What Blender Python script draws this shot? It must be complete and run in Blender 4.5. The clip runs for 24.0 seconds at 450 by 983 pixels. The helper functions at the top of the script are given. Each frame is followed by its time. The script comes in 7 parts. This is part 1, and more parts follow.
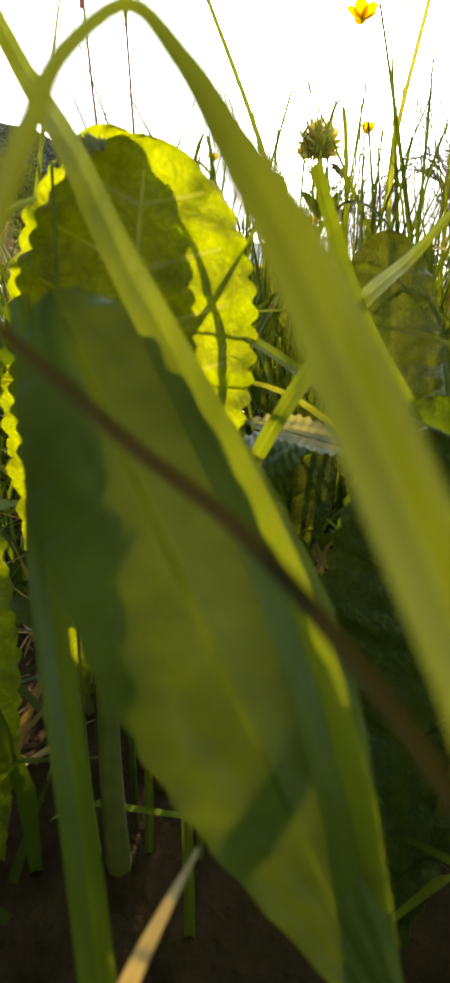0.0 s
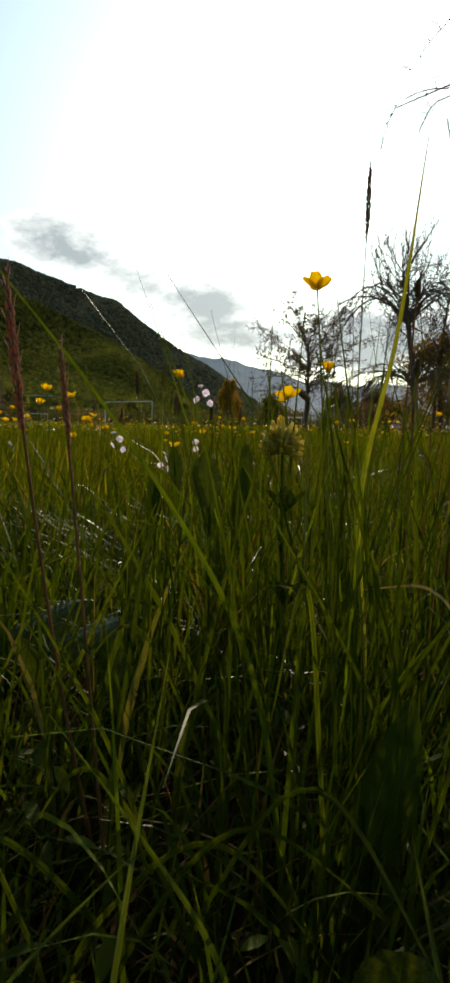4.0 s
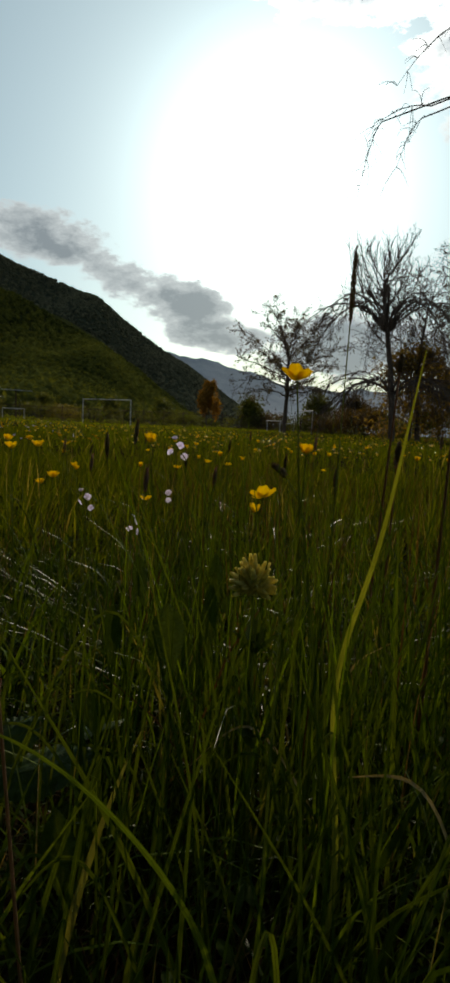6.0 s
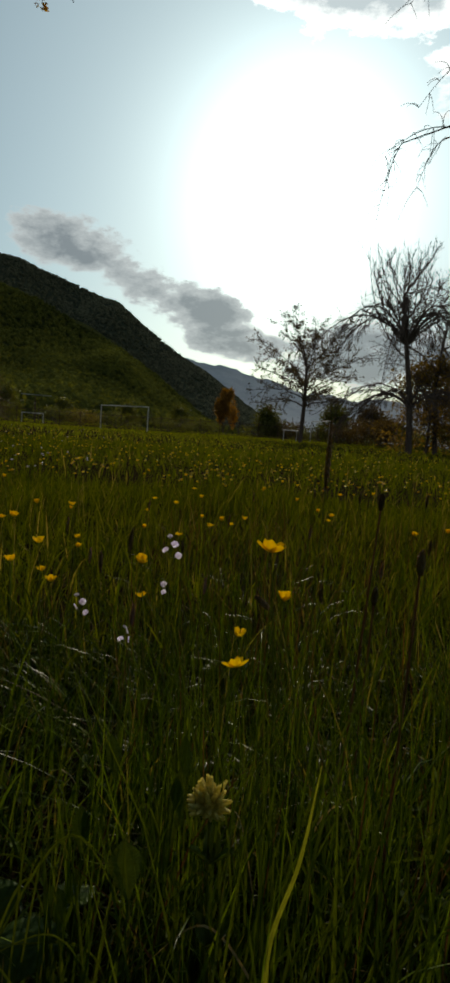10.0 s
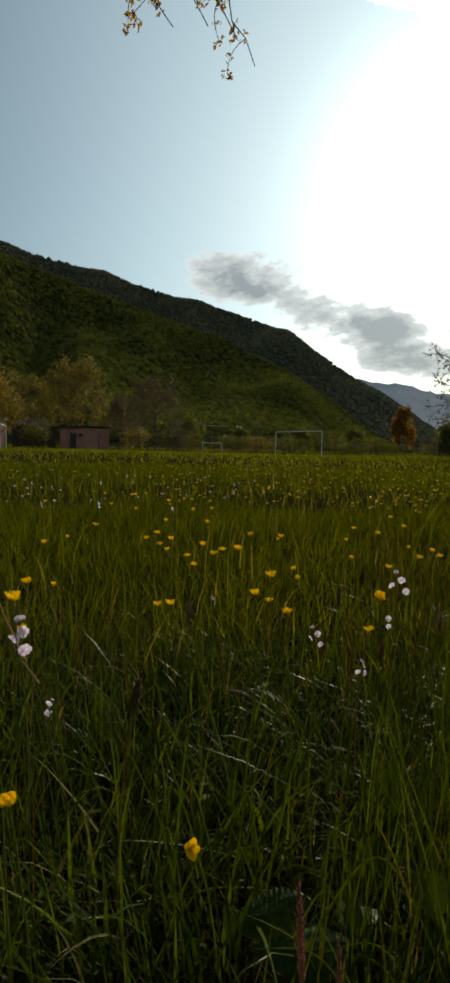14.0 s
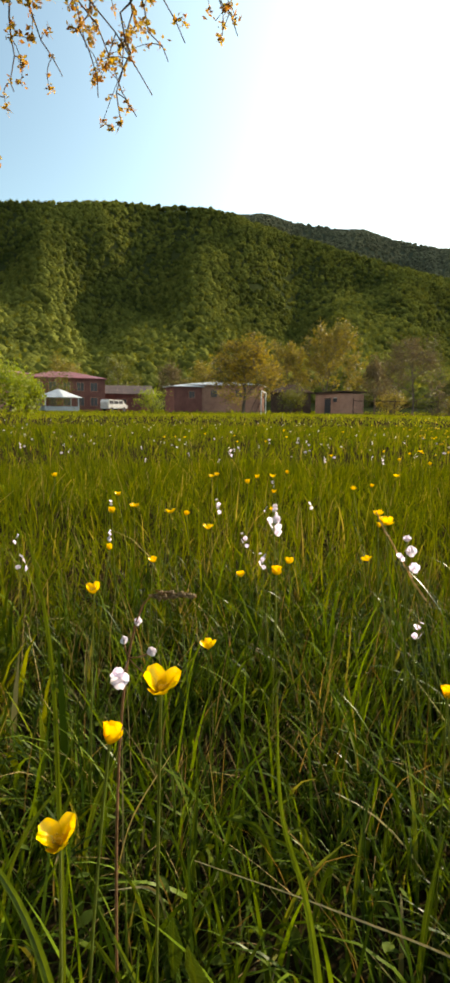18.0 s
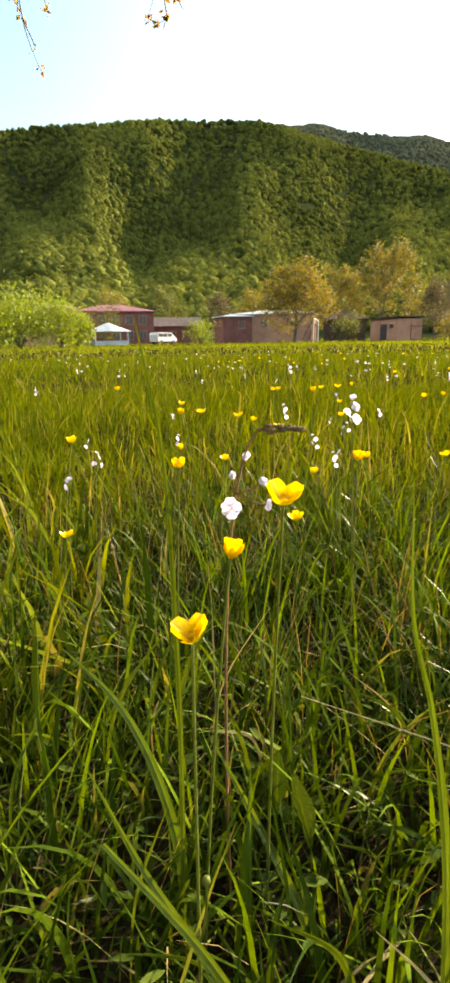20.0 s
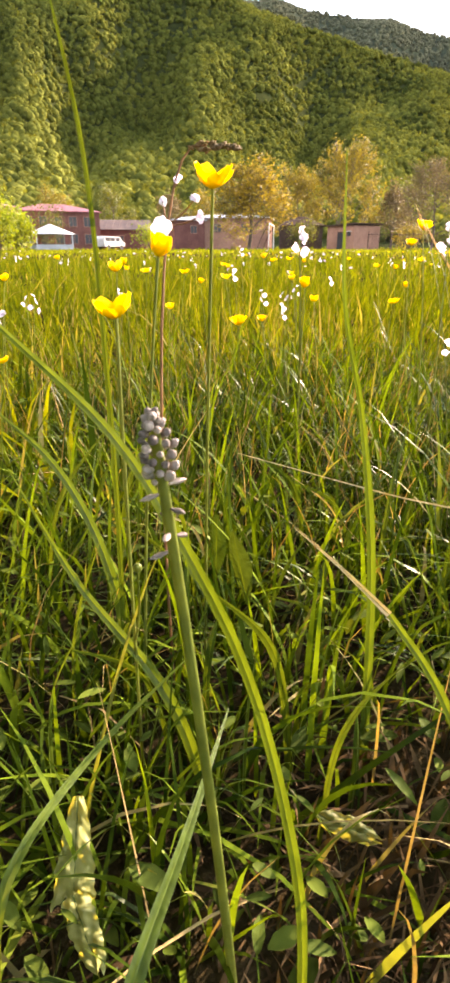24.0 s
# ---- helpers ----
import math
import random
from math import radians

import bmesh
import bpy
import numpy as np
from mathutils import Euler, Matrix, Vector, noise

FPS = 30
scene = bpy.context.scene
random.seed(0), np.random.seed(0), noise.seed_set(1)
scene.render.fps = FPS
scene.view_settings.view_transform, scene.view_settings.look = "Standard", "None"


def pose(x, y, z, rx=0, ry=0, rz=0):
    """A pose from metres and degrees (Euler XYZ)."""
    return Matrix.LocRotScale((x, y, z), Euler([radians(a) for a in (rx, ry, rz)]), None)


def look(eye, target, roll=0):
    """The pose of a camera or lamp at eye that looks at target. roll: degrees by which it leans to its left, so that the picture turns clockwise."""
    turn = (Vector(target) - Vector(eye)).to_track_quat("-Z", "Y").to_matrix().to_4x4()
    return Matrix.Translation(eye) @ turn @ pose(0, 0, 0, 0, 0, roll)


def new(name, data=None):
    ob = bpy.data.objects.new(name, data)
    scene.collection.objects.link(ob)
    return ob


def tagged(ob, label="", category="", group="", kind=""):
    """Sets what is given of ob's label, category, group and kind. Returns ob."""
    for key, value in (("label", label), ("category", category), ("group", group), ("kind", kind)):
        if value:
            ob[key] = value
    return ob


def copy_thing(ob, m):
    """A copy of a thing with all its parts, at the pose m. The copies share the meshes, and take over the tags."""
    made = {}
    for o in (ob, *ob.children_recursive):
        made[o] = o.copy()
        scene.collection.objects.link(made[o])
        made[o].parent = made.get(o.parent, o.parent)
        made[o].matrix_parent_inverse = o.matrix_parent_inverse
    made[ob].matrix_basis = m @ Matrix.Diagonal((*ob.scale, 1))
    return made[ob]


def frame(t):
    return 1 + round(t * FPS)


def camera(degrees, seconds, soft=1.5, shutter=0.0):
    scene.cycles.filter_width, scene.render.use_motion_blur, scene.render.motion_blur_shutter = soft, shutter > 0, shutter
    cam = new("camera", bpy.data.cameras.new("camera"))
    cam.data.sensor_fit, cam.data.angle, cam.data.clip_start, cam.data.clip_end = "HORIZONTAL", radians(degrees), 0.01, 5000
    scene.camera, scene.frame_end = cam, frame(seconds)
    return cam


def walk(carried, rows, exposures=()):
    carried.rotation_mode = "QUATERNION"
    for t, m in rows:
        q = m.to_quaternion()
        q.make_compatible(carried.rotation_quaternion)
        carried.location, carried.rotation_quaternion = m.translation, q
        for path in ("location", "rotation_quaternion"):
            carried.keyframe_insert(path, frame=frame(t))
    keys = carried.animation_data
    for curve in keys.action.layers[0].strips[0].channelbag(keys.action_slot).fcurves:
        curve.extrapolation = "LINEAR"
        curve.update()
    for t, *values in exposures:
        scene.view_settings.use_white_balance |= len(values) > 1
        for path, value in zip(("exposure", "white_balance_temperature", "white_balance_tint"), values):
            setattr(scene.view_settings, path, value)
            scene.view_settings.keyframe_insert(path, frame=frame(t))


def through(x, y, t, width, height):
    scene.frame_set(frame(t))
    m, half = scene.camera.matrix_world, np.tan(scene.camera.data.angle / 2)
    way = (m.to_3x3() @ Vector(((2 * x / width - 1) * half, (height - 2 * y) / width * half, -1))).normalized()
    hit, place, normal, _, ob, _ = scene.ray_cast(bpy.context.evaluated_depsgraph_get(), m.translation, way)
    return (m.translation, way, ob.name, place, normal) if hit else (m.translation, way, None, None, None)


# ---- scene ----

PATH = [
    (0, (0.039, -0.002, 0.122), (-0.08, 1.908, -0.459), 1.9),
    (0.3, (0.039, -0.001, 0.124), (-0.086, 1.916, -0.432), 0.7),
    (0.6, (0.041, 0.002, 0.128), (-0.103, 1.923, -0.41), 0.3),
    (1, (0.041, 0.005, 0.137), (-0.109, 1.931, -0.38), 0.2),
    (1.3, (0.042, 0.007, 0.142), (-0.105, 1.946, -0.327), 0.2),
    (1.6, (0.043, 0.009, 0.148), (-0.101, 1.952, -0.306), -0.4),
    (2, (0.042, 0.016, 0.158), (-0.085, 1.971, -0.246), 0.5),
    (2.5, (0.043, 0.025, 0.174), (-0.067, 1.99, -0.18), 0.6),
    (3, (0.042, 0.035, 0.194), (-0.052, 2.007, -0.125), 0.9),
    (3.5, (0.041, 0.051, 0.229), (-0.034, 2.033, -0.028), 0.9),
    (5.5, (0.036, 0.108, 0.3315), (0.062, 2.097, 0.1275), 2.6),
    (6, (0.042, 0.114, 0.354), (0.073, 2.101, 0.132), 3.0),
    (6.5, (0.0465, 0.114, 0.384), (0.0855, 2.097, 0.127), 3.5),
    (7, (0.048, 0.1155, 0.3975), (0.076, 2.0945, 0.1075), 3.8),
    (7.5, (0.048, 0.1155, 0.414), (0.058, 2.0915, 0.107), 3.9),
    (8, (0.0525, 0.117, 0.4335), (0.0695, 2.095, 0.1365), 3.9),
    (8.5, (0.057, 0.117, 0.456), (0.064, 2.102, 0.207), 4.9),
    (9, (0.0675, 0.117, 0.4785), (0.0735, 2.107, 0.2785), 5.4),
    (9.5, (0.0705, 0.108, 0.5025), (0.0715, 2.096, 0.2785), 4.6),
    (11.5, (0.057, 0.084, 0.5475), (-0.099, 2.077, 0.5025), 2.8),
    (12, (0.0435, 0.072, 0.555), (-0.1945, 2.058, 0.529), 1.5),
    (12.5, (0.027, 0.057, 0.561), (-0.305, 2.029, 0.543), 0.7),
    (13, (0.012, 0.048, 0.561), (-0.398, 2.005, 0.534), 0.9),
    (13.5, (-0.006, 0.036, 0.5505), (-0.527, 1.964, 0.4415), 1.4),
    (14, (-0.012, 0.03, 0.5475), (-0.623, 1.929, 0.3985), 1.3),
    (14.5, (-0.024, 0.0285, 0.5385), (-0.725, 1.8955, 0.3885), 1.9),
    (15, (-0.0315, 0.027, 0.531), (-0.7965, 1.866, 0.349), 2.1),
    (15.5, (-0.0435, 0.021, 0.5265), (-0.9045, 1.816, 0.3355), 0.9),
    (16, (-0.06, 0.0135, 0.5205), (-1.014, 1.7575, 0.3055), 0.6),
    (16.5, (-0.0765, -0.003, 0.5205), (-1.1315, 1.686, 0.3325), 0.8),
    (17, (-0.093, -0.0225, 0.513), (-1.23, 1.6065, 0.285), 0.3),
    (17.5, (-0.117, -0.0525, 0.507), (-1.357, 1.5005, 0.281), 1.5),
    (18, (-0.141, -0.072, 0.4965), (-1.47, 1.396, 0.2165), 0.7),
    (18.5, (-0.1605, -0.087, 0.4815), (-1.5805, 1.287, 0.1705), 0.2),
    (20.5, (-0.1725, -0.0975, 0.4125), (-1.5755, 1.2215, -0.1305), -0.9),
    (21, (-0.1785, -0.0885, 0.3975), (-1.5215, 1.2925, -0.1395), -1.2),
    (21.5, (-0.1695, -0.0765, 0.39), (-1.4575, 1.3525, -0.156), -2.3),
    (22, (-0.1545, -0.0645, 0.3855), (-1.3905, 1.4005, -0.1875), -2.9),
    (22.5, (-0.141, -0.0585, 0.3645), (-1.294, 1.4255, -0.3215), -4.3),
    (23, (-0.144, -0.063, 0.3435), (-1.296, 1.393, -0.3995), -4.1),
    (23.5, (-0.1635, -0.063, 0.3), (-1.3395, 1.363, -0.465), 1.0),
    (24, (-0.141, -0.108, 0.3195), (-1.39, 1.249, -0.4535), 0.1),
]
cam = camera(42.2, 24.0, soft=3.3)
walk(cam, [(t, look(eye, target, roll)) for t, eye, target, roll in PATH],
     [(0, 2.45, 7700, 24), (1, 2.05, 7600, 17), (2, 1.7, 7500, 14), (3, 1.15, 7500, 16), (5.5, -0.62, 7000, 14), (6.2, -0.62, 7000, 14), (8, -0.15, 7100, 13), (9.5, -0.6, 7000, 13), (12, -1.0, 7100, 16), (13, -0.85, 7100, 15), (14, -0.3, 7200, 15), (15, 0.25, 7300, 15), (17, 1.22, 7500, 15), (18.5, 1.75, 7600, 16), (21, 2.65, 7700, 19), (22.5, 2.8, 7600, 26), (24, 3.0, 7600, 34)])
cam.data.dof.use_dof, cam.data.dof.focus_distance, cam.data.dof.aperture_fstop = True, 0.35, 105.0

# ---------------------------------------------------------------- light
SUN_AZ, SUN_EL = -4.5, 22.5          # degrees; azimuth to the left of +y


def heading(az, el=0.0):
    a, e = radians(az), radians(el)
    return Vector((-math.sin(a) * math.cos(e), math.cos(a) * math.cos(e), math.sin(e)))


def at_bearing(az, dist, z=0.0):
    h = heading(az)
    return Vector((h.x * dist, h.y * dist, z))


sun_way = heading(SUN_AZ, SUN_EL)
sun_data = bpy.data.lights.new("sun", "SUN")
sun_data.energy, sun_data.angle, sun_data.color = 3.8, radians(0.6), (1.0, 0.9, 0.72)
sun = new("sun", sun_data)
sun.matrix_world = look(sun_way * 40, (0, 0, 0))


def make_world():
    w = bpy.data.worlds.new("sky")
    scene.world = w
    w.use_nodes = True
    nt = w.node_tree
    nt.nodes.clear()
    N, L = nt.nodes.new, nt.links.new
    out, bg = N("ShaderNodeOutputWorld"), N("ShaderNodeBackground")
    sky = N("ShaderNodeTexSky")
    sky.sky_type, sky.sun_disc = "NISHITA", False
    sky.sun_elevation, sky.sun_rotation = radians(SUN_EL), radians(-SUN_AZ)
    sky.air_density, sky.dust_density, sky.ozone_density = 1.0, 0.5, 0.8
    tc = N("ShaderNodeTexCoord")

    def mth(op, a, b=None, clamp=False):
        m = N("ShaderNodeMath")
        m.operation, m.use_clamp = op, clamp
        for i, v in enumerate((a, b)):
            if v is None:
                continue
            if isinstance(v, (int, float)):
                m.inputs[i].default_value = v
            else:
                L(v, m.inputs[i])
        return m.outputs[0]

    def mix(kind, fac, a, b):
        m = N("ShaderNodeMix")
        m.data_type, m.blend_type, m.clamp_result = "RGBA", kind, False
        for i, v in ((0, fac), (6, a), (7, b)):
            if isinstance(v, (int, float, tuple)):
                m.inputs[i].default_value = v
            else:
                L(v, m.inputs[i])
        return m.outputs[2]

    # thin veil round the sun
    dot = N("ShaderNodeVectorMath")
    dot.operation = "DOT_PRODUCT"
    L(tc.outputs["Generated"], dot.inputs[0])
    dot.inputs[1].default_value = sun_way
    near = mth("MAXIMUM", dot.outputs["Value"], 0.0)
    veil = mth("ADD", mth("MULTIPLY", mth("POWER", near, 80.0), 16.0), mth("MULTIPLY", mth("POWER", near, 5.0), 7.0))
    core = mth("MULTIPLY", mth("POWER", near, 500.0), 60.0)
    veil = mth("ADD", veil, core)
    # clouds, flattened towards the horizon
    sep = N("ShaderNodeSeparateXYZ")
    L(tc.outputs["Generated"], sep.inputs[0])
    # banks of cloud: bearing, elevation, half width and half height in degrees, and slant
    azi = mth("MULTIPLY", mth("ARCTAN2", mth("MULTIPLY", sep.outputs[0], -1.0), sep.outputs[1]), 57.2958)
    ele = mth("MULTIPLY", mth("ARCSINE", sep.outputs[2]), 57.2958)
    bank = None
    for a, e, w, h, slant in ((16.4, 15.7, 5.2, 2.5, 6.0), (6.2, 11.9, 9.5, 2.4, 20.0), (0.0, 8.9, 7.5, 2.0, 10.0), (-12.0, 35.0, 9.0, 4.0, 0.0), (-13.0, 8.0, 12.0, 3.0, 0.0), (-6.0, 38.5, 17.0, 5.0, 0.0), (-30.0, 30.0, 16.0, 7.0, 0.0), (-70.0, 30.0, 40.0, 12.0, 0.0), (150.0, 35.0, 60.0, 14.0, 0.0)):
        ca, sa = math.cos(radians(slant)), math.sin(radians(slant))
        du, dv = mth("SUBTRACT", azi, a), mth("SUBTRACT", ele, e)
        u = mth("DIVIDE", mth("ADD", mth("MULTIPLY", du, ca), mth("MULTIPLY", dv, sa)), w)
        v = mth("DIVIDE", mth("SUBTRACT", mth("MULTIPLY", dv, ca), mth("MULTIPLY", du, sa)), h)
        m = mth("SUBTRACT", 1.0, mth("ADD", mth("MULTIPLY", u, u), mth("MULTIPLY", v, v)))
        m = mth("MAXIMUM", m, -2.0)
        bank = m if bank is None else mth("MAXIMUM", bank, m)
    fine = N("ShaderNodeTexNoise")
    fine.inputs["Scale"].default_value, fine.inputs["Detail"].default_value, fine.inputs["Roughness"].default_value = 13.0, 9.0, 0.66
    flat = N("ShaderNodeMapping")
    flat.inputs["Scale"].default_value = (1, 1, 2.0)
    L(tc.outputs["Generated"], flat.inputs[0])
    L(flat.outputs[0], fine.inputs["Vector"])
    broad = N("ShaderNodeTexNoise")
    broad.inputs["Scale"].default_value, broad.inputs["Detail"].default_value = 7.0, 3.0
    L(flat.outputs[0], broad.inputs["Vector"])
    ragged = mth("ADD", mth("MULTIPLY", mth("SUBTRACT", fine.outputs["Fac"], 0.49), 3.0), mth("MULTIPLY", mth("SUBTRACT", broad.outputs["Fac"], 0.48), 2.0))
    puff = mth("ADD", mth("MULTIPLY", mth("ADD", bank, -0.05), 0.95), ragged)
    ramp = N("ShaderNodeValToRGB")
    ramp.color_ramp.elements[0].position, ramp.color_ramp.elements[1].position = 0.04, 0.34
    L(puff, ramp.inputs[0])
    clear = mix("MULTIPLY", 1.0, sky.outputs[0], (0.62, 0.74, 0.70, 1))
    veiled = mix("ADD", 1.0, clear, mix("MULTIPLY", 1.0, veil_rgb(N, L, veil), (0.72, 1.0, 1.09, 1)))
    thick = N("ShaderNodeValToRGB")
    thick.color_ramp.elements[0].position, thick.color_ramp.elements[1].position = 0.1, 1.0
    L(puff, thick.inputs[0])
    high = mth("MULTIPLY", mth("SUBTRACT", ele, 22.0), 0.1, True)
    low_col = mix("MIX", thick.outputs[0], (8.5, 9.8, 10.2, 1), (2.9, 3.6, 4.1, 1))
    high_col = mix("MIX", thick.outputs[0], (24.0, 26.0, 26.0, 1), (8.0, 9.8, 10.6, 1))
    cloud_col = mix("MIX", high, low_col, high_col)
    amount = mth("MULTIPLY", ramp.outputs[0], 0.9)
    final = mix("MIX", amount, veiled, cloud_col)
    L(final, bg.inputs[0])
    bg.inputs[1].default_value = 0.11
    L(bg.outputs[0], out.inputs[0])


def veil_rgb(N, L, value):
    c = N("ShaderNodeCombineColor")
    for i in range(3):
        L(value, c.inputs[i])
    return c.outputs[0]


make_world()

# ---------------------------------------------------------------- materials


def leafy(name, dark, light, straw=None, translucent=0.45, rough=0.42, scale=40.0, bump=0.25, spread="island", stretch=(1, 1, 1), through=(2.4, 1.9, 0.5), gloss=0.25, blotch=0.0, cells=0.0, bias=0.0):
    """Backlit plant tissue: glossy skin over a translucent body, varied from piece to piece."""
    m = bpy.data.materials.new(name)
    m.use_nodes = True
    nt = m.node_tree
    nt.nodes.clear()
    N, L = nt.nodes.new, nt.links.new
    out = N("ShaderNodeOutputMaterial")
    if spread == "island":
        rnd = N("ShaderNodeNewGeometry").outputs["Random Per Island"]
    else:
        rnd = N("ShaderNodeObjectInfo").outputs["Random"]
    ramp = N("ShaderNodeValToRGB")
    el = ramp.color_ramp.elements
    el[0].color, el[1].color = (*dark, 1), (*light, 1)
    if straw:
        el[1].position = 0.93
        e = el.new(0.975)
        e.color = (*straw, 1)
    if bias > 0:
        e = el.new(bias)
        e.color = (*(0.8 * a + 0.2 * b for a, b in zip(dark, light)), 1)
    L(rnd, ramp.inputs[0])
    tc = N("ShaderNodeTexCoord")
    mp = N("ShaderNodeMapping")
    mp.inputs["Scale"].default_value = stretch
    L(tc.outputs["Object"], mp.inputs[0])
    no = N("ShaderNodeTexNoise")
    no.inputs["Scale"].default_value, no.inputs["Detail"].default_value = scale, 5.0
    L(mp.outputs[0], no.inputs["Vector"])
    var = N("ShaderNodeMix")
    var.data_type, var.blend_type = "RGBA", "MULTIPLY"
    var.inputs[0].default_value = 0.55
    L(ramp.outputs[0], var.inputs[6])
    tone = N("ShaderNodeValToRGB")
    tone.color_ramp.elements[0].color, tone.color_ramp.elements[1].color = (0.45, 0.5, 0.4, 1), (1.35, 1.3, 1.2, 1)
    tone.color_ramp.elements[0].position, tone.color_ramp.elements[1].position = 0.3, 0.7
    L(no.outputs["Fac"], tone.inputs[0])
    L(tone.outputs[0], var.inputs[7])
    if blotch > 0:
        big = N("ShaderNodeTexNoise")
        big.inputs["Scale"].default_value, big.inputs["Detail"].default_value = blotch, 3.0
        L(tc.outputs["Object"], big.inputs["Vector"])
        wide = N("ShaderNodeMath")
        wide.operation = "MULTIPLY_ADD"
        wide.use_clamp = True
        L(big.outputs["Fac"], wide.inputs[0])
        wide.inputs[1].default_value = 1.8
        off = N("ShaderNodeMath")
        off.operation = "MULTIPLY_ADD"
        L(rnd, off.inputs[0])
        off.inputs[1].default_value, off.inputs[2].default_value = 0.55, -0.68
        L(off.outputs[0], wide.inputs[2])
        L(wide.outputs[0], ramp.inputs[0])
    colour, height = var.outputs[2], no.outputs["Fac"]
    if cells > 0:
        # blistered skin between the veins, shading of its creases painted into the colour
        vo = N("ShaderNodeTexVoronoi")
        vo.feature = "DISTANCE_TO_EDGE"
        vo.inputs["Scale"].default_value = cells
        warp = N("ShaderNodeMix")
        warp.data_type, warp.blend_type = "RGBA", "LINEAR_LIGHT"
        warp.inputs[0].default_value = 0.004
        L(tc.outputs["Object"], warp.inputs[6])
        L(no.outputs["Color"], warp.inputs[7])
        L(warp.outputs[2], vo.inputs["Vector"])
        rise = N("ShaderNodeValToRGB")
        rise.color_ramp.elements[0].color, rise.color_ramp.elements[1].color = (0.5, 0.55, 0.45, 1), (1.15, 1.12, 1.1, 1)
        rise.color_ramp.elements[1].position = 0.3
        L(vo.outputs["Distance"], rise.inputs[0])
        net = N("ShaderNodeMix")
        net.data_type, net.blend_type = "RGBA", "MULTIPLY"
        net.inputs[0].default_value = 0.4
        L(var.outputs[2], net.inputs[6])
        L(rise.outputs[0], net.inputs[7])
        colour = net.outputs[2]
        both = N("ShaderNodeMath")
        both.operation = "ADD"
        L(rise.outputs[0], both.inputs[0])
        L(no.outputs["Fac"], both.inputs[1])
        height = both.outputs[0]
    pr = N("ShaderNodeBsdfPrincipled")
    L(colour, pr.inputs["Base Color"])
    pr.inputs["Roughness"].default_value = rough
    pr.inputs["Specular IOR Level"].default_value = gloss
    bp = N("ShaderNodeBump")
    bp.inputs["Strength"].default_value, bp.inputs["Distance"].default_value = bump, 0.002
    L(height, bp.inputs["Height"])
    L(bp.outputs[0], pr.inputs["Normal"])
    if translucent > 0:
        tr = N("ShaderNodeBsdfTranslucent")
        if cells > 0:
            L(bp.outputs[0], tr.inputs["Normal"])
        warm = N("ShaderNodeMix")
        warm.data_type, warm.blend_type, warm.clamp_result = "RGBA", "MULTIPLY", False
        warm.inputs[0].default_value = 1.0
        L(colour, warm.inputs[6])
        warm.inputs[7].default_value = (*through, 1)
        L(warm.outputs[2], tr.inputs[0])
        mx = N("ShaderNodeMixShader")
        mx.inputs[0].default_value = translucent
        L(pr.outputs[0], mx.inputs[1])
        L(tr.outputs[0], mx.inputs[2])
        L(mx.outputs[0], out.inputs[0])
    else:
        L(pr.outputs[0], out.inputs[0])
    return m


def solid(name, a, b, rough=0.8, scale=6.0, bump=0.3, dist=0.01, metal=0.0, detail=6.0, stretch=(1, 1, 1)):
    """Mineral, bark or painted surface with stains at two scales."""
    m = bpy.data.materials.new(name)
    m.use_nodes = True
    nt = m.node_tree
    N, L = nt.nodes.new, nt.links.new
    pr = nt.nodes["Principled BSDF"]
    tc = N("ShaderNodeTexCoord")
    mp = N("ShaderNodeMapping")
    mp.inputs["Scale"].default_value = stretch
    L(tc.outputs["Object"], mp.inputs[0])
    n1, n2 = N("ShaderNodeTexNoise"), N("ShaderNodeTexNoise")
    n1.inputs["Scale"].default_value, n1.inputs["Detail"].default_value = scale, detail
    n2.inputs["Scale"].default_value, n2.inputs["Detail"].default_value = scale * 9, 4.0
    L(mp.outputs[0], n1.inputs["Vector"])
    L(mp.outputs[0], n2.inputs["Vector"])
    av = N("ShaderNodeMath")
    av.operation = "MULTIPLY_ADD"
    L(n2.outputs["Fac"], av.inputs[0])
    av.inputs[1].default_value = 0.45
    sc = N("ShaderNodeMath")
    sc.operation = "MULTIPLY"
    L(n1.outputs["Fac"], sc.inputs[0])
    sc.inputs[1].default_value = 0.6
    L(sc.outputs[0], av.inputs[2])
    ramp = N("ShaderNodeValToRGB")
    ramp.color_ramp.elements[0].color, ramp.color_ramp.elements[1].color = (*a, 1), (*b, 1)
    ramp.color_ramp.elements[0].position, ramp.color_ramp.elements[1].position = 0.36, 0.68
    L(av.outputs[0], ramp.inputs[0])
    L(ramp.outputs[0], pr.inputs["Base Color"])
    pr.inputs["Roughness"].default_value, pr.inputs["Metallic"].default_value = rough, metal
    pr.inputs["Specular IOR Level"].default_value = 0.0 if rough > 0.85 else 0.4
    bp = N("ShaderNodeBump")
    bp.inputs["Strength"].default_value, bp.inputs["Distance"].default_value = bump, dist
    L(av.outputs[0], bp.inputs["Height"])
    L(bp.outputs[0], pr.inputs["Normal"])
    return m


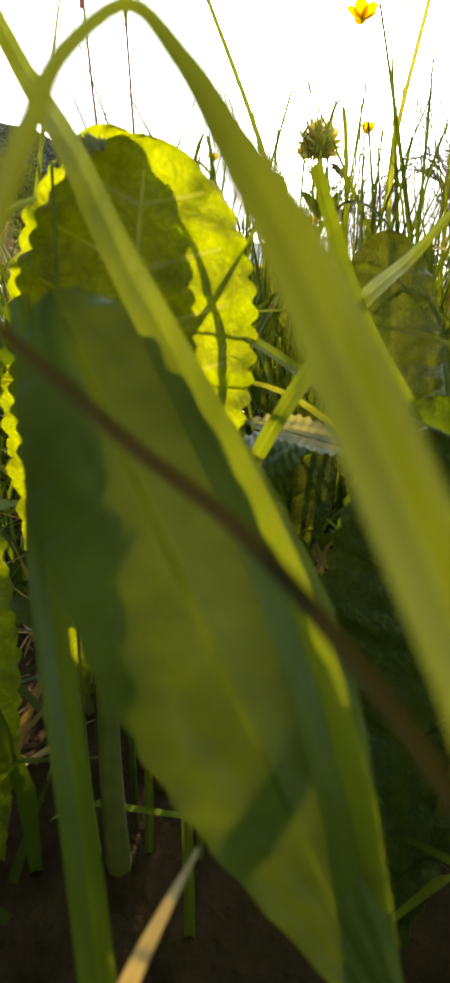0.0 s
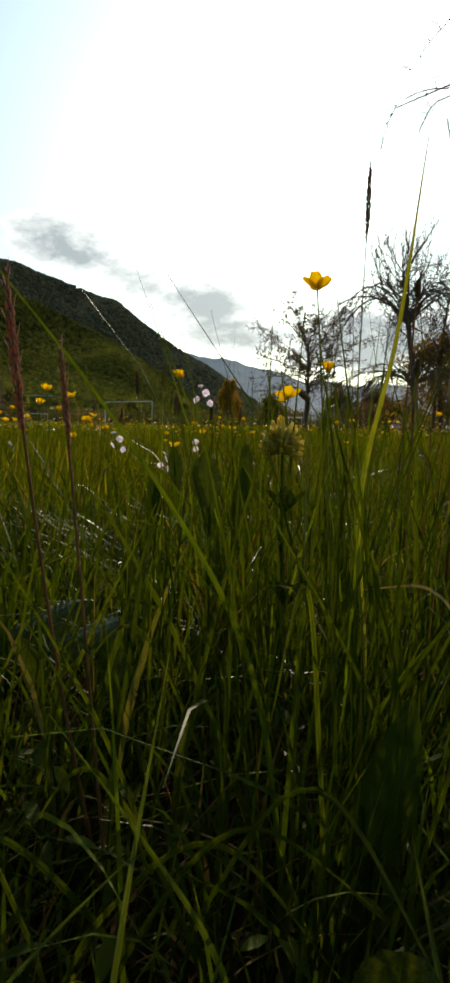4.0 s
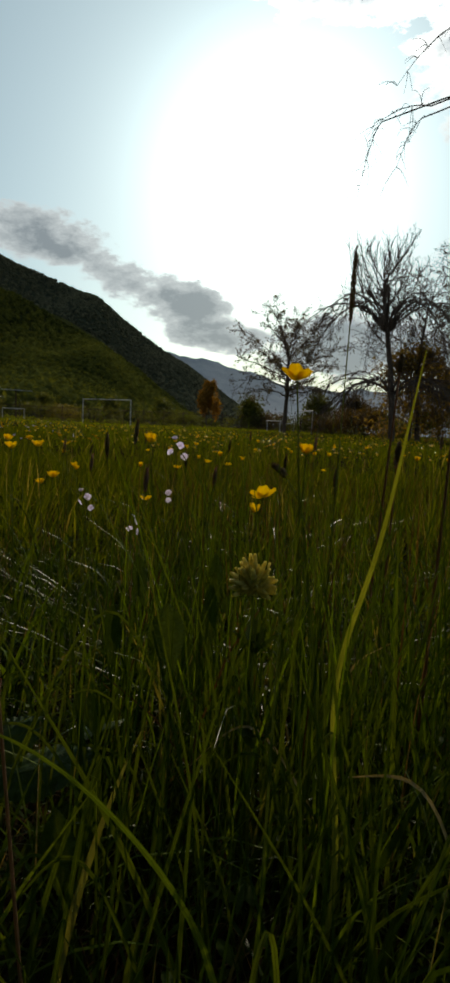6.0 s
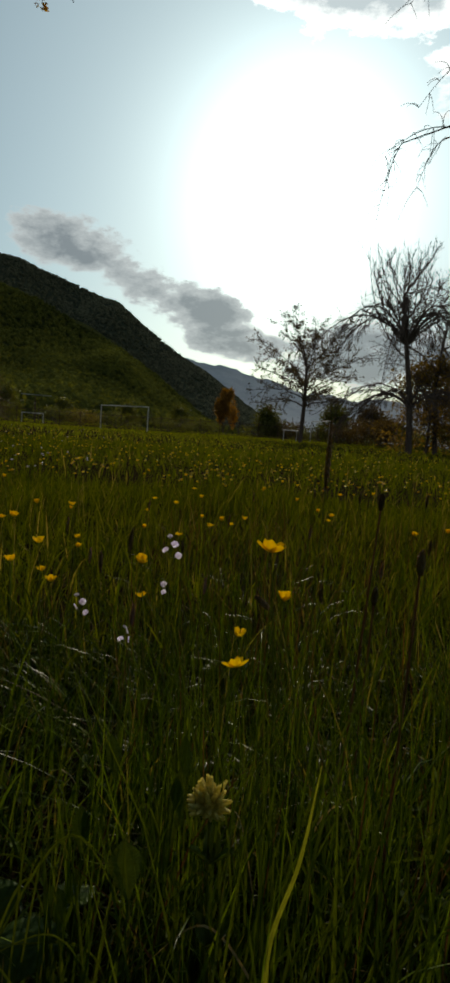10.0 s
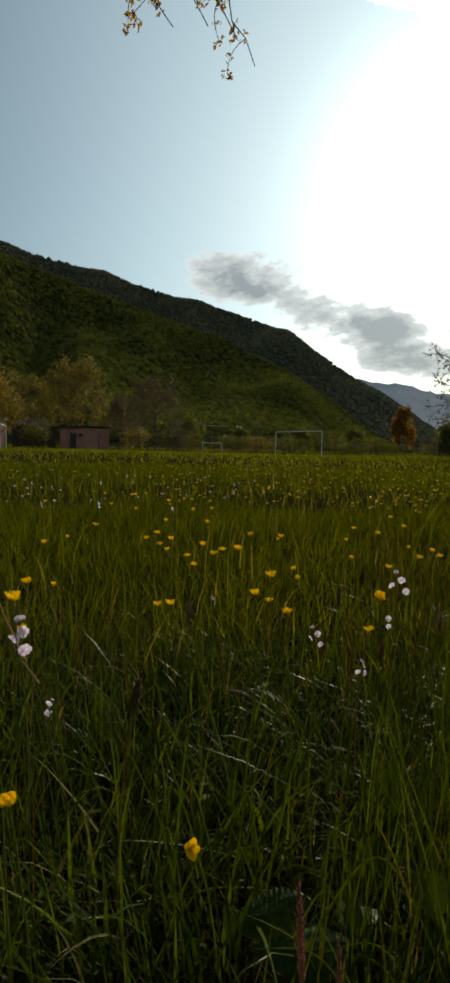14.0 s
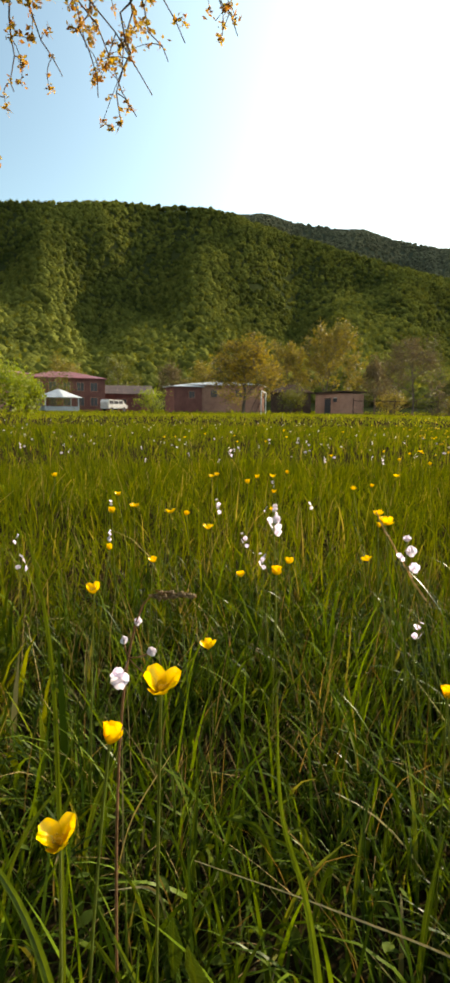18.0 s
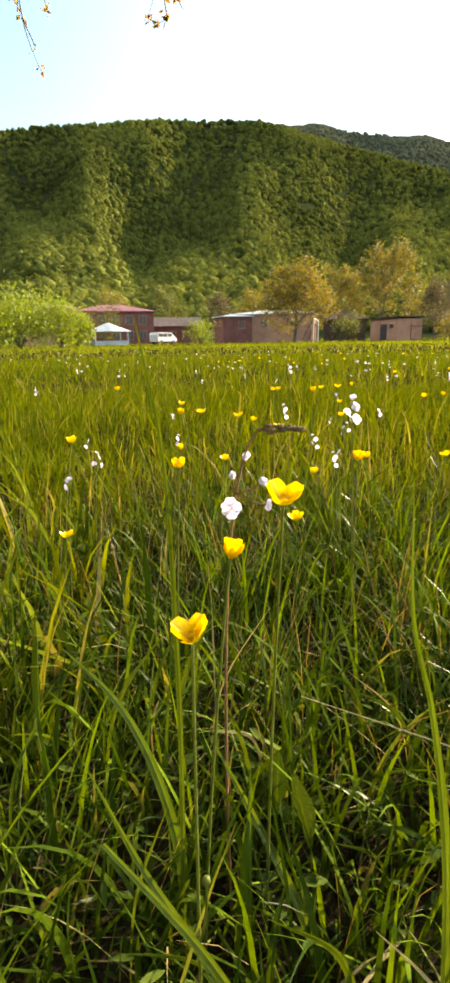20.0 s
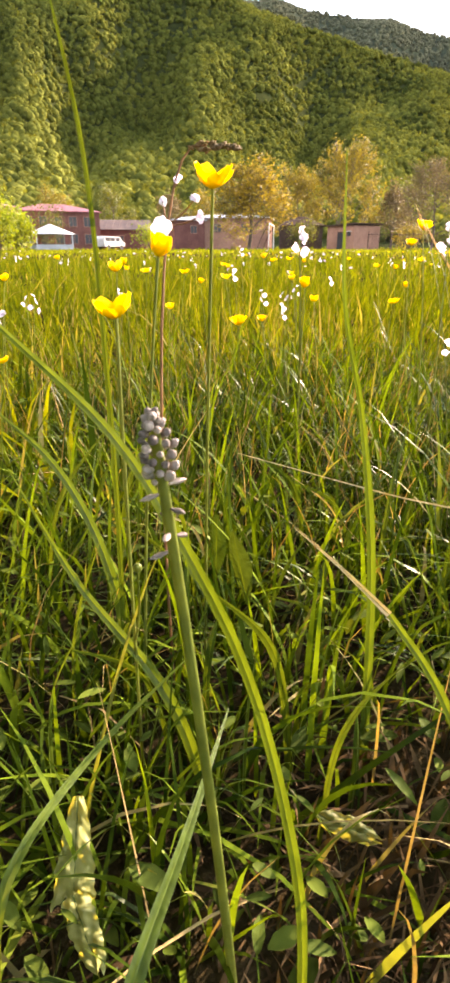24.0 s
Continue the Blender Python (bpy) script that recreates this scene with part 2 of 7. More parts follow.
# bias skews the near blades dark: the foreground's shade put into their colour
M_GRASS = leafy("meadow_grass", (0.014, 0.03, 0.003), (0.094, 0.142, 0.01), (0.16, 0.135, 0.06), 0.22, 0.36, 60, 0.1, "island", (1, 1, 1), (2.3, 2.1, 0.4), 0.04, bias=0.4)
# the field's brightening towards the horizon is put into this colour
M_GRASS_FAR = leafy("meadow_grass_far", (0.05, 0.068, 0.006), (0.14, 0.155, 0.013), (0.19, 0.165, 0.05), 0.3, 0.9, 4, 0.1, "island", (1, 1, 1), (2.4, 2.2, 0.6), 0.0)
M_BLADE = leafy("broad_blade", (0.036, 0.066, 0.007), (0.068, 0.105, 0.011), None, 0.3, 0.4, 220, 0.3, "object", (1, 1, 0.06))
M_HERB = leafy("herb_leaves", (0.03, 0.05, 0.008), (0.07, 0.1, 0.014), None, 0.22, 0.7, 90, 0.4, gloss=0.04)
M_THATCH = leafy("thatch", (0.1, 0.07, 0.03), (0.3, 0.22, 0.1), None, 0.15, 0.7, 120, 0.3, gloss=0.03)
M_LITTER = leafy("rotting_litter", (0.03, 0.018, 0.01), (0.13, 0.085, 0.045), None, 0.05, 0.8, 120, 0.4, gloss=0.0)
M_FADED = leafy("faded_leaf", (0.2, 0.22, 0.06), (0.27, 0.27, 0.1), None, 0.4, 0.5, 45, 0.15)
M_PALE = leafy("felted_leaf", (0.115, 0.14, 0.09), (0.16, 0.185, 0.125), None, 0.3, 0.5, 300, 0.5, "object")
M_GRASS_MID = leafy("sunlit_grass", (0.026, 0.046, 0.004), (0.108, 0.124, 0.008), (0.22, 0.18, 0.08), 0.26, 0.45, 12, 0.1, "island", (1, 1, 1), (2.4, 2.1, 0.45), 0.0)
M_BROWN_STEM = leafy("brown_stems", (0.04, 0.02, 0.01), (0.17, 0.095, 0.045), None, 0.12, 0.6, 120, 0.2, gloss=0.04)
M_STRAW = leafy("dry_straw", (0.27, 0.22, 0.12), (0.42, 0.34, 0.21), None, 0.1, 0.55, 120, 0.3, "object")
# dimmed copies of broad_blade: lower brightness put into colour and translucence
M_BLADE_DIM = leafy("broad_blade_dimmed", (0.018, 0.036, 0.004), (0.055, 0.084, 0.009), None, 0.24, 0.4, 220, 0.3, "object", (1, 1, 0.06), gloss=0.06)
M_BLADE_MID = leafy("broad_blade_half_dimmed", (0.036, 0.058, 0.008), (0.056, 0.084, 0.012), None, 0.3, 0.4, 220, 0.3, "object", (1, 1, 0.06))
M_KEEL = leafy("blade_keel", (0.05, 0.085, 0.01), (0.08, 0.12, 0.016), None, 0.3, 0.4, 200, 0.1, "object")
M_STEM = leafy("flower_stem", (0.085, 0.115, 0.018), (0.13, 0.155, 0.03), None, 0.32, 0.45, 90, 0.2, "object")
# near-black tone stands for the shade this stem lies in
M_STEM_SHADED = leafy("shaded_stem", (0.02, 0.022, 0.008), (0.032, 0.03, 0.012), None, 0.05, 0.5, 90, 0.2, "object", gloss=0.1)
M_STEM_RED = leafy("reddish_stem", (0.16, 0.07, 0.04), (0.22, 0.12, 0.06), None, 0.15, 0.45, 90, 0.2, "object")
M_LEAF = leafy("wrinkled_leaf", (0.05, 0.085, 0.011), (0.068, 0.104, 0.014), None, 0.6, 0.45, 320, 0.3, "object", (1, 1, 1), (3.1, 2.3, 0.25), 0.2, cells=430.0)
# darker, less translucent copy of wrinkled_leaf: shade put into the colour
M_LEAF_SHADED = leafy("wrinkled_leaf_shaded", (0.032, 0.054, 0.011), (0.048, 0.072, 0.014), None, 0.14, 0.45, 320, 0.35, "object", (1, 1, 1), (2.6, 2.0, 0.3), 0.15, cells=430.0)
M_RIB = leafy("pale_rib", (0.1, 0.135, 0.032), (0.125, 0.16, 0.04), None, 0.42, 0.45, 200, 0.2, "object")
# smooth leaves; translucence lowered to make up for shade missing on the broad one
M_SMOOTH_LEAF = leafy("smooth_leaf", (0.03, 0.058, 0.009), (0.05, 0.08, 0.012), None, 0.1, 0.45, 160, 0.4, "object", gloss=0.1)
M_BUTTER = leafy("buttercup_petal", (0.83, 0.54, 0.004), (0.88, 0.62, 0.008), None, 0.3, 0.24, 120, 0.15, "object", (1, 1, 1), (1.15, 1.0, 0.6))
M_BUTTER_C = leafy("buttercup_centre", (0.6, 0.38, 0.01), (0.7, 0.46, 0.02), None, 0.1, 0.6, 300, 0.6, "object")
M_LILAC = leafy("lilac_petal", (0.5, 0.45, 0.58), (0.64, 0.61, 0.68), None, 0.7, 0.45, 300, 0.15, "object", (1, 1, 1), (1.25, 1.2, 1.3))
M_CLOVER = leafy("pale_clover_floret", (0.6, 0.53, 0.16), (0.74, 0.66, 0.26), None, 0.4, 0.6, 300, 0.4, "object", (1, 1, 1), (1.3, 1.2, 0.7))
M_HEAD = leafy("dark_seed_head", (0.10, 0.065, 0.04), (0.22, 0.15, 0.085), None, 0.35, 0.7, 500, 0.8, "object")
M_PURPLE_HEAD = leafy("purple_grass_head", (0.26, 0.15, 0.145), (0.37, 0.235, 0.2), None, 0.55, 0.6, 400, 0.8, "object", (1, 1, 1), (1.5, 1.2, 1.0))
M_PURPLE_DARK = leafy("brown_bristles", (0.13, 0.075, 0.05), (0.24, 0.15, 0.09), None, 0.35, 0.65, 400, 0.7, "object", (1, 1, 1), (1.4, 1.2, 0.9))
M_FOXTAIL = leafy("straw_bristles", (0.42, 0.32, 0.18), (0.58, 0.46, 0.29), None, 0.6, 0.6, 400, 0.6, "object", (1, 1, 1), (1.4, 1.2, 0.9))
M_BUDGREY = leafy("grey_bud", (0.11, 0.085, 0.08), (0.34, 0.28, 0.25), None, 0.2, 0.6, 400, 0.5, "object", (1, 1, 1), (1.2, 1.1, 0.9))
M_WOODS = leafy("woodland_crown", (0.028, 0.038, 0.011), (0.122, 0.13, 0.028), None, 0.14, 0.95, 2.6, 0.6, "island", (1, 1, 1), (1.8, 1.6, 0.6), 0.0, 0.011)
M_WOODS.node_tree.nodes["Bump"].inputs["Distance"].default_value = 0.5
M_WOODS_LEAF = leafy("woodland_spray", (0.031, 0.042, 0.012), (0.132, 0.14, 0.028), None, 0.26, 0.95, 0.5, 0.1, "island", (1, 1, 1), (1.8, 1.6, 0.6), 0.0, 0.011)
M_LEAVES_Y = leafy("young_yellow_leaves", (0.1, 0.09, 0.016), (0.18, 0.15, 0.03), None, 0.32, 0.6, 3, 0.1, through=(2.0, 1.7, 0.5))
M_SHRUB = leafy("bright_shrub_leaves", (0.11, 0.14, 0.012), (0.19, 0.22, 0.022), None, 0.35, 0.6, 3, 0.1, through=(1.9, 1.9, 0.4))
M_BLOSSOM = leafy("golden_young_leaves", (0.13, 0.105, 0.018), (0.21, 0.16, 0.03), None, 0.38, 0.6, 3, 0.1, through=(1.8, 1.6, 0.4))
M_TINY_BUDS = leafy("brown_leaf_buds", (0.06, 0.05, 0.025), (0.13, 0.1, 0.045), None, 0.3, 0.6, 3, 0.1, through=(1.5, 1.3, 0.8))
M_LEAVES_B = leafy("brownish_young_leaves", (0.09, 0.07, 0.022), (0.17, 0.125, 0.04), None, 0.45, 0.6, 3, 0.1)
M_LEAVES_G = leafy("fresh_green_leaves", (0.045, 0.06, 0.012), (0.1, 0.115, 0.018), None, 0.3, 0.6, 3, 0.1)
M_LEAVES_O = leafy("copper_leaves", (0.045, 0.034, 0.014), (0.095, 0.066, 0.022), None, 0.25, 0.6, 3, 0.1)
M_COPPER = leafy("copper_poplar_leaves", (0.15, 0.085, 0.015), (0.26, 0.15, 0.025), None, 0.35, 0.6, 3, 0.1)
M_BUDS = leafy("opening_leaf_buds", (0.2, 0.085, 0.04), (0.3, 0.24, 0.06), None, 0.4, 0.6, 30, 0.1)
M_BARK = solid("bark", (0.055, 0.045, 0.038), (0.14, 0.11, 0.09), 0.9, 5, 0.8, 0.02, stretch=(1, 1, 0.25))
M_TWIG = solid("twig_bark", (0.05, 0.03, 0.022), (0.12, 0.07, 0.05), 0.85, 20, 0.5, 0.002)
M_FIELD = solid("meadow_ground", (0.010, 0.007, 0.004), (0.036, 0.027, 0.012), 1.0, 9.0, 1.0, 0.02)
M_HILL = solid("forest_floor", (0.012, 0.016, 0.007), (0.03, 0.036, 0.012), 0.95, 0.03, 0.5, 0.5)
# ridge colours greyed to stand for haze over the distance
M_RIDGE_HAZED = solid("hazed_ridge_woods", (0.02, 0.026, 0.018), (0.045, 0.054, 0.035), 0.95, 0.035, 0.7, 3.0)
M_RIDGE_TREES_HAZED = leafy("hazed_ridge_crown", (0.056, 0.06, 0.042), (0.118, 0.122, 0.082), None, 0.15, 0.95, 0.3, 0.1, "island", (1, 1, 1), (1.5, 1.5, 1.0), 0.0, 0.006)
# pale blue of this hill is distance haze, painted in
M_FARHILL_HAZED = solid("hazed_distant_hill", (0.3, 0.335, 0.37), (0.4, 0.435, 0.47), 0.95, 0.01, 0.5, 2.0)
M_PLASTER = solid("old_plaster", (0.24, 0.125, 0.09), (0.38, 0.21, 0.15), 0.9, 0.9, 0.3, 0.01)
M_REDWALL = solid("rose_tuff_wall", (0.115, 0.05, 0.042), (0.19, 0.085, 0.07), 0.9, 0.8, 0.3, 0.01)
M_ROOFGREY = solid("grey_sheet_roof", (0.24, 0.26, 0.28), (0.4, 0.42, 0.43), 0.6, 1.2, 0.2, 0.01)
M_ROOFRED = solid("dull_red_roof", (0.13, 0.035, 0.045), (0.21, 0.065, 0.07), 0.6, 1.0, 0.2, 0.01)
M_ROOFBROWN = solid("weathered_brown_roof", (0.07, 0.04, 0.032), (0.14, 0.085, 0.065), 0.7, 1.0, 0.2, 0.01)
M_OPENING_SHADE = solid("opening_shade", (0.012, 0.012, 0.014), (0.03, 0.03, 0.032), 0.6, 2, 0.1, 0.01)
M_WHITE = solid("chipped_white_paint", (0.3, 0.3, 0.28), (0.5, 0.5, 0.48), 0.55, 4, 0.2, 0.004)
M_RUST = solid("rusty_steel", (0.035, 0.025, 0.02), (0.1, 0.065, 0.05), 0.88, 5, 0.3, 0.003)
M_GLASSY = solid("window_pane", (0.03, 0.032, 0.035), (0.06, 0.06, 0.065), 0.3, 1, 0.05, 0.002)
M_RUBBER = solid("tyre_rubber", (0.015, 0.015, 0.015), (0.03, 0.03, 0.03), 0.8, 5, 0.2, 0.003)

# ---------------------------------------------------------------- mesh helpers


def mesh_np(name, verts, faces, smooth=True):
    """A mesh from arrays of corners and of equal-sided faces (or a list of such arrays)."""
    me = bpy.data.meshes.new(name)
    verts = np.asarray(verts, dtype=np.float32).reshape(-1, 3)
    groups = faces if isinstance(faces, list) else [faces]
    groups = [np.asarray(f, dtype=np.int32) for f in groups if len(f)]
    loops = np.concatenate([f.ravel() for f in groups])
    totals = np.concatenate([np.full(len(f), f.shape[1], dtype=np.int32) for f in groups])
    starts = np.concatenate([[0], np.cumsum(totals)[:-1]]).astype(np.int32)
    me.vertices.add(len(verts))
    me.vertices.foreach_set("co", verts.ravel())
    me.loops.add(len(loops))
    me.loops.foreach_set("vertex_index", loops)
    me.polygons.add(len(totals))
    me.polygons.foreach_set("loop_start", starts)
    me.polygons.foreach_set("loop_total", totals)
    me.polygons.foreach_set("use_smooth", np.full(len(totals), smooth))
    me.update(calc_edges=True)
    return me


def hang(name, me, material, parent=None, label="", m=None):
    """Links a mesh as one object, under a thing or by itself."""
    if material is not None and not me.materials:
        me.materials.append(material)
    ob = new(name, me)
    if parent is not None:
        ob.parent = parent
    if m is not None:
        ob.matrix_basis = m
    if label:
        ob["label"] = label
    return ob


def part(name, bm, material, parent, label=""):
    me = bpy.data.meshes.new(name)
    bm.to_mesh(me)
    bm.free()
    return hang(name, me, material, parent, label)


def thing(name, label, category, place=(0, 0, 0), turn=0.0, group="", kind=""):
    ob = new(name)
    ob.empty_display_size = 0.05
    ob.matrix_basis = pose(*place, 0, 0, turn)
    return tagged(ob, label, category, group, kind)


def box(size, centre=(0, 0, 0), bevel=0.0):
    bm = bmesh.new()
    bmesh.ops.create_cube(bm, size=1.0)
    bmesh.ops.scale(bm, vec=size, verts=bm.verts)
    bmesh.ops.translate(bm, vec=centre, verts=bm.verts)
    if bevel:
        bmesh.ops.bevel(bm, geom=bm.edges[:], offset=bevel, segments=2, affect="EDGES")
    return bm


def prism(points, axis_from, axis_to):
    """A solid from a flat outline of (a, z) pairs, drawn along y from axis_from to axis_to."""
    bm = bmesh.new()
    lo = [bm.verts.new((a, axis_from, z)) for a, z in points]
    hi = [bm.verts.new((a, axis_to, z)) for a, z in points]
    n = len(points)
    bm.faces.new(lo)
    bm.faces.new(hi[::-1])
    for i in range(n):
        bm.faces.new((lo[i], hi[i], hi[(i + 1) % n], lo[(i + 1) % n]))
    bmesh.ops.recalc_face_normals(bm, faces=bm.faces[:])
    return bm


def tube_arrays(points, radii, sides=6, base=0):
    """Corners and faces of a tapered tube along points."""
    P = np.array([tuple(p) for p in points], dtype=float)
    n = len(P)
    T = np.gradient(P, axis=0)
    T /= np.linalg.norm(T, axis=1)[:, None] + 1e-9
    ref = np.array((0.31, 0.87, 0.38)) if abs(T[0][2]) > 0.6 else np.array((0.1, 0.05, 1.0))
    A = np.cross(T, ref)
    A /= np.linalg.norm(A, axis=1)[:, None] + 1e-9
    B = np.cross(T, A)
    ang = np.linspace(0, 2 * np.pi, sides, endpoint=False)
    R = np.asarray(radii, dtype=float).reshape(-1, 1, 1)
    V = P[:, None, :] + R * (A[:, None, :] * np.cos(ang)[None, :, None] + B[:, None, :] * np.sin(ang)[None, :, None])
    V = V.reshape(-1, 3)
    i = np.arange(n - 1)[:, None] * sides
    j = np.arange(sides)[None, :]
    k = (j + 1) % sides
    F = np.stack([i + j, i + k, i + sides + k, i + sides + j], axis=-1).reshape(-1, 4) + base
    return V, F


class Bundle:
    """Collects many small pieces into one mesh."""

    def __init__(self):
        self.V, self.Q, self.T, self.n = [], [], [], 0

    def tube(self, points, radii, sides=6):
        V, F = tube_arrays(points, radii, sides, self.n)
        self.V.append(V)
        self.Q.append(F)
        self.n += len(V)

    def add(self, V, quads=None, tris=None):
        V = np.asarray(V, dtype=float).reshape(-1, 3)
        if quads is not None and len(quads):
            self.Q.append(np.asarray(quads) + self.n)
        if tris is not None and len(tris):
            self.T.append(np.asarray(tris) + self.n)
        self.V.append(V)
        self.n += len(V)

    def mesh(self, name, smooth=True):
        groups = []
        if self.Q:
            groups.append(np.concatenate(self.Q))
        if self.T:
            groups.append(np.concatenate(self.T))
        return mesh_np(name, np.concatenate(self.V), groups, smooth)


def bezier(a, b, c, n=10):
    """Points of a bent line from a by way of b to c."""
    a, b, c = Vector(a), Vector(b), Vector(c)
    return [a * (1 - u) ** 2 + b * (2 * u * (1 - u)) + c * u * u for u in (i / (n - 1) for i in range(n))]


def ground_z(x, y):
    """Gentle rise and fall of the meadow."""
    x, y = np.asarray(x, dtype=float), np.asarray(y, dtype=float)
    r = np.hypot(x, y)
    far = np.clip((r - 3) / 20, 0, 1)
    return 0.012 * np.sin(x * 3.1 + 1.0) * np.cos(y * 2.7) + far * (0.10 * np.sin(x * 0.11 + 0.7) * np.cos(y * 0.09) - 0.06)


# ---------------------------------------------------------------- ground and hills


def make_ground():
    rings = np.concatenate([[0.0], np.geomspace(0.12, 3600, 70)])
    na = 96
    ang = np.linspace(0, 2 * np.pi, na, endpoint=False)
    X = rings[1:, None] * np.cos(ang)
    Y = rings[1:, None] * np.sin(ang)
    V = np.stack([X, Y, ground_z(X, Y)], -1).reshape(-1, 3)
    V = np.concatenate([V, [[0, 0, float(ground_z(0, 0))]]])
    i = np.arange(len(rings) - 2)[:, None] * na
    j = np.arange(na)[None, :]
    k = (j + 1) % na
    Q = np.stack([i + j, i + na + j, i + na + k, i + k], -1).reshape(-1, 4)
    c = len(V) - 1
    T = np.stack([np.full(na, c), np.arange(na), (np.arange(na) + 1) % na], -1)
    me = mesh_np("ground", V, [Q, T])
    me.materials.append(M_FIELD)
    tagged(new("ground", me), "damp meadow soil under thatch and grass", "ground", kind="structure")


make_ground()

# bearings past 75 are unseen, raised to block sky light from behind
CREST = ((-40, 3.0), (-25, 2.0), (-12, 1.0), (-5, 0.2), (-2, 2.0), (1, 4.0), (4, 5.9), (6, 7.0), (9, 9.0), (12, 11.0), (17, 12.65), (22, 13.8),
         (28, 15.2), (33, 16.25), (39, 17.1), (44, 17.8), (53, 17.9), (62, 17.1), (75, 15.0), (95, 17.0), (130, 20.0), (180, 20.0))


def crest_el(az):
    xs, ys = zip(*CREST)
    return np.interp(az, xs, ys)


def front_el(az):
    """The near hill's own crest: it falls away where the ridge behind takes over the skyline."""
    return crest_el(az) * np.interp(az, (-40, -1, 3, 8, 14, 20, 30, 38, 43, 180), (0, 0, 0.3, 0.6, 0.75, 0.81, 0.88, 0.95, 1, 1))


def ridge_z(az, r):
    """Height of the longer ridge behind the near hill."""
    az, r = np.asarray(az, dtype=float), np.asarray(r, dtype=float)
    u = (r - 620) / 560
    c = np.clip(u, 0, 1)
    fade = np.interp(az, (-40, 44, 50, 60), (1, 1, 0.85, 0.5))
    rise = (1 - (1 - c) ** 1.6) * (1 - 0.12 * np.sin(az * 0.7 + 3.0 * c) * 4 * c * (1 - c))
    front = np.tan(np.radians(crest_el(az) * fade * rise)) * r
    back = np.tan(np.radians(crest_el(az) * fade)) * 1180 * (1 - 0.35 * np.clip(u - 1, 0, 2) ** 1.5)
    return np.where(u < 0, u * 30.0, np.where(u < 1, front, back)) - 1.0


def hill_z(az, r):
    """Height of the wooded hill at a bearing (degrees) and distance."""
    az, r = np.asarray(az, dtype=float), np.asarray(r, dtype=float)
    rc = np.interp(az, (-40, -5, 10, 30, 50, 70, 180), (900, 900, 760, 620, 560, 560, 700))
    r0 = np.interp(az, (-40, -5, 10, 30, 50, 70, 180), (240, 240, 170, 150, 140, 130, 200))
    u = (r - r0) / (rc - r0)
    top = np.tan(np.radians(front_el(az))) * rc
    c = np.clip(u, 0, 1)
    # how far up towards the crest the slope has risen, as seen from the meadow, cut by spurs and gullies
    gul = -np.cos((az - 44.5 + 11.0 * (c - 0.5)) * 0.40) * 0.8 + np.sin(az * 0.93 - u * 2.6 + 1.9) * 0.28 
    rise = (1 - (1 - c) ** 1.5) * (1 - 0.42 * (4 * c * (1 - c)) ** 1.2 * (1 + gul) * 0.5)
    front = np.tan(np.radians(front_el(az)) * rise) * r
    back = top * (1 - 0.35 * np.clip(u - 1, 0, 2) ** 1.5)
    return np.where(u < 0, u * 30.0, np.where(u < 1, front, back)) - 0.5


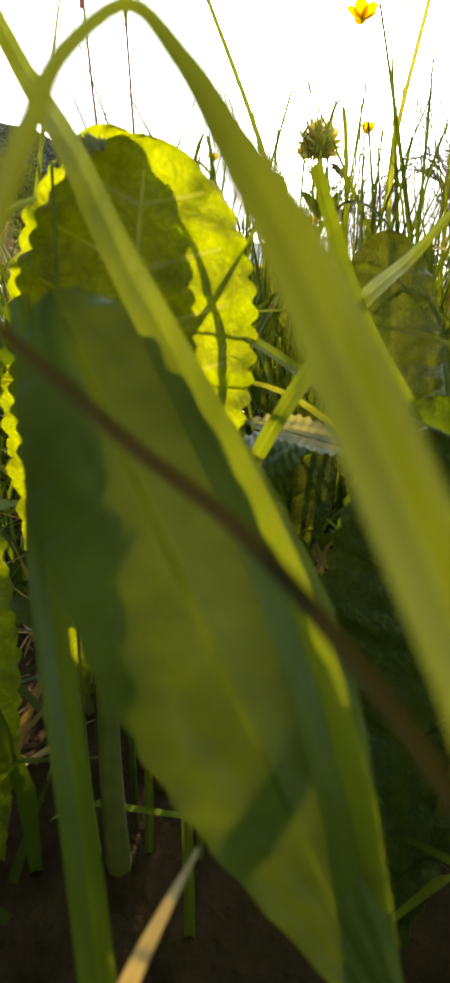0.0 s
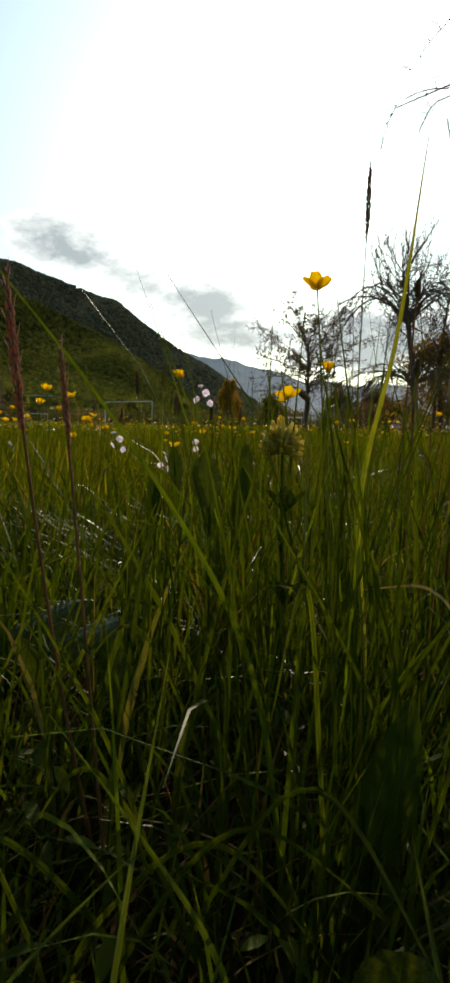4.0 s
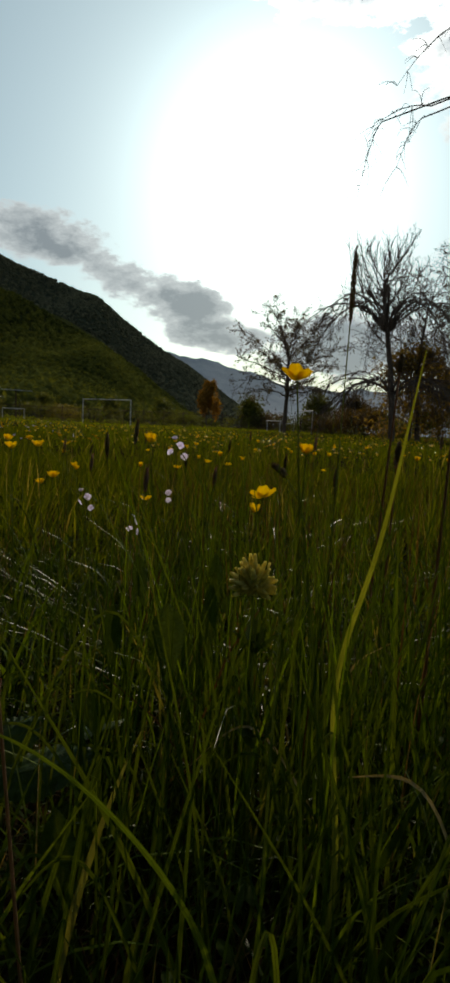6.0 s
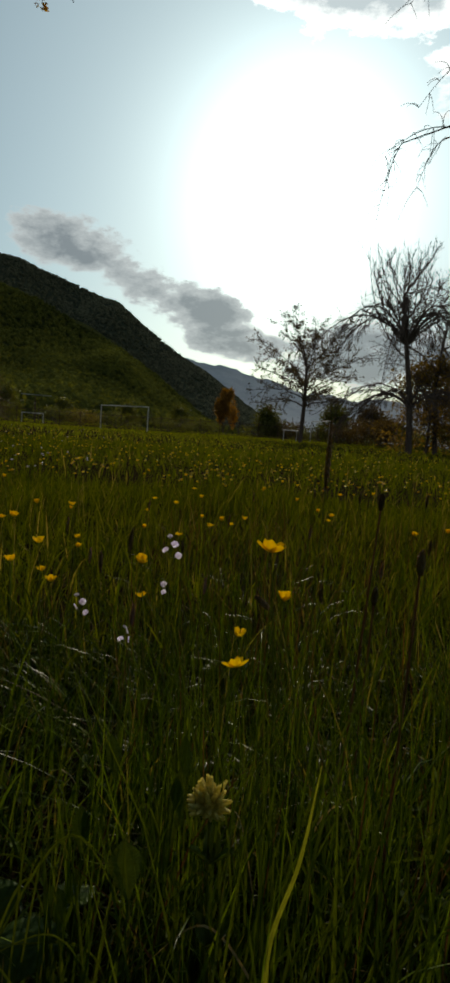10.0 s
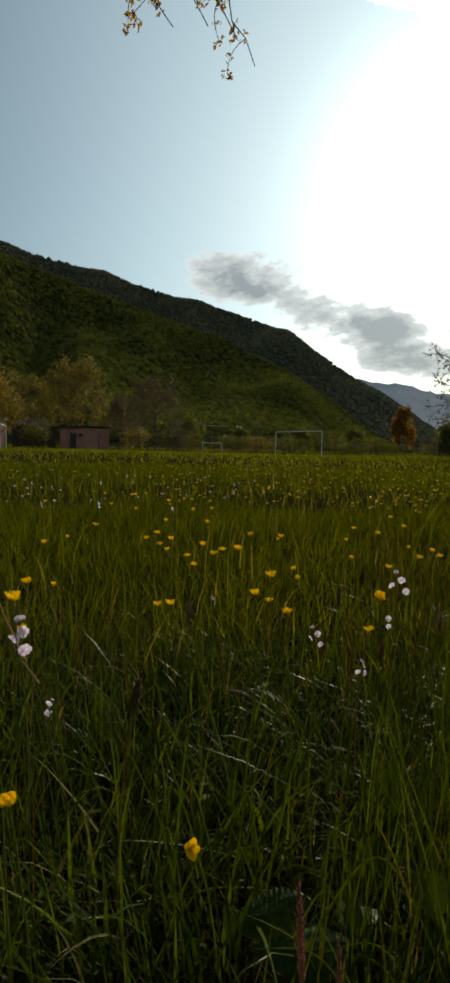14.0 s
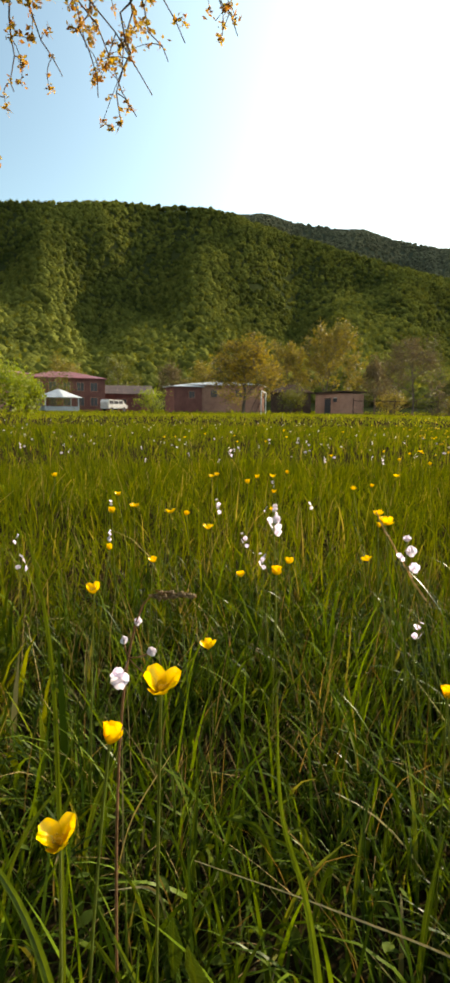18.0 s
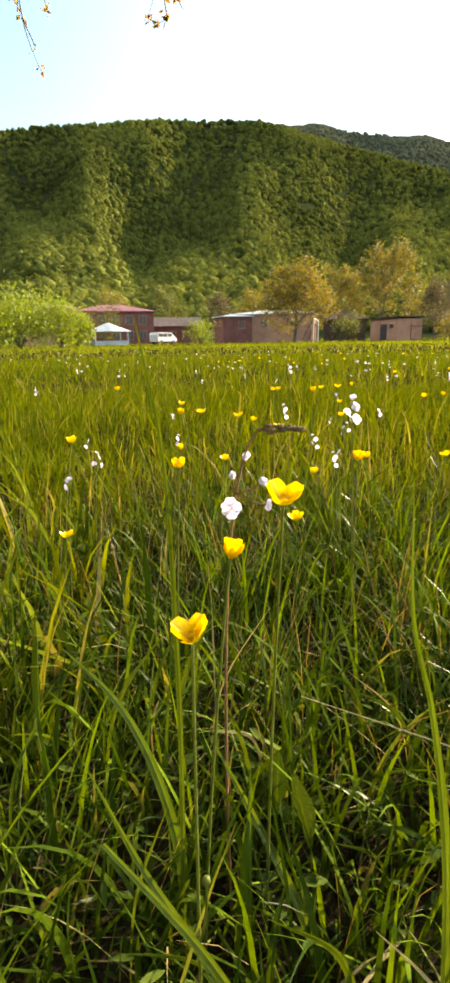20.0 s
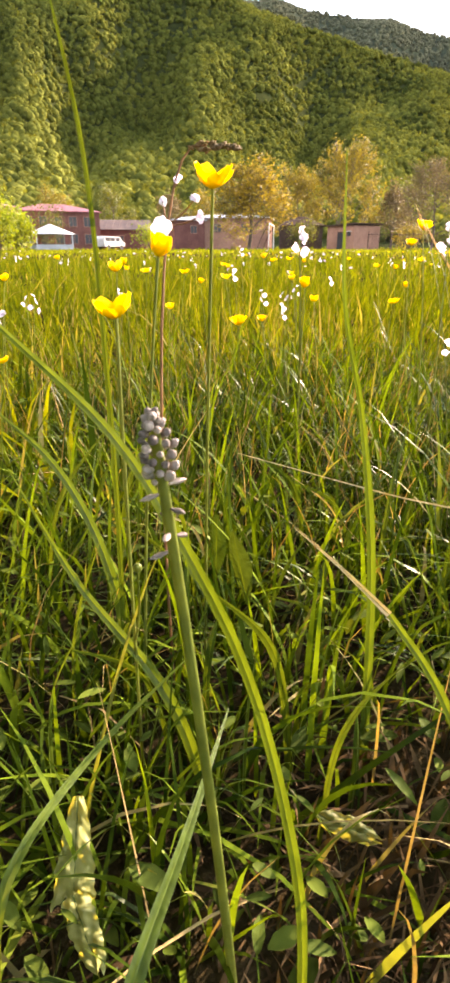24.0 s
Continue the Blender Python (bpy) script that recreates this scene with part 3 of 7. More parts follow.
def make_hill():
    az = np.linspace(-40, 180, 260)
    rr = np.concatenate([np.linspace(120, 300, 22), np.linspace(315, 1500, 50)])
    A, R = np.meshgrid(az, rr, indexing="ij")
    Z = hill_z(A, R)
    X, Y = -np.sin(np.radians(A)) * R, np.cos(np.radians(A)) * R
    V = np.stack([X, Y, Z], -1).reshape(-1, 3)
    n = len(rr)
    i = np.arange(len(az) - 1)[:, None] * n
    j = np.arange(n - 1)[None, :]
    Q = np.stack([i + j, i + j + 1, i + n + j + 1, i + n + j], -1).reshape(-1, 4)
    me = mesh_np("hill", V, Q)
    me.materials.append(M_HILL)
    tagged(new("hill", me), "steep wooded hillside above the village", "hill", kind="structure")
    # longer wooded ridge behind
    az = np.linspace(-14, 60, 150)
    rr = np.linspace(600, 1500, 40)
    A, R = np.meshgrid(az, rr, indexing="ij")
    V = np.stack([-np.sin(np.radians(A)) * R, np.cos(np.radians(A)) * R, ridge_z(A, R)], -1).reshape(-1, 3)
    n = len(rr)
    i = np.arange(len(az) - 1)[:, None] * n
    j = np.arange(n - 1)[None, :]
    me = mesh_np("ridge", V, np.stack([i + j, i + j + 1, i + n + j + 1, i + n + j], -1).reshape(-1, 4))
    me.materials.append(M_RIDGE_HAZED)
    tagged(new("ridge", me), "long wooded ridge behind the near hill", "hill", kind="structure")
    # far ridge across the valley, blue haze put into its colour
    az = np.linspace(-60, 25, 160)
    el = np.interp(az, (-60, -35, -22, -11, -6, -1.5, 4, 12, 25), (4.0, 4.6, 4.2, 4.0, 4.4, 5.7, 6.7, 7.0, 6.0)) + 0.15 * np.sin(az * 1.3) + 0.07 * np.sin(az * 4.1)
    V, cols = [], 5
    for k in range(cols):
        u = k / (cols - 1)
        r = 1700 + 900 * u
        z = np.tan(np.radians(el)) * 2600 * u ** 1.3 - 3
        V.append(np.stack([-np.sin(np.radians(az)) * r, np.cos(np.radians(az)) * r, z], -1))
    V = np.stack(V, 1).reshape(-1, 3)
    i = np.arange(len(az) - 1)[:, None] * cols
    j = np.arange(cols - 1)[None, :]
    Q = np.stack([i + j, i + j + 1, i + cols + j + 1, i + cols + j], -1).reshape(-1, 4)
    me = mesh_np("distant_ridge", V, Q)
    me.materials.append(M_FARHILL_HAZED)
    tagged(new("distant_ridge", me), "ridge at the end of the valley, blue haze put into its colour", "hill", kind="structure")


make_hill()


def icosphere(level):
    bm = bmesh.new()
    bmesh.ops.create_icosphere(bm, subdivisions=level, radius=1.0)
    V = np.array([v.co[:] for v in bm.verts])
    F = np.array([[v.index for v in f.verts] for f in bm.faces])
    bm.free()
    return V, F


ICO1, ICO2 = icosphere(1), icosphere(2)


def clumps(name, centres, sizes, rng, shape=ICO2, squash=1.0, rough=0.3):
    """Uneven leafy masses joined in one mesh."""
    V0, F0 = shape
    n, k = len(centres), len(V0)
    jag = 1 + rng.uniform(-rough, rough, (n, k, 1))
    V = np.asarray(centres)[:, None, :] + V0[None] * jag * np.asarray(sizes)[:, None, :] * np.array((1, 1, squash))
    F = (F0[None] + (np.arange(n) * k)[:, None, None]).reshape(-1, 3)
    return mesh_np(name, V.reshape(-1, 3), F)


def make_woods():
    rng = np.random.default_rng(5)
    n = 30000
    az = rng.uniform(-3, 72, n * 3)
    u = rng.uniform(0, 1, n * 3) ** 0.75
    r = 160 + u * (540 + np.clip(12 - az, 0, 20) * 12)
    keep = (hill_z(az, r) > np.where(az < 9, 0.6, 0.4 + rng.uniform(0, 1, n * 3) ** 2 * 12)) & (front_el(az) > 0.3)
    az, r = az[keep][:n], r[keep][:n]
    z = hill_z(az, r)
    s = (rng.uniform(1.0, 2.2, len(az)) ** 1.7 + 1.0) * 0.66 * np.interp(r, (160, 260, 400, 720), (1.25, 1.15, 1.0, 1.1))
    C = np.stack([-np.sin(np.radians(az)) * r, np.cos(np.radians(az)) * r, z + s * 0.35], -1)
    S = np.stack([s, s * rng.uniform(0.8, 1.2, len(s)), s * rng.uniform(0.8, 1.15, len(s))], -1)
    core = clumps("hill_woodland", C, S * 0.82, rng, ICO1, 1.0, 0.3)
    core.materials.append(M_WOODS)
    tagged(new("hill_woodland", core), "dense green woodland covering the hillside", "woods", kind="stuff")
    # crowns along the ridge behind, smaller with distance and greyed for haze
    m = 15000
    ra = rng.uniform(-8, 50, m)
    rr = 640 + 545 * rng.uniform(0, 1, m) ** 0.55
    rs = rng.uniform(1.5, 3.5, m)
    RC = np.stack([-np.sin(np.radians(ra)) * rr, np.cos(np.radians(ra)) * rr, ridge_z(ra, rr) + rs * 0.3], -1)
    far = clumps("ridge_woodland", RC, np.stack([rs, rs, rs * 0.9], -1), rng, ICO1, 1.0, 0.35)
    far.materials.append(M_RIDGE_TREES_HAZED)
    tagged(new("ridge_woodland", far), "woodland covering the ridge behind, greyed in colour for haze", "woods", kind="stuff")
    # sprays of foliage that break the crowns' outlines
    k = 9
    d = rng.normal(0, 1, (len(C), k, 3))
    d /= np.linalg.norm(d, axis=2)[..., None]
    d[..., 2] = np.abs(d[..., 2]) * 1.1 - 0.15
    T = (C[:, None, :] + d * S[:, None, :] * rng.uniform(0.75, 1.12, (len(C), k, 1))).reshape(-1, 3)
    a = rng.normal(0, 1, T.shape)
    a /= np.linalg.norm(a, axis=1)[:, None]
    c = np.cross(a, d.reshape(-1, 3))
    c /= np.linalg.norm(c, axis=1)[:, None] + 1e-9
    q = np.repeat(s, k)[:, None] * rng.uniform(0.13, 0.3, (len(T), 1))
    V = np.stack([T - a * q, T + c * q * 0.7, T + a * q, T - c * q * 0.7], 1).reshape(-1, 3)
    me = mesh_np("woodland_foliage", V, np.arange(len(V)).reshape(-1, 4), False)
    me.materials.append(M_WOODS_LEAF)
    tagged(new("woodland_foliage", me), "leafy sprays of the hillside trees", "woods", kind="stuff")


make_woods()

# ---------------------------------------------------------------- the meadow's plants

EYES = [Vector(eye) for _, eye, _, _ in PATH]
EYE_XY = np.array([(e.x, e.y) for e in EYES])
EYE_Z = np.array([e.z for e in EYES])


def blades_mesh(name, x, y, h, w, rng, segs=5, lean=0.35, bend=0.9, sink=0.01):
    """Many grass blades, each a folded, tapering, bent strip, in one mesh."""
    n = len(x)
    z0 = ground_z(x, y) - sink
    sway = 2.2 * np.sin(x * 7.3 + 1.7 * np.sin(y * 5.1)) + 2.0 * np.sin(y * 8.9 + 1.3 * np.sin(x * 4.7 + 2))
    d = np.where(rng.uniform(0, 1, n) < 0.45, sway + rng.normal(0, 0.9, n), rng.uniform(0, 2 * np.pi, n))
    face = d + np.pi / 2 + rng.normal(0, 0.5, n)
    th0 = np.abs(rng.normal(0, lean, n)) + (rng.uniform(0, 1, n) < 0.12) * rng.uniform(0.2, 0.8, n)
    bd = np.abs(rng.normal(0, bend, n)) + (rng.uniform(0, 1, n) < 0.16) * rng.uniform(0.6, 1.7, n)
    s = np.linspace(0, 1, segs + 1)
    ang = th0[:, None] + bd[:, None] * s[None, :] ** 1.5
    step = h[:, None] / segs
    up = np.concatenate([np.zeros((n, 1)), np.cumsum(np.cos(ang[:, :-1]) * step, 1)], 1)
    out = np.concatenate([np.zeros((n, 1)), np.cumsum(np.sin(ang[:, :-1]) * step, 1)], 1)
    up = np.maximum(up, -0.0)
    P = np.stack([x[:, None] + out * np.cos(d)[:, None], y[:, None] + out * np.sin(d)[:, None], z0[:, None] + up], -1)
    prof = np.clip(1.05 - s ** 2.2, 0.03, 1) * np.clip(0.55 + s * 2.5, 0, 1)
    tw = face[:, None] + rng.normal(0, 0.6, n)[:, None] * s[None, :]
    side = np.stack([np.cos(tw), np.sin(tw), np.zeros_like(tw)], -1) * (w[:, None] * prof[None, :] * 0.5)[..., None]
    V = np.stack([P - side, P + side], 2).reshape(-1, 3)
    k = (segs + 1) * 2
    i = np.arange(n)[:, None] * k
    j = np.arange(segs)[None, :] * 2
    Q = np.stack([i + j, i + j + 1, i + j + 3, i + j + 2], -1).reshape(-1, 4)
    return mesh_np(name, V, Q)


def sector(n, r0, r1, rng, az0=-27, az1=72, power=1.0):
    a = np.radians(rng.uniform(az0, az1, n))
    r = r0 + (r1 - r0) * rng.uniform(0, 1, n) ** power
    return -np.sin(a) * r - 0.03, np.cos(a) * r - 0.02


def clear_of_camera(x, y, gap):
    d = np.min(np.hypot(x[:, None] - EYE_XY[None, :, 0], y[:, None] - EYE_XY[None, :, 1]), axis=1)
    return d > gap


BARE = ((-0.235, 0.15, 0.08), (-0.20, 0.05, 0.07), (-0.14, 0.60, 0.11), (0.03, 0.42, 0.06), (-0.62, 0.5, 0.08), (-0.4, 0.75, 0.07))


def tufted(x, y, rng, least):
    """Which plants stand, where the sward is thick in places and thin or bare in others."""
    f = 0.5 + 0.5 * np.sin(x * 17 + 2.1 * np.sin(y * 11)) * np.sin(y * 19 + 1.7 * np.sin(x * 13))
    keep = least + (1 - least) * f
    for bx, by, br in BARE:
        keep = keep * np.clip((np.hypot(x - bx, y - by) / br) ** 2, 0.14, 1)
    return rng.uniform(0, 1, len(x)) < keep


def make_grass():
    rng = np.random.default_rng(11)
    # close sward, all round the camera
    n = 36000
    x, y = rng.uniform(-1.3, 0.85, n), rng.uniform(-0.7, 1.45, n)
    keep = tufted(x, y, rng, 0.4) & (np.hypot(x + 0.2, y - 0.35) < 1.0 + 0.5 * rng.uniform(0, 1, n) ** 2)
    x, y = x[keep], y[keep]
    d = np.min(np.hypot(x[:, None] - EYE_XY[None, :, 0], y[:, None] - EYE_XY[None, :, 1]), axis=1)
    keep = (d > 0.07) & ((x < -0.03) | (x > 0.15) | (y < 0.1) | (y > 0.38) | (rng.uniform(0, 1, len(x)) < 0.25))
    x, y, d = x[keep], y[keep], d[keep]
    h = (0.135 * rng.lognormal(0, 0.36, len(x))).clip(0.05, 0.3) * np.where(np.degrees(np.arctan2(-x, y)) > 28, 0.82, 1.0)
    h *= 0.88 + 0.26 * np.sin(x * 13.1 + 2.0 * np.sin(y * 9.7)) * np.sin(y * 15.3 + 1.5 * np.sin(x * 11.1))
    h = np.minimum(h, 0.05 + d * 0.8)
    h = np.where((x > -0.11) & (x < 0.15) & (y > 0.08) & (y < 0.36), np.minimum(h, 0.08), h)
    w = rng.uniform(0.0014, 0.0038, len(x)) * np.where(x < -0.15, 1.3, 1.0)
    me = blades_mesh("sward", x, y, h, w, rng, 6, 0.5, 1.1)
    me.materials.append(M_GRASS)
    tagged(new("sward", me), "lush green grass blades, some dry and straw coloured", "grass", kind="stuff")
    # taller flowering stems where the meadow stands high
    n = 1000
    x, y = rng.uniform(-0.12, 0.75, n), rng.uniform(0.32, 1.7, n)
    keep = (np.degrees(np.arctan2(-x, y)) < 4) & (rng.uniform(0, 1, n) < 0.75)
    x, y = x[keep], y[keep]
    me = blades_mesh("tall_stems", x, y, rng.uniform(0.22, 0.40, len(x)), rng.uniform(0.0011, 0.0024, len(x)), rng, 6, 0.22, 0.5)
    me.materials.append(M_GRASS)
    tagged(new("tall_stems", me), "thin tall grass stems standing above the sward", "grass", kind="stuff")
    # fine pointed blades behind the rosette
    n = 290
    x, y = rng.uniform(-0.06, 0.32, n), rng.uniform(0.47, 0.85, n)
    me = blades_mesh("fine_blades", x, y, rng.uniform(0.2, 0.34, n), rng.uniform(0.0012, 0.0026, n), rng, 6, 0.16, 0.45)
    me.materials.append(M_GRASS)
    tagged(new("fine_blades", me), "fine pointed grass blades standing behind the rosette", "grass", kind="stuff")
    # undergrowth of short fine blades and thatch
    n = 30000
    x, y = rng.uniform(-1.3, 0.85, n), rng.uniform(-0.6, 1.45, n)
    keep = clear_of_camera(x, y, 0.03) & tufted(x, y, rng, 0.35)
    x, y = x[keep], y[keep]
    me = blades_mesh("undergrowth", x, y, rng.uniform(0.03, 0.1, len(x)), rng.uniform(0.0012, 0.0042, len(x)), rng, 3, 0.9, 1.3)
    me.materials.append(M_GRASS)
    tagged(new("undergrowth", me), "short tangled grass and thatch near the soil", "grass", kind="stuff")
    # the meadow further out
    for name, cnt, r0, r1, hh, ww, segs, mat in (("meadow_near", 38000, 1.1, 5.0, 0.18, (0.0028, 0.0068), 4, M_GRASS_MID), ("meadow_middle", 40000, 4.8, 18.0, 0.19, (0.007, 0.017), 3, M_GRASS_MID),
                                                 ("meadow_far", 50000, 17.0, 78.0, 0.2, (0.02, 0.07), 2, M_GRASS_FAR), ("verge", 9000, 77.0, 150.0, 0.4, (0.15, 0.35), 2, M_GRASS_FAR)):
        x, y = sector(cnt, r0, r1, rng, power=0.62)
        h = (hh * 0.92 * rng.lognormal(0, 0.34, len(x))).clip(0.06, hh * 1.75) * (0.86 + 0.3 * np.sin(x * 3.1 + 2 * np.sin(y * 2.3)) * np.sin(y * 3.7 + np.sin(x * 2.9)))
        w = rng.uniform(*ww, len(x))
        me = blades_mesh(name, x, y, h, w, rng, segs, 0.45, 1.05)
        me.materials.append(mat)
        tagged(new(name, me), "green meadow grass stretching across the field", "grass", kind="stuff")

    # thinner meadow behind and beside the walk
    n = 62000
    a, r = np.radians(rng.uniform(68, 337, n)), 0.7 + 9.5 * rng.uniform(0, 1, n) ** 0.9
    x, y = -np.sin(a) * r, np.cos(a) * r
    me = blades_mesh("meadow_behind", x, y, rng.normal(0.16, 0.04, n).clip(0.06, 0.26), rng.uniform(0.005, 0.014, n) * (0.8 + 0.12 * r), rng, 3, 0.45, 1.0)
    me.materials.append(M_GRASS_MID)
    tagged(new("meadow_behind", me), "green meadow grass around the viewpoint", "grass", kind="stuff")

    # and on over the rest of the field
    n = 42000
    a, r = np.radians(rng.uniform(68, 337, n)), 9.6 + 60 * rng.uniform(0, 1, n) ** 0.75
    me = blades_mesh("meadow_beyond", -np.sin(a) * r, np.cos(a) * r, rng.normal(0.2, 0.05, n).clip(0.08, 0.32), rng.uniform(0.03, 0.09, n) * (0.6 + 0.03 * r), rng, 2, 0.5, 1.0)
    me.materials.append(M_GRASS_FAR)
    tagged(new("meadow_beyond", me), "green meadow grass over the rest of the field", "grass", kind="stuff")


make_grass()


def make_broad_grass():
    """Wider blades of the near sward, too many to count."""
    rng = np.random.default_rng(91)
    n = 1900
    x, y = rng.uniform(-0.85, 0.45, n), rng.uniform(-0.05, 1.0, n)
    d = np.min(np.hypot(x[:, None] - EYE_XY[None, :, 0], y[:, None] - EYE_XY[None, :, 1]), axis=1)
    keep = (d > 0.17) & ~((y < 0.36) & (x > -0.16)) & tufted(x, y, rng, 0.4)
    x, y = x[keep], y[keep]
    me = blades_mesh("broad_grass", x, y, rng.uniform(0.1, 0.22, len(x)), rng.uniform(0.003, 0.0068, len(x)), rng, 7, 0.35, 0.9)
    me.materials.append(M_GRASS)
    tagged(new("broad_grass", me), "broad bright green grass blades in the near sward", "grass", kind="stuff")


make_broad_grass()


def make_herbs():
    """Small round and lance-shaped leaves of the herb layer under the grass."""
    rng = np.random.default_rng(33)
    n = 5200
    x, y = rng.uniform(-1.2, 0.8, n), rng.uniform(-0.5, 1.4, n)
    keep = clear_of_camera(x, y, 0.05)
    x, y = x[keep], y[keep]
    n = len(x)
    a = rng.uniform(0, 2 * np.pi, n)
    ln, wd = rng.uniform(0.007, 0.025, n), rng.uniform(0.22, 0.5, n)
    tilt = rng.uniform(-0.3, 1.1, n)
    us, vs = np.array((0, 0.25, 0.55, 0.85, 1.0)), np.array((-1, 0, 1))
    prof = np.array((0.15, 0.8, 1.0, 0.6, 0.05))
    U = us[None, :, None] * np.ones((n, 1, 3))
    out = U * ln[:, None, None] * np.cos(tilt)[:, None, None]
    up = U * ln[:, None, None] * np.sin(tilt)[:, None, None] - 0.25 * U ** 2 * ln[:, None, None]
    sd = vs[None, None, :] * prof[None, :, None] * (ln * wd)[:, None, None] * 0.5
    up = up + np.abs(vs)[None, None, :] * 0.12 * (ln * wd)[:, None, None]
    X = x[:, None, None] + out * np.cos(a)[:, None, None] - sd * np.sin(a)[:, None, None]
    Y = y[:, None, None] + out * np.sin(a)[:, None, None] + sd * np.cos(a)[:, None, None]
    Z = ground_z(x, y)[:, None, None] + rng.uniform(0.004, 0.07, n)[:, None, None] + up
    V = np.stack([X, Y, Z], -1).reshape(-1, 3)
    base = np.arange(n)[:, None, None] * 15
    i = np.arange(4)[None, :, None] * 3
    j = np.arange(2)[None, None, :]
    Q = np.stack([base + i + j, base + i + j + 1, base + i + j + 4, base + i + j + 3], -1).reshape(-1, 4)
    me = mesh_np("herb_layer", V, Q)
    me.materials.append(M_HERB)
    tagged(new("herb_layer", me), "low clover and herb leaves under the grass", "herbs", kind="stuff")
    # reddish seed stems standing through the grass in one part of the meadow
    n = 650
    x, y = rng.uniform(-1.5, -0.3, n), rng.uniform(0.25, 1.6, n)
    me = blades_mesh("reddish_stems", x, y, rng.uniform(0.1, 0.22, n), rng.uniform(0.001, 0.0022, n), rng, 5, 0.4, 0.5)
    me.materials.append(M_THATCH)
    tagged(new("reddish_stems", me), "thin reddish brown grass stems among the green", "grass", kind="stuff")
    # brown flowering stems all through the meadow
    n = 1500
    x, y = rng.uniform(-0.2, 1.0, n), rng.uniform(0.5, 2.8, n)
    keep = tufted(x, y, rng, 0.3) & (x > -0.1 * y)
    x, y = x[keep], y[keep]
    me = blades_mesh("brown_stems", x, y, rng.uniform(0.14, 0.36, len(x)), rng.uniform(0.001, 0.0024, len(x)), rng, 5, 0.25, 0.4)
    me.materials.append(M_BROWN_STEM)
    tagged(new("brown_stems", me), "thin dark brown stems standing through the grass", "grass", kind="stuff")
    # brown litter on the soil where the walk begins
    n = 900
    x, y = rng.uniform(-0.1, 0.16, n), rng.uniform(0.07, 0.36, n)
    keep = clear_of_camera(x, y, 0.05)
    x, y = x[keep], y[keep]
    me = blades_mesh("leaf_litter", x, y, rng.uniform(0.01, 0.03, len(x)), rng.uniform(0.001, 0.004, len(x)), rng, 3, 1.5, 0.8, 0.0)
    me.materials.append(M_THATCH)
    tagged(new("leaf_litter", me), "dead brown leaves and stalks on the soil", "leaf litter", kind="stuff")
    # more litter and creeping leaves on the bare patches
    px, py = [], []
    for bx, by, br in BARE:
        px.append(rng.normal(bx, br * 0.7, 420))
        py.append(rng.normal(by, br * 0.7, 420))
    x, y = np.concatenate(px), np.concatenate(py)
    keep = clear_of_camera(x, y, 0.05)
    x, y = x[keep], y[keep]
    me = blades_mesh("leaf_litter", x, y, rng.uniform(0.012, 0.05, len(x)), rng.uniform(0.001, 0.005, len(x)), rng, 3, 1.5, 0.7, 0.0)
    me.materials.append(M_LITTER)
    tagged(new("leaf_litter", me), "dark rotting leaves and stalks on bare soil", "leaf litter", kind="stuff")
    # dead stalks and thatch lying about
    n = 2600
    x, y = rng.uniform(-1.2, 0.8, n), rng.uniform(-0.4, 1.4, n)
    keep = clear_of_camera(x, y, 0.08)
    x, y = x[keep], y[keep]
    me = blades_mesh("dead_stalks", x, y, rng.uniform(0.05, 0.2, len(x)), rng.uniform(0.0008, 0.002, len(x)), rng, 5, 1.6, 0.7)
    me.materials.append(M_THATCH)
    tagged(new("dead_stalks", me), "dry straw stalks tangled through the grass", "dry grass", kind="stuff")


make_herbs()


def slope(pts, i):
    """Direction of a smooth line at its i-th point, for unevenly spaced points."""
    if i == 0:
        return (pts[1] - pts[0]).normalized()
    if i == len(pts) - 1:
        return (pts[i] - pts[i - 1]).normalized()
    a, b = pts[i] - pts[i - 1], pts[i + 1] - pts[i]
    la, lb = max(a.length, 1e-6), max(b.length, 1e-6)
    return (a / la * lb + b / lb * la) / (la + lb)


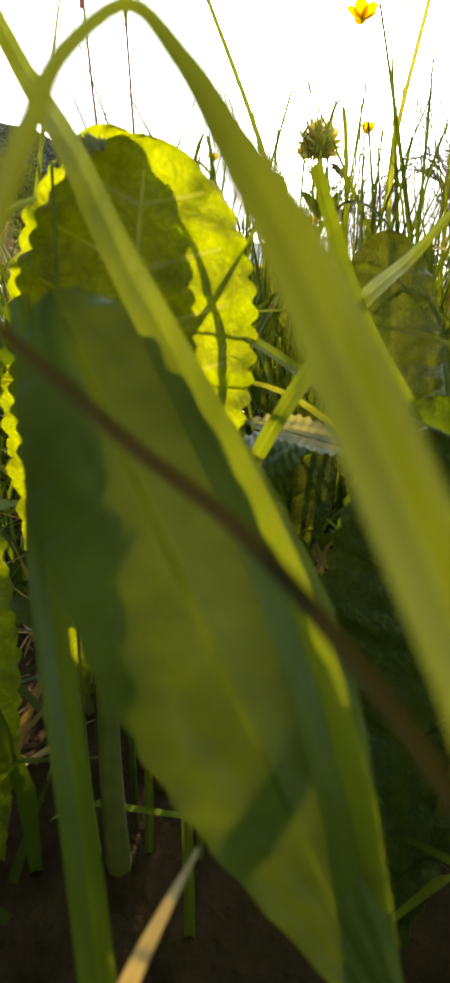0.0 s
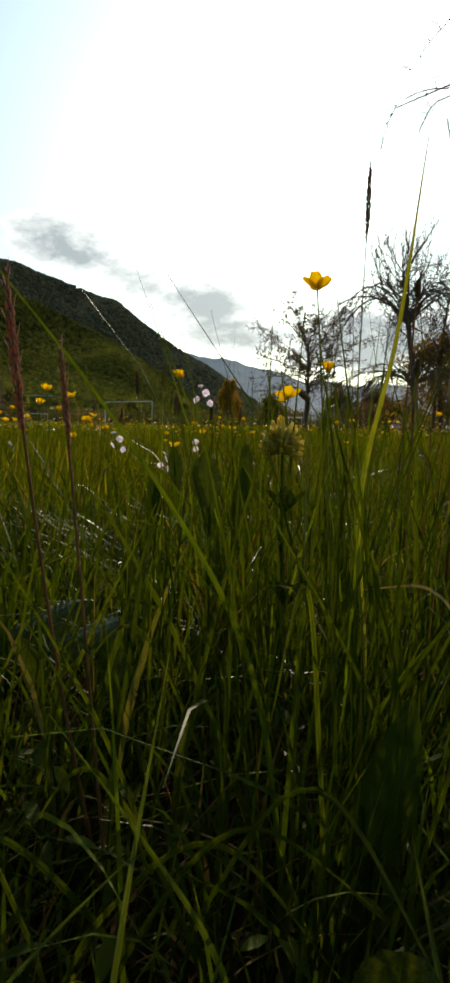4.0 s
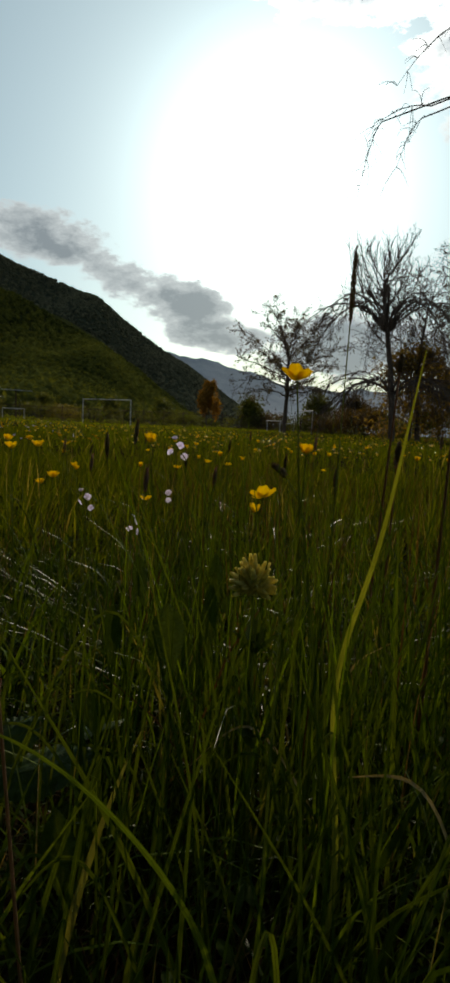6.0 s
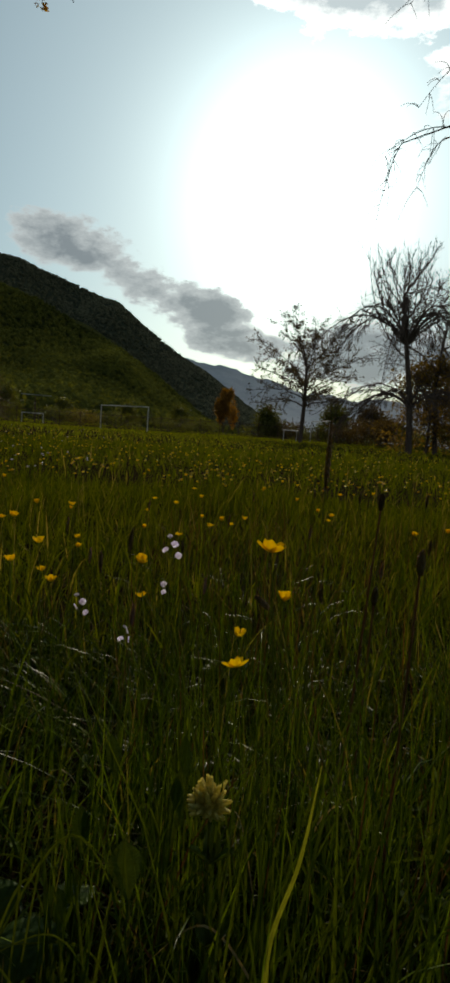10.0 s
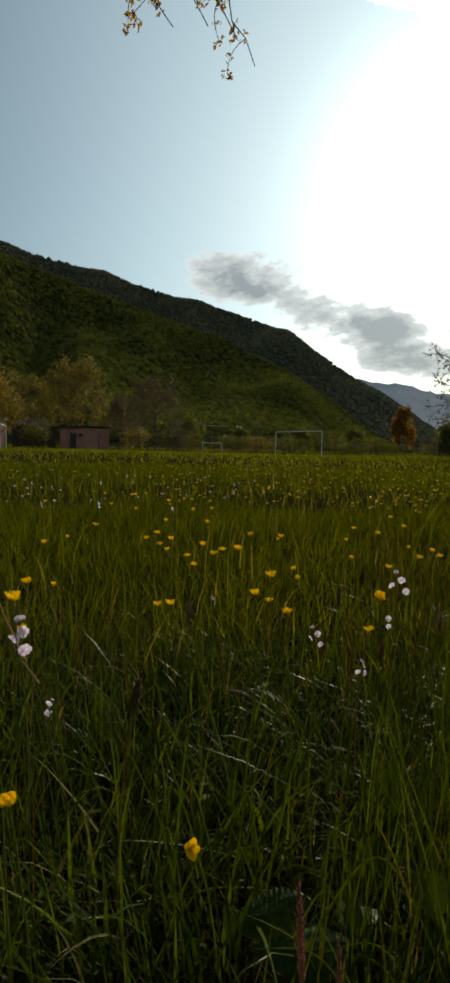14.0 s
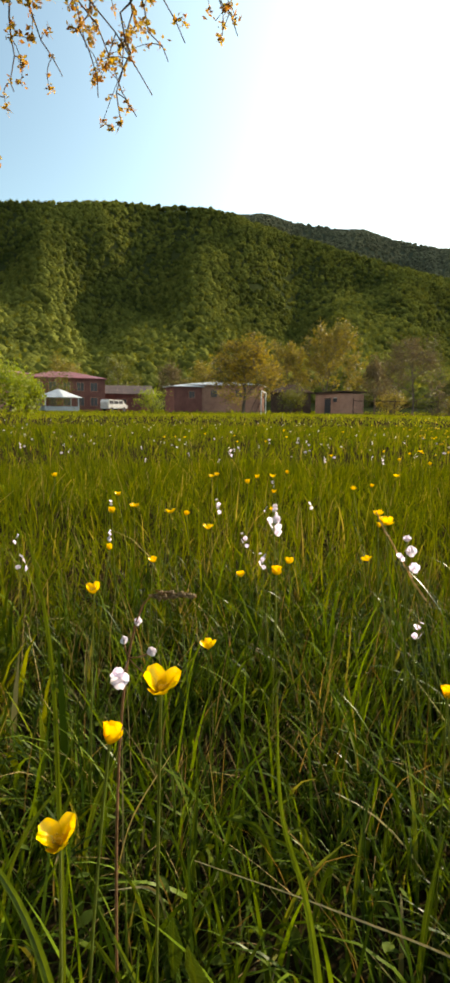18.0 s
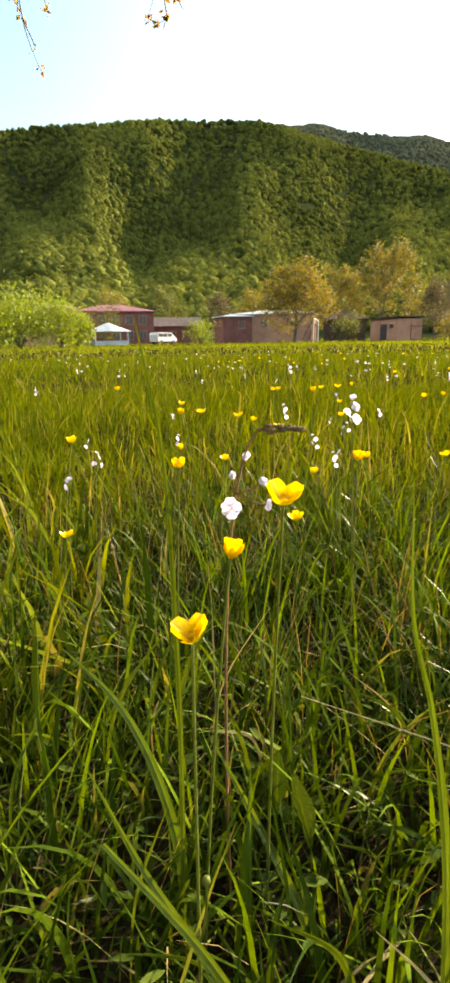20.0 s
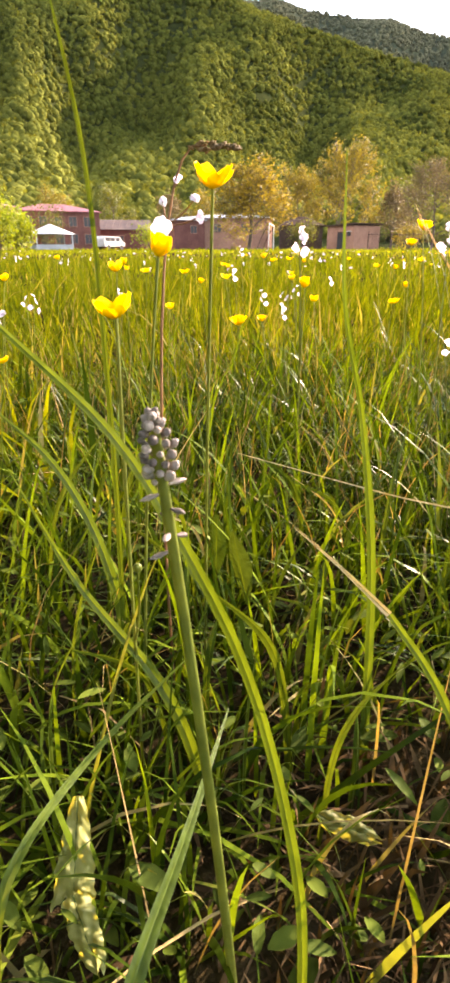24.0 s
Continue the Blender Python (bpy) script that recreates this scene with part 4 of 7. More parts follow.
def strip_mesh(name, points, widths, face=(0, -1, 0), fold=0.25, n=22):
    """One long leaf along points: a keeled strip with a mid rib, widest where widths say."""
    pts = [Vector(p) for p in points]
    n = max(n, 8 * len(pts) - 8)
    # smooth line through the points
    us = np.linspace(0, len(pts) - 1, n)
    P = []
    for u in us:
        i = min(int(u), len(pts) - 2)
        f = u - i
        p1, p2 = pts[i], pts[i + 1]
        h = (p2 - p1).length
        d1, d2 = slope(pts, i) * h, slope(pts, i + 1) * h
        P.append(p1 * (2 * f ** 3 - 3 * f * f + 1) + d1 * (f ** 3 - 2 * f * f + f) + p2 * (3 * f * f - 2 * f ** 3) + d2 * (f ** 3 - f * f))
    W = np.interp(np.linspace(0, 1, n), np.linspace(0, 1, len(widths)), widths)
    V, Q, R = [], [], []
    nf = Vector(face).normalized()
    for i in range(n):
        t = (P[min(i + 1, n - 1)] - P[max(i - 1, 0)]).normalized()
        s = t.cross(nf)
        s = s.normalized() if s.length > 1e-4 else Vector((1, 0, 0))
        b = s.cross(t)
        for k, q in enumerate((-1, -0.55, -0.09, 0.09, 0.55, 1)):
            V.append(P[i] + s * (q * W[i] / 2) + b * (abs(q) * fold * W[i] / 2) + b * (0.06 * W[i] if k in (1, 4) else 0))
    for i in range(n - 1):
        for k in range(5):
            a = i * 6 + k
            (R if k == 2 else Q).append((a, a + 1, a + 7, a + 6))
    V = [v[:] for v in V]
    return mesh_np(name, V, np.array(Q)), mesh_np("midrib", V, np.array(R))


def grass_blade(points, widths, label, material=None, face=(0, -1, 0), fold=0.3):
    foot = Vector(points[-1])
    line = [Vector(p) - foot for p in points]
    th = thing("grass_blade", label, "grass blade", foot, 0, "broad blades")
    blade, rib = strip_mesh("leaf_blade", line, widths, face, fold)
    hang("leaf_blade", blade, material or M_BLADE, th)
    hang("midrib", rib, M_KEEL if material is None else material, th)
    return th


def petal_mesh(length, width, cup, notch=0.0, nl=6, nw=5):
    V, Q = [], []
    for i in range(nl):
        u = i / (nl - 1)
        w = width * math.sin(math.pi * (0.06 + 0.80 * u ** 0.8)) ** 0.8
        for j in range(nw):
            v = j / (nw - 1) * 2 - 1
            yy = length * (u - notch * (1 - abs(v)) * u ** 6 - 0.10 * v * v * u)
            V.append((w / 2 * v, yy, cup * length * (u ** 1.7) * 0.55 + 0.22 * w * v * v + 0.012 * width * math.sin(9 * v + 5 * u)))
    for i in range(nl - 1):
        for j in range(nw - 1):
            a = i * nw + j
            Q.append((a, a + 1, a + nw + 1, a + nw))
    return mesh_np("petal", V, np.array(Q))


PETALS = {}


def petal(kind, length, width, cup, notch=0.0):
    key = (kind, length, width, cup, notch)
    if key not in PETALS:
        PETALS[key] = petal_mesh(length, width, cup, notch)
    return PETALS[key]


def stamen_mesh(r, count, height):
    b = Bundle()
    V0, F0 = ICO1
    b.add(V0 * np.array((r * 0.55, r * 0.55, height * 0.45)) + np.array((0, 0, height * 0.4)), tris=F0)
    for i in range(count):
        a = i * 2.4
        q = r * (0.5 + 0.5 * ((i * 7) % count) / count)
        top = Vector((q * math.cos(a), q * math.sin(a), height * (0.75 + 0.3 * ((i * 3) % 5) / 5)))
        b.tube([Vector((q * 0.3 * math.cos(a), q * 0.3 * math.sin(a), 0)), top], (0.0002, 0.00025), 3)
        b.add(V0 * 0.0006 + np.array(top), tris=F0)
    return b.mesh("stamens")


STAMENS = stamen_mesh(0.0042, 14, 0.0048)


def buttercup(top, size=0.021, openness=0.75, tilt=(0, 0), lean=(0.0, 0.03), turn=0.0, bud=False, label=""):
    """A buttercup whose flower sits at top and whose stem comes up from the soil."""
    x, y, z = top
    foot = Vector((x + lean[0], y + lean[1], float(ground_z(x + lean[0], y + lean[1])) - 0.004))
    th = thing("buttercup", label or "glossy yellow buttercup on a thin green stem", "buttercup", foot, 0, "buttercups")
    t = Vector(top) - foot
    mid = Vector((t.x * 0.25, t.y * 0.25, t.z * 0.55))
    b = Bundle()
    b.tube(bezier((0, 0, 0), mid, t, 9), np.linspace(0.0011, 0.0008, 9), 6)
    hang("stem", b.mesh("stem"), M_STEM, th)
    if bud:
        bb = Bundle()
        tip = mid * 0.9 + Vector((0.012, -0.004, 0.03))
        bb.tube(bezier(mid * 0.75, mid * 0.85 + Vector((0.008, 0, 0.005)), tip, 6), np.linspace(0.0008, 0.0006, 6), 5)
        bb.add(ICO2[0] * np.array((0.0023, 0.0023, 0.0028)) + np.array(tip), tris=ICO2[1])
        hang("bud", bb.mesh("bud"), M_STEM, th, "small round closed bud")
    head = pose(t.x, t.y, t.z, tilt[0], tilt[1], turn)
    k = size / 0.022
    me = petal("butter", 0.0128, 0.0122, 0.95)
    for i in range(5):
        m = head @ pose(0, 0, 0, 0, 0, 72 * i) @ pose(0, 0.0012, 0, 70 * (1 - openness) + 6 * ((i * 37) % 5 - 2), 0, 5 * ((i * 53) % 3 - 1)) @ Matrix.Scale(k, 4)
        hang("petal", me, M_BUTTER, th, m=m)
    hang("flower_centre", STAMENS, M_BUTTER_C, th, m=head @ Matrix.Scale(k, 4))
    return th


HERO = [  # flower, size, openness, tilt, lean, turn
    ((0.115, 0.686, 0.402), 0.027, 0.95, (-8, 6), (0.03, 0.05), 10), ((0.087, 0.659, 0.289), 0.022, 1.0, (-20, 0), (-0.04, 0.02), 40),
    ((0.142, 0.775, 0.327), 0.02, 0.6, (0, 0), (0.0, 0.03), 0), ((-0.052, 0.916, 0.327), 0.02, 0.65, (30, 0), (0.02, 0.02), 25),
    ((-0.412, 1.379, 0.300), 0.022, 0.7, (0, 12), (0.0, 0.04), 60), ((-0.318, 0.417, 0.247), 0.017, 0.35, (0, 0), (0.012, 0.02), 15),
    ((-0.500, 1.114, 0.219), 0.02, 0.7, (0, -10), (0.03, 0.0), 0), ((-0.262, 1.104, 0.304), 0.021, 0.8, (10, 0), (0.0, 0.04), 12),
    ((-0.469, 1.101, 0.228), 0.02, 0.75, (0, 10), (0.0, 0.04), 33), ((-0.790, 0.689, 0.203), 0.018, 0.6, (-6, 0), (0.0, 0.03), 70),
    ((-0.705, 0.716, 0.238), 0.018, 0.6, (6, 0), (0.0, 0.03), 5), ((-0.509, 0.666, 0.340), 0.022, 0.75, (12, 8), (0.02, 0.02), 50),
    ((-0.659, 0.289, 0.296), 0.018, 0.65, (20, 0), (-0.03, 0.01), 18),
    ((-0.313, 0.402, 0.257), 0.014, 0.5, (0, 0), (0.0, 0.01), 30), ((-0.596, 0.813, 0.322), 0.018, 0.7, (0, 0), (0.0, 0.02), 66), ((-0.251, 0.945, 0.307), 0.018, 0.7, (0, 0), (0.0, 0.02), 25)]
for top, size, opened, tilt, lean, turn in HERO:
    buttercup(top, size, opened, tilt, lean, turn)
buttercup((-0.368, 0.064, 0.289), 0.0195, 0.8, (14, -6), (0.012, -0.012), 20, True, "open yellow buttercup with a round bud lower on its stem")
buttercup((-0.385, 0.106, 0.315), 0.0175, 0.45, (-6, 14), (-0.01, -0.02), 50, False, "half-open yellow buttercup cup on a bent stem")
buttercup((-0.364, 0.125, 0.346), 0.021, 0.78, (10, 10), (-0.03, 0.02), 0, False, "tall open buttercup with upright shining petals")

YELLOW = ((-1.09, 0.66), (-0.90, 0.58), (-1.07, 0.77), (-1.09, 0.89), (-1.58, 1.51), (-1.47, 1.35), (-1.18, 1.19), (-1.01, 1.05), (-1.20, 1.39), (-0.98, 1.58), (-0.63, 1.45), (-0.55, 1.41),
          (-0.63, 1.84), (-0.63, 1.60), (-0.62, 0.83), (-0.47, 1.69), (-0.22, 1.05), (-0.36, 1.78), (-0.23, 1.35), (-0.29, 1.46), (-0.18, 2.35), (-0.18, 1.81), (-0.10, 2.08), (-0.07, 2.74))
YELLOW2 = ((-0.09, 4.47), (0.03, 2.16), (0.05, 1.72), (0.20, 2.48), (0.17, 1.90), (0.43, 3.53), (0.40, 2.55), (0.40, 1.98), (0.48, 2.40), (1.04, 4.94), (0.16, 0.89), (-0.45, 1.47), (-0.40, 1.90),
           (-0.29, 1.19), (-0.08, 1.08), (0.40, 2.12), (0.54, 2.62), (1.19, 4.54), (0.57, 1.53), (-1.71, 2.47), (-0.07, 1.66), (-1.71, 0.88), (-1.33, 0.89), (-1.20, 0.80))
YELLOW3 = ((-0.99, 0.53), (-1.31, 1.33), (-0.88, 0.75), (-0.58, 0.54), (-0.54, 0.38), (-1.04, 1.74), (-0.72, 1.11), (-1.02, 0.33), (-0.83, 0.22))


def scatter_buttercups():
    rng = random.Random(3)
    models = [buttercup((-0.8 - 0.3 * i, 2.3 + 0.25 * i, 0.29), 0.021, 0.45 + 0.22 * i, (8 * i - 8, 5), (0.02, 0.03), 20 * i) for i in range(3)]
    places = [*YELLOW, *YELLOW2, *YELLOW3]
    while len(places) < 128:
        a, r = rng.uniform(-24, 50), 1.6 + 9 * rng.random() ** 1.3
        h = heading(a)
        places.append((h.x * r, h.y * r))
    for i, (x, y) in enumerate(places):
        src = models[i % 3]
        dz = rng.uniform(-0.05, 0.05)
        copy_thing(src, pose(x - 0.02, y, float(ground_z(x, y)) + min(dz, 0.0), rng.uniform(-5, 5), rng.uniform(-5, 5), rng.uniform(0, 360)) @ Matrix.Scale(rng.uniform(0.8, 0.98), 4))


scatter_buttercups()


def cuckooflower(top, flowers, head=True, lean=(0.0, 0.02), label="", bend=None):
    """A lilac cuckooflower: thin stem, four-petalled flowers on stalks, buds at the tip."""
    x, y, z = top
    foot = Vector((x + lean[0], y + lean[1], float(ground_z(x + lean[0], y + lean[1])) - 0.004))
    th = thing("cuckooflower", label or "pale lilac cuckooflower with four-petalled blossoms", "wildflower", foot, 0, "cuckooflowers")
    t = Vector(top) - foot
    mid = Vector((t.x * 0.1, t.y * 0.1, t.z * 0.6)) if bend is None else Vector(bend) - foot
    line = bezier((0, 0, 0), mid, t, 12)
    b = Bundle()
    b.tube(line, np.linspace(0.0012, 0.0006, 12), 6)
    for (dx, dy, dz, *_r) in flowers:
        at = Vector(t) + Vector((dx, dy, dz))
        root = min(line, key=lambda p: (p - at).length + max(0.0, p.z - at.z) * 2)
        b.tube(bezier(root, (root + at) / 2 + Vector((0, 0, -0.003)), at, 5), (0.0005,) * 5, 4)
    hang("stem", b.mesh("stem"), M_STEM_RED if head else M_STEM, th)
    me = petal("lilac", 0.0075, 0.0086, 0.22, 0.12)
    for (dx, dy, dz, rx, rz, sc) in flowers:
        fm = Matrix.Translation(t + Vector((dx, dy, dz))) @ pose(0, 0, 0, rx, 0, rz) @ Matrix.Scale(sc, 4)
        for i in range(4):
            hang("petal", me, M_LILAC, th, m=fm @ pose(0, 0, 0, 0, 0, 90 * i + 12))
    if head:
        hb = Bundle()
        rng = random.Random(4)
        d = Vector((0.72, 0.66, 0.12)).normalized()
        for i in range(70):
            u = i / 69
            p = t + d * (0.026 * u - 0.005) + Vector((0, 0, -0.004 * u * u)) + Vector((rng.uniform(-1, 1), rng.uniform(-1, 1), rng.uniform(-1, 1))) * 0.0026 * (1.1 - 0.8 * u)
            q = (d + Vector((rng.gauss(0, 0.4), rng.gauss(0, 0.4), rng.gauss(0, 0.4)))).to_track_quat("Z", "Y").to_matrix()
            hb.add(np.array([tuple(q @ Vector((v[0] * 0.0009, v[1] * 0.0009, v[2] * 0.0021))) for v in ICO1[0]]) * rng.uniform(0.8, 1.2) + np.array(p), tris=ICO1[1])
        hang("nodding_tip", hb.mesh("nodding_tip"), M_HEAD, th, "dark nodding cluster of buds")["kind"] = "stuff"
    return th


cuckooflower((-0.420, 0.176, 0.375), [(0.0, -0.035, -0.046, 78, 20, 1.0), (-0.016, -0.02, -0.03, 88, 80, 0.42), (0.025, -0.03, -0.04, 92, 100, 0.55), (-0.01, -0.012, -0.018, 60, 10, 0.45), (0.012, -0.02, -0.03, 50, 60, 0.45)],
             True, (0.0, -0.04), "cuckooflower with a dark nodding tip and white blossoms", (-0.452, 0.150, 0.392))
WHITE = [(-0.444, 0.596, 0.327), (-0.672, 0.624, 0.332), (-0.438, 0.581, 0.331), (-0.703, 0.665, 0.329), (-0.029, 1.111, 0.317)]
for i, p in enumerate(WHITE):
    cuckooflower(p, [(0.006, 0, 0, 70, 20 + 40 * i, 1.0), (-0.01, 0.006, -0.012, 60, 100 + 30 * i, 0.95), (0.014, -0.004, -0.018, 80, 10, 0.9), (-0.004, 0.01, 0.012, 40, 0, 0.7)], False)
WHITE2 = ((-0.91, 0.85), (-0.75, 0.70), (-0.81, 0.79), (-1.03, 1.24), (-1.08, 0.96), (-1.23, 1.32), (-0.46, 0.66), (-2.31, 2.26), (-3.20, 4.28), (-3.43, 5.17), (-2.42, 4.80), (-1.67, 1.05),
          (-1.18, 0.68), (-1.27, 0.53), (-1.05, 0.40), (-1.38, 1.56), (-0.96, 1.03), (-0.94, 0.29), (-0.16, 1.02), (-0.03, 1.17), (-0.09, 0.96), (-0.42, 1.24), (-1.15, 4.99))


def scatter_white():
    rng = random.Random(8)
    models = [cuckooflower((-1.9, 1.9, 0.31), [(0.006, 0, 0, 70, 20, 1.0), (-0.01, 0.006, -0.012, 60, 120, 0.95), (0.014, -0.004, -0.02, 80, 220, 0.9), (-0.006, 0, 0.012, 30, 0, 0.7)], False),
              cuckooflower((-2.2, 2.3, 0.29), [(0.0, 0.004, 0, 60, 80, 1.0), (0.01, 0.006, -0.014, 75, 300, 0.9)], False)]
    places = list(WHITE2)
    while len(places) < 72:
        a, r = rng.gauss(42, 16), 2.5 + 9 * rng.random()
        h = heading(a)
        places.append((h.x * r, h.y * r))
    for i, (x, y) in enumerate(places):
        copy_thing(models[i % 2], pose(x, y, float(ground_z(x, y)) - rng.uniform(0, 0.02), 0, 0, rng.uniform(0, 360)) @ Matrix.Scale(rng.uniform(0.7, 0.9), 4))


scatter_white()


def far_flowers():
    """Specks of blossom too far off to count."""
    rng = np.random.default_rng(21)
    for name, cnt, mat, label, az in (("far_yellow_flowers", 1400, M_BUTTER, "yellow buttercups dotted over the far meadow", (-26, 26)), ("far_white_flowers", 220, M_LILAC, "white blossoms dotted over the far meadow", (12, 66))):
        a = np.radians(rng.uniform(*az, cnt))
        r = 3.5 + 40 * rng.uniform(0, 1, cnt) ** 1.7
        x, y = -np.sin(a) * r, np.cos(a) * r
        C = np.stack([x, y, ground_z(x, y) + rng.uniform(0.2, 0.3, cnt)], -1)
        S = np.ones((cnt, 3)) * rng.uniform(0.006, 0.011, (cnt, 1)) * np.array((1, 1, 0.6))
        me = clumps(name, C, S, rng, ICO1, 1.0, 0.3)
        me.materials.append(mat)
        tagged(new(name, me), label, "wildflowers", kind="stuff")


far_flowers()


def seed_stalk(top, foot, head_len, head_r, material, label, stem_mat=None, fluffy=True, bow=(0, 0, 0), name="seed_stalk", stem_r=0.0011):
    """A grass or plantain stalk with a rough seed head."""
    f = Vector((foot[0], foot[1], float(ground_z(foot[0], foot[1])) - 0.004))
    th = thing(name, label, "grass stalk", f, 0, "seed stalks")
    t = Vector(top) - f
    mid = t * 0.5 + Vector(bow)
    line = bezier((0, 0, 0), mid, t, 14)
    b = Bundle()
    b.tube(line, np.linspace(stem_r, stem_r * 0.5, 14), 6)
    hang("stem", b.mesh("stem"), stem_mat or M_STEM, th)
    d = (line[-1] - line[-2]).normalized()
    hb = Bundle()
    rng = random.Random(int(abs(top[0]) * 1000) + 7)
    n = 46 if fluffy else 34
    for i in range(n):
        u = i / (n - 1)
        prof = math.sin(math.pi * (0.12 + 0.86 * u)) ** (0.6 if not fluffy else 0.8)
        a = i * 2.4
        side = d.orthogonal().normalized()
        side.rotate(Matrix.Rotation(a, 3, d))
        p = t - d * (head_len * (1 - u)) + side * (head_r * 0.55 * prof)
        k = head_r * 0.62 * (0.5 + 0.5 * prof) * rng.uniform(0.8, 1.2)
        q = d.to_track_quat("Z", "Y").to_matrix() @ Matrix.Rotation(rng.uniform(-0.3, 0.3), 3, "X")
        V = np.array([tuple(q @ Vector((v[0] * k * 0.6, v[1] * k * 0.6, v[2] * k * 1.7))) for v in ICO1[0]]) + np.array(p)
        hb.add(V, tris=ICO1[1])
        if fluffy and i % 2 == 0:
            q1 = p + (d + side * 0.3).normalized() * head_r * 2.6
            hb.tube([p, (p + q1) / 2, q1], (0.00025, 0.0002, 0.0001), 3)
    hang("head", hb.mesh("head"), material, th, {M_HEAD: "rough dark seed head", M_FOXTAIL: "straw-coloured bristly head"}.get(material, "feathery purplish seed head"))["kind"] = "stuff"
    return th


seed_stalk((-0.0586, 0.3146, 0.3233), (-0.03, 0.36), 0.065, 0.0028, M_PURPLE_HEAD, "reddish foxtail grass stalk with a feathery head", M_STEM_RED, bow=(-0.01, 0, 0))
seed_stalk((-0.0380, 0.320, 0.2960), (-0.022, 0.34), 0.045, 0.0018, M_PURPLE_HEAD, "thin reddish grass stalk with a small head", M_STEM_RED)
seed_stalk((0.170, 0.718, 0.539), (0.165, 0.73), 0.072, 0.0036, M_PURPLE_DARK, "tall upright grass stalk with a brownish bristly head")
seed_stalk((-0.207, 0.430, 0.366), (-0.27, 0.52), 0.042, 0.0045, M_HEAD, "plantain with a dark brown leaning head", M_STEM_RED, bow=(-0.0292, 0.0251, 0.0437))
seed_stalk((-0.113, 0.930, 0.335), (-0.105, 0.94), 0.03, 0.0036, M_HEAD, "ribwort plantain with a dark brown head")
seed_stalk((-0.083, 1.019, 0.357), (-0.12, 1.03), 0.036, 0.0038, M_HEAD, "ribwort plantain with a leaning dark head")
seed_stalk((-0.02, 1.25, 0.30), (-0.015, 1.26), 0.027, 0.0036, M_HEAD, "ribwort plantain with a dark brown head")
seed_stalk((0.254, 0.798, 0.345), (0.25, 0.81), 0.02, 0.0044, M_HEAD, "closed dandelion head on a reddish hollow stem", M_STEM_RED, False, stem_r=0.002, name="dandelion")
seed_stalk((0.268, 0.862, 0.455), (0.25, 0.88), 0.02, 0.0046, M_HEAD, "closed dandelion head on a reddish hollow stem", M_STEM_RED, False, stem_r=0.0022, name="dandelion")
seed_stalk((0.112, 0.845, 0.31), (0.19, 0.86), 0.02, 0.005, M_HEAD, "nodding closed dandelion head on a bent stem", M_STEM, False, (0.0321, -0.0132, 0.1136), stem_r=0.0015, name="dandelion")
seed_stalk((0.249, 0.629, 0.425), (0.245, 0.64), 0.02, 0.0046, M_HEAD, "closed dandelion head on a reddish hollow stem", M_STEM_RED, False, stem_r=0.002, name="dandelion")
for i, (x, y, h) in enumerate(((-0.36, 0.88, 0.3), (-0.3, 1.35, 0.31), (0.05, 1.5, 0.32), (0.22, 1.3, 0.34), (0.4, 1.1, 0.36), (-0.16, 1.6, 0.33), (0.3, 1.02, 0.33), (0.36, 1.5, 0.4), (0.14, 1.12, 0.31), (-0.06, 0.8, 0.3), (0.46, 1.32, 0.42), (0.55, 1.7, 0.42), (0.02, 1.0, 0.29), (0.3, 1.85, 0.37), (0.12, 1.9, 0.34), (-0.2, 1.15, 0.29), (0.62, 1.45, 0.45), (0.2, 0.98, 0.3))):
    seed_stalk((x + 0.02, y, h), (x, y), 0.026, 0.0032, M_HEAD if i % 3 else M_PURPLE_HEAD, "ribwort plantain with a dark brown head" if i % 3 else "grass stalk with a purplish head")


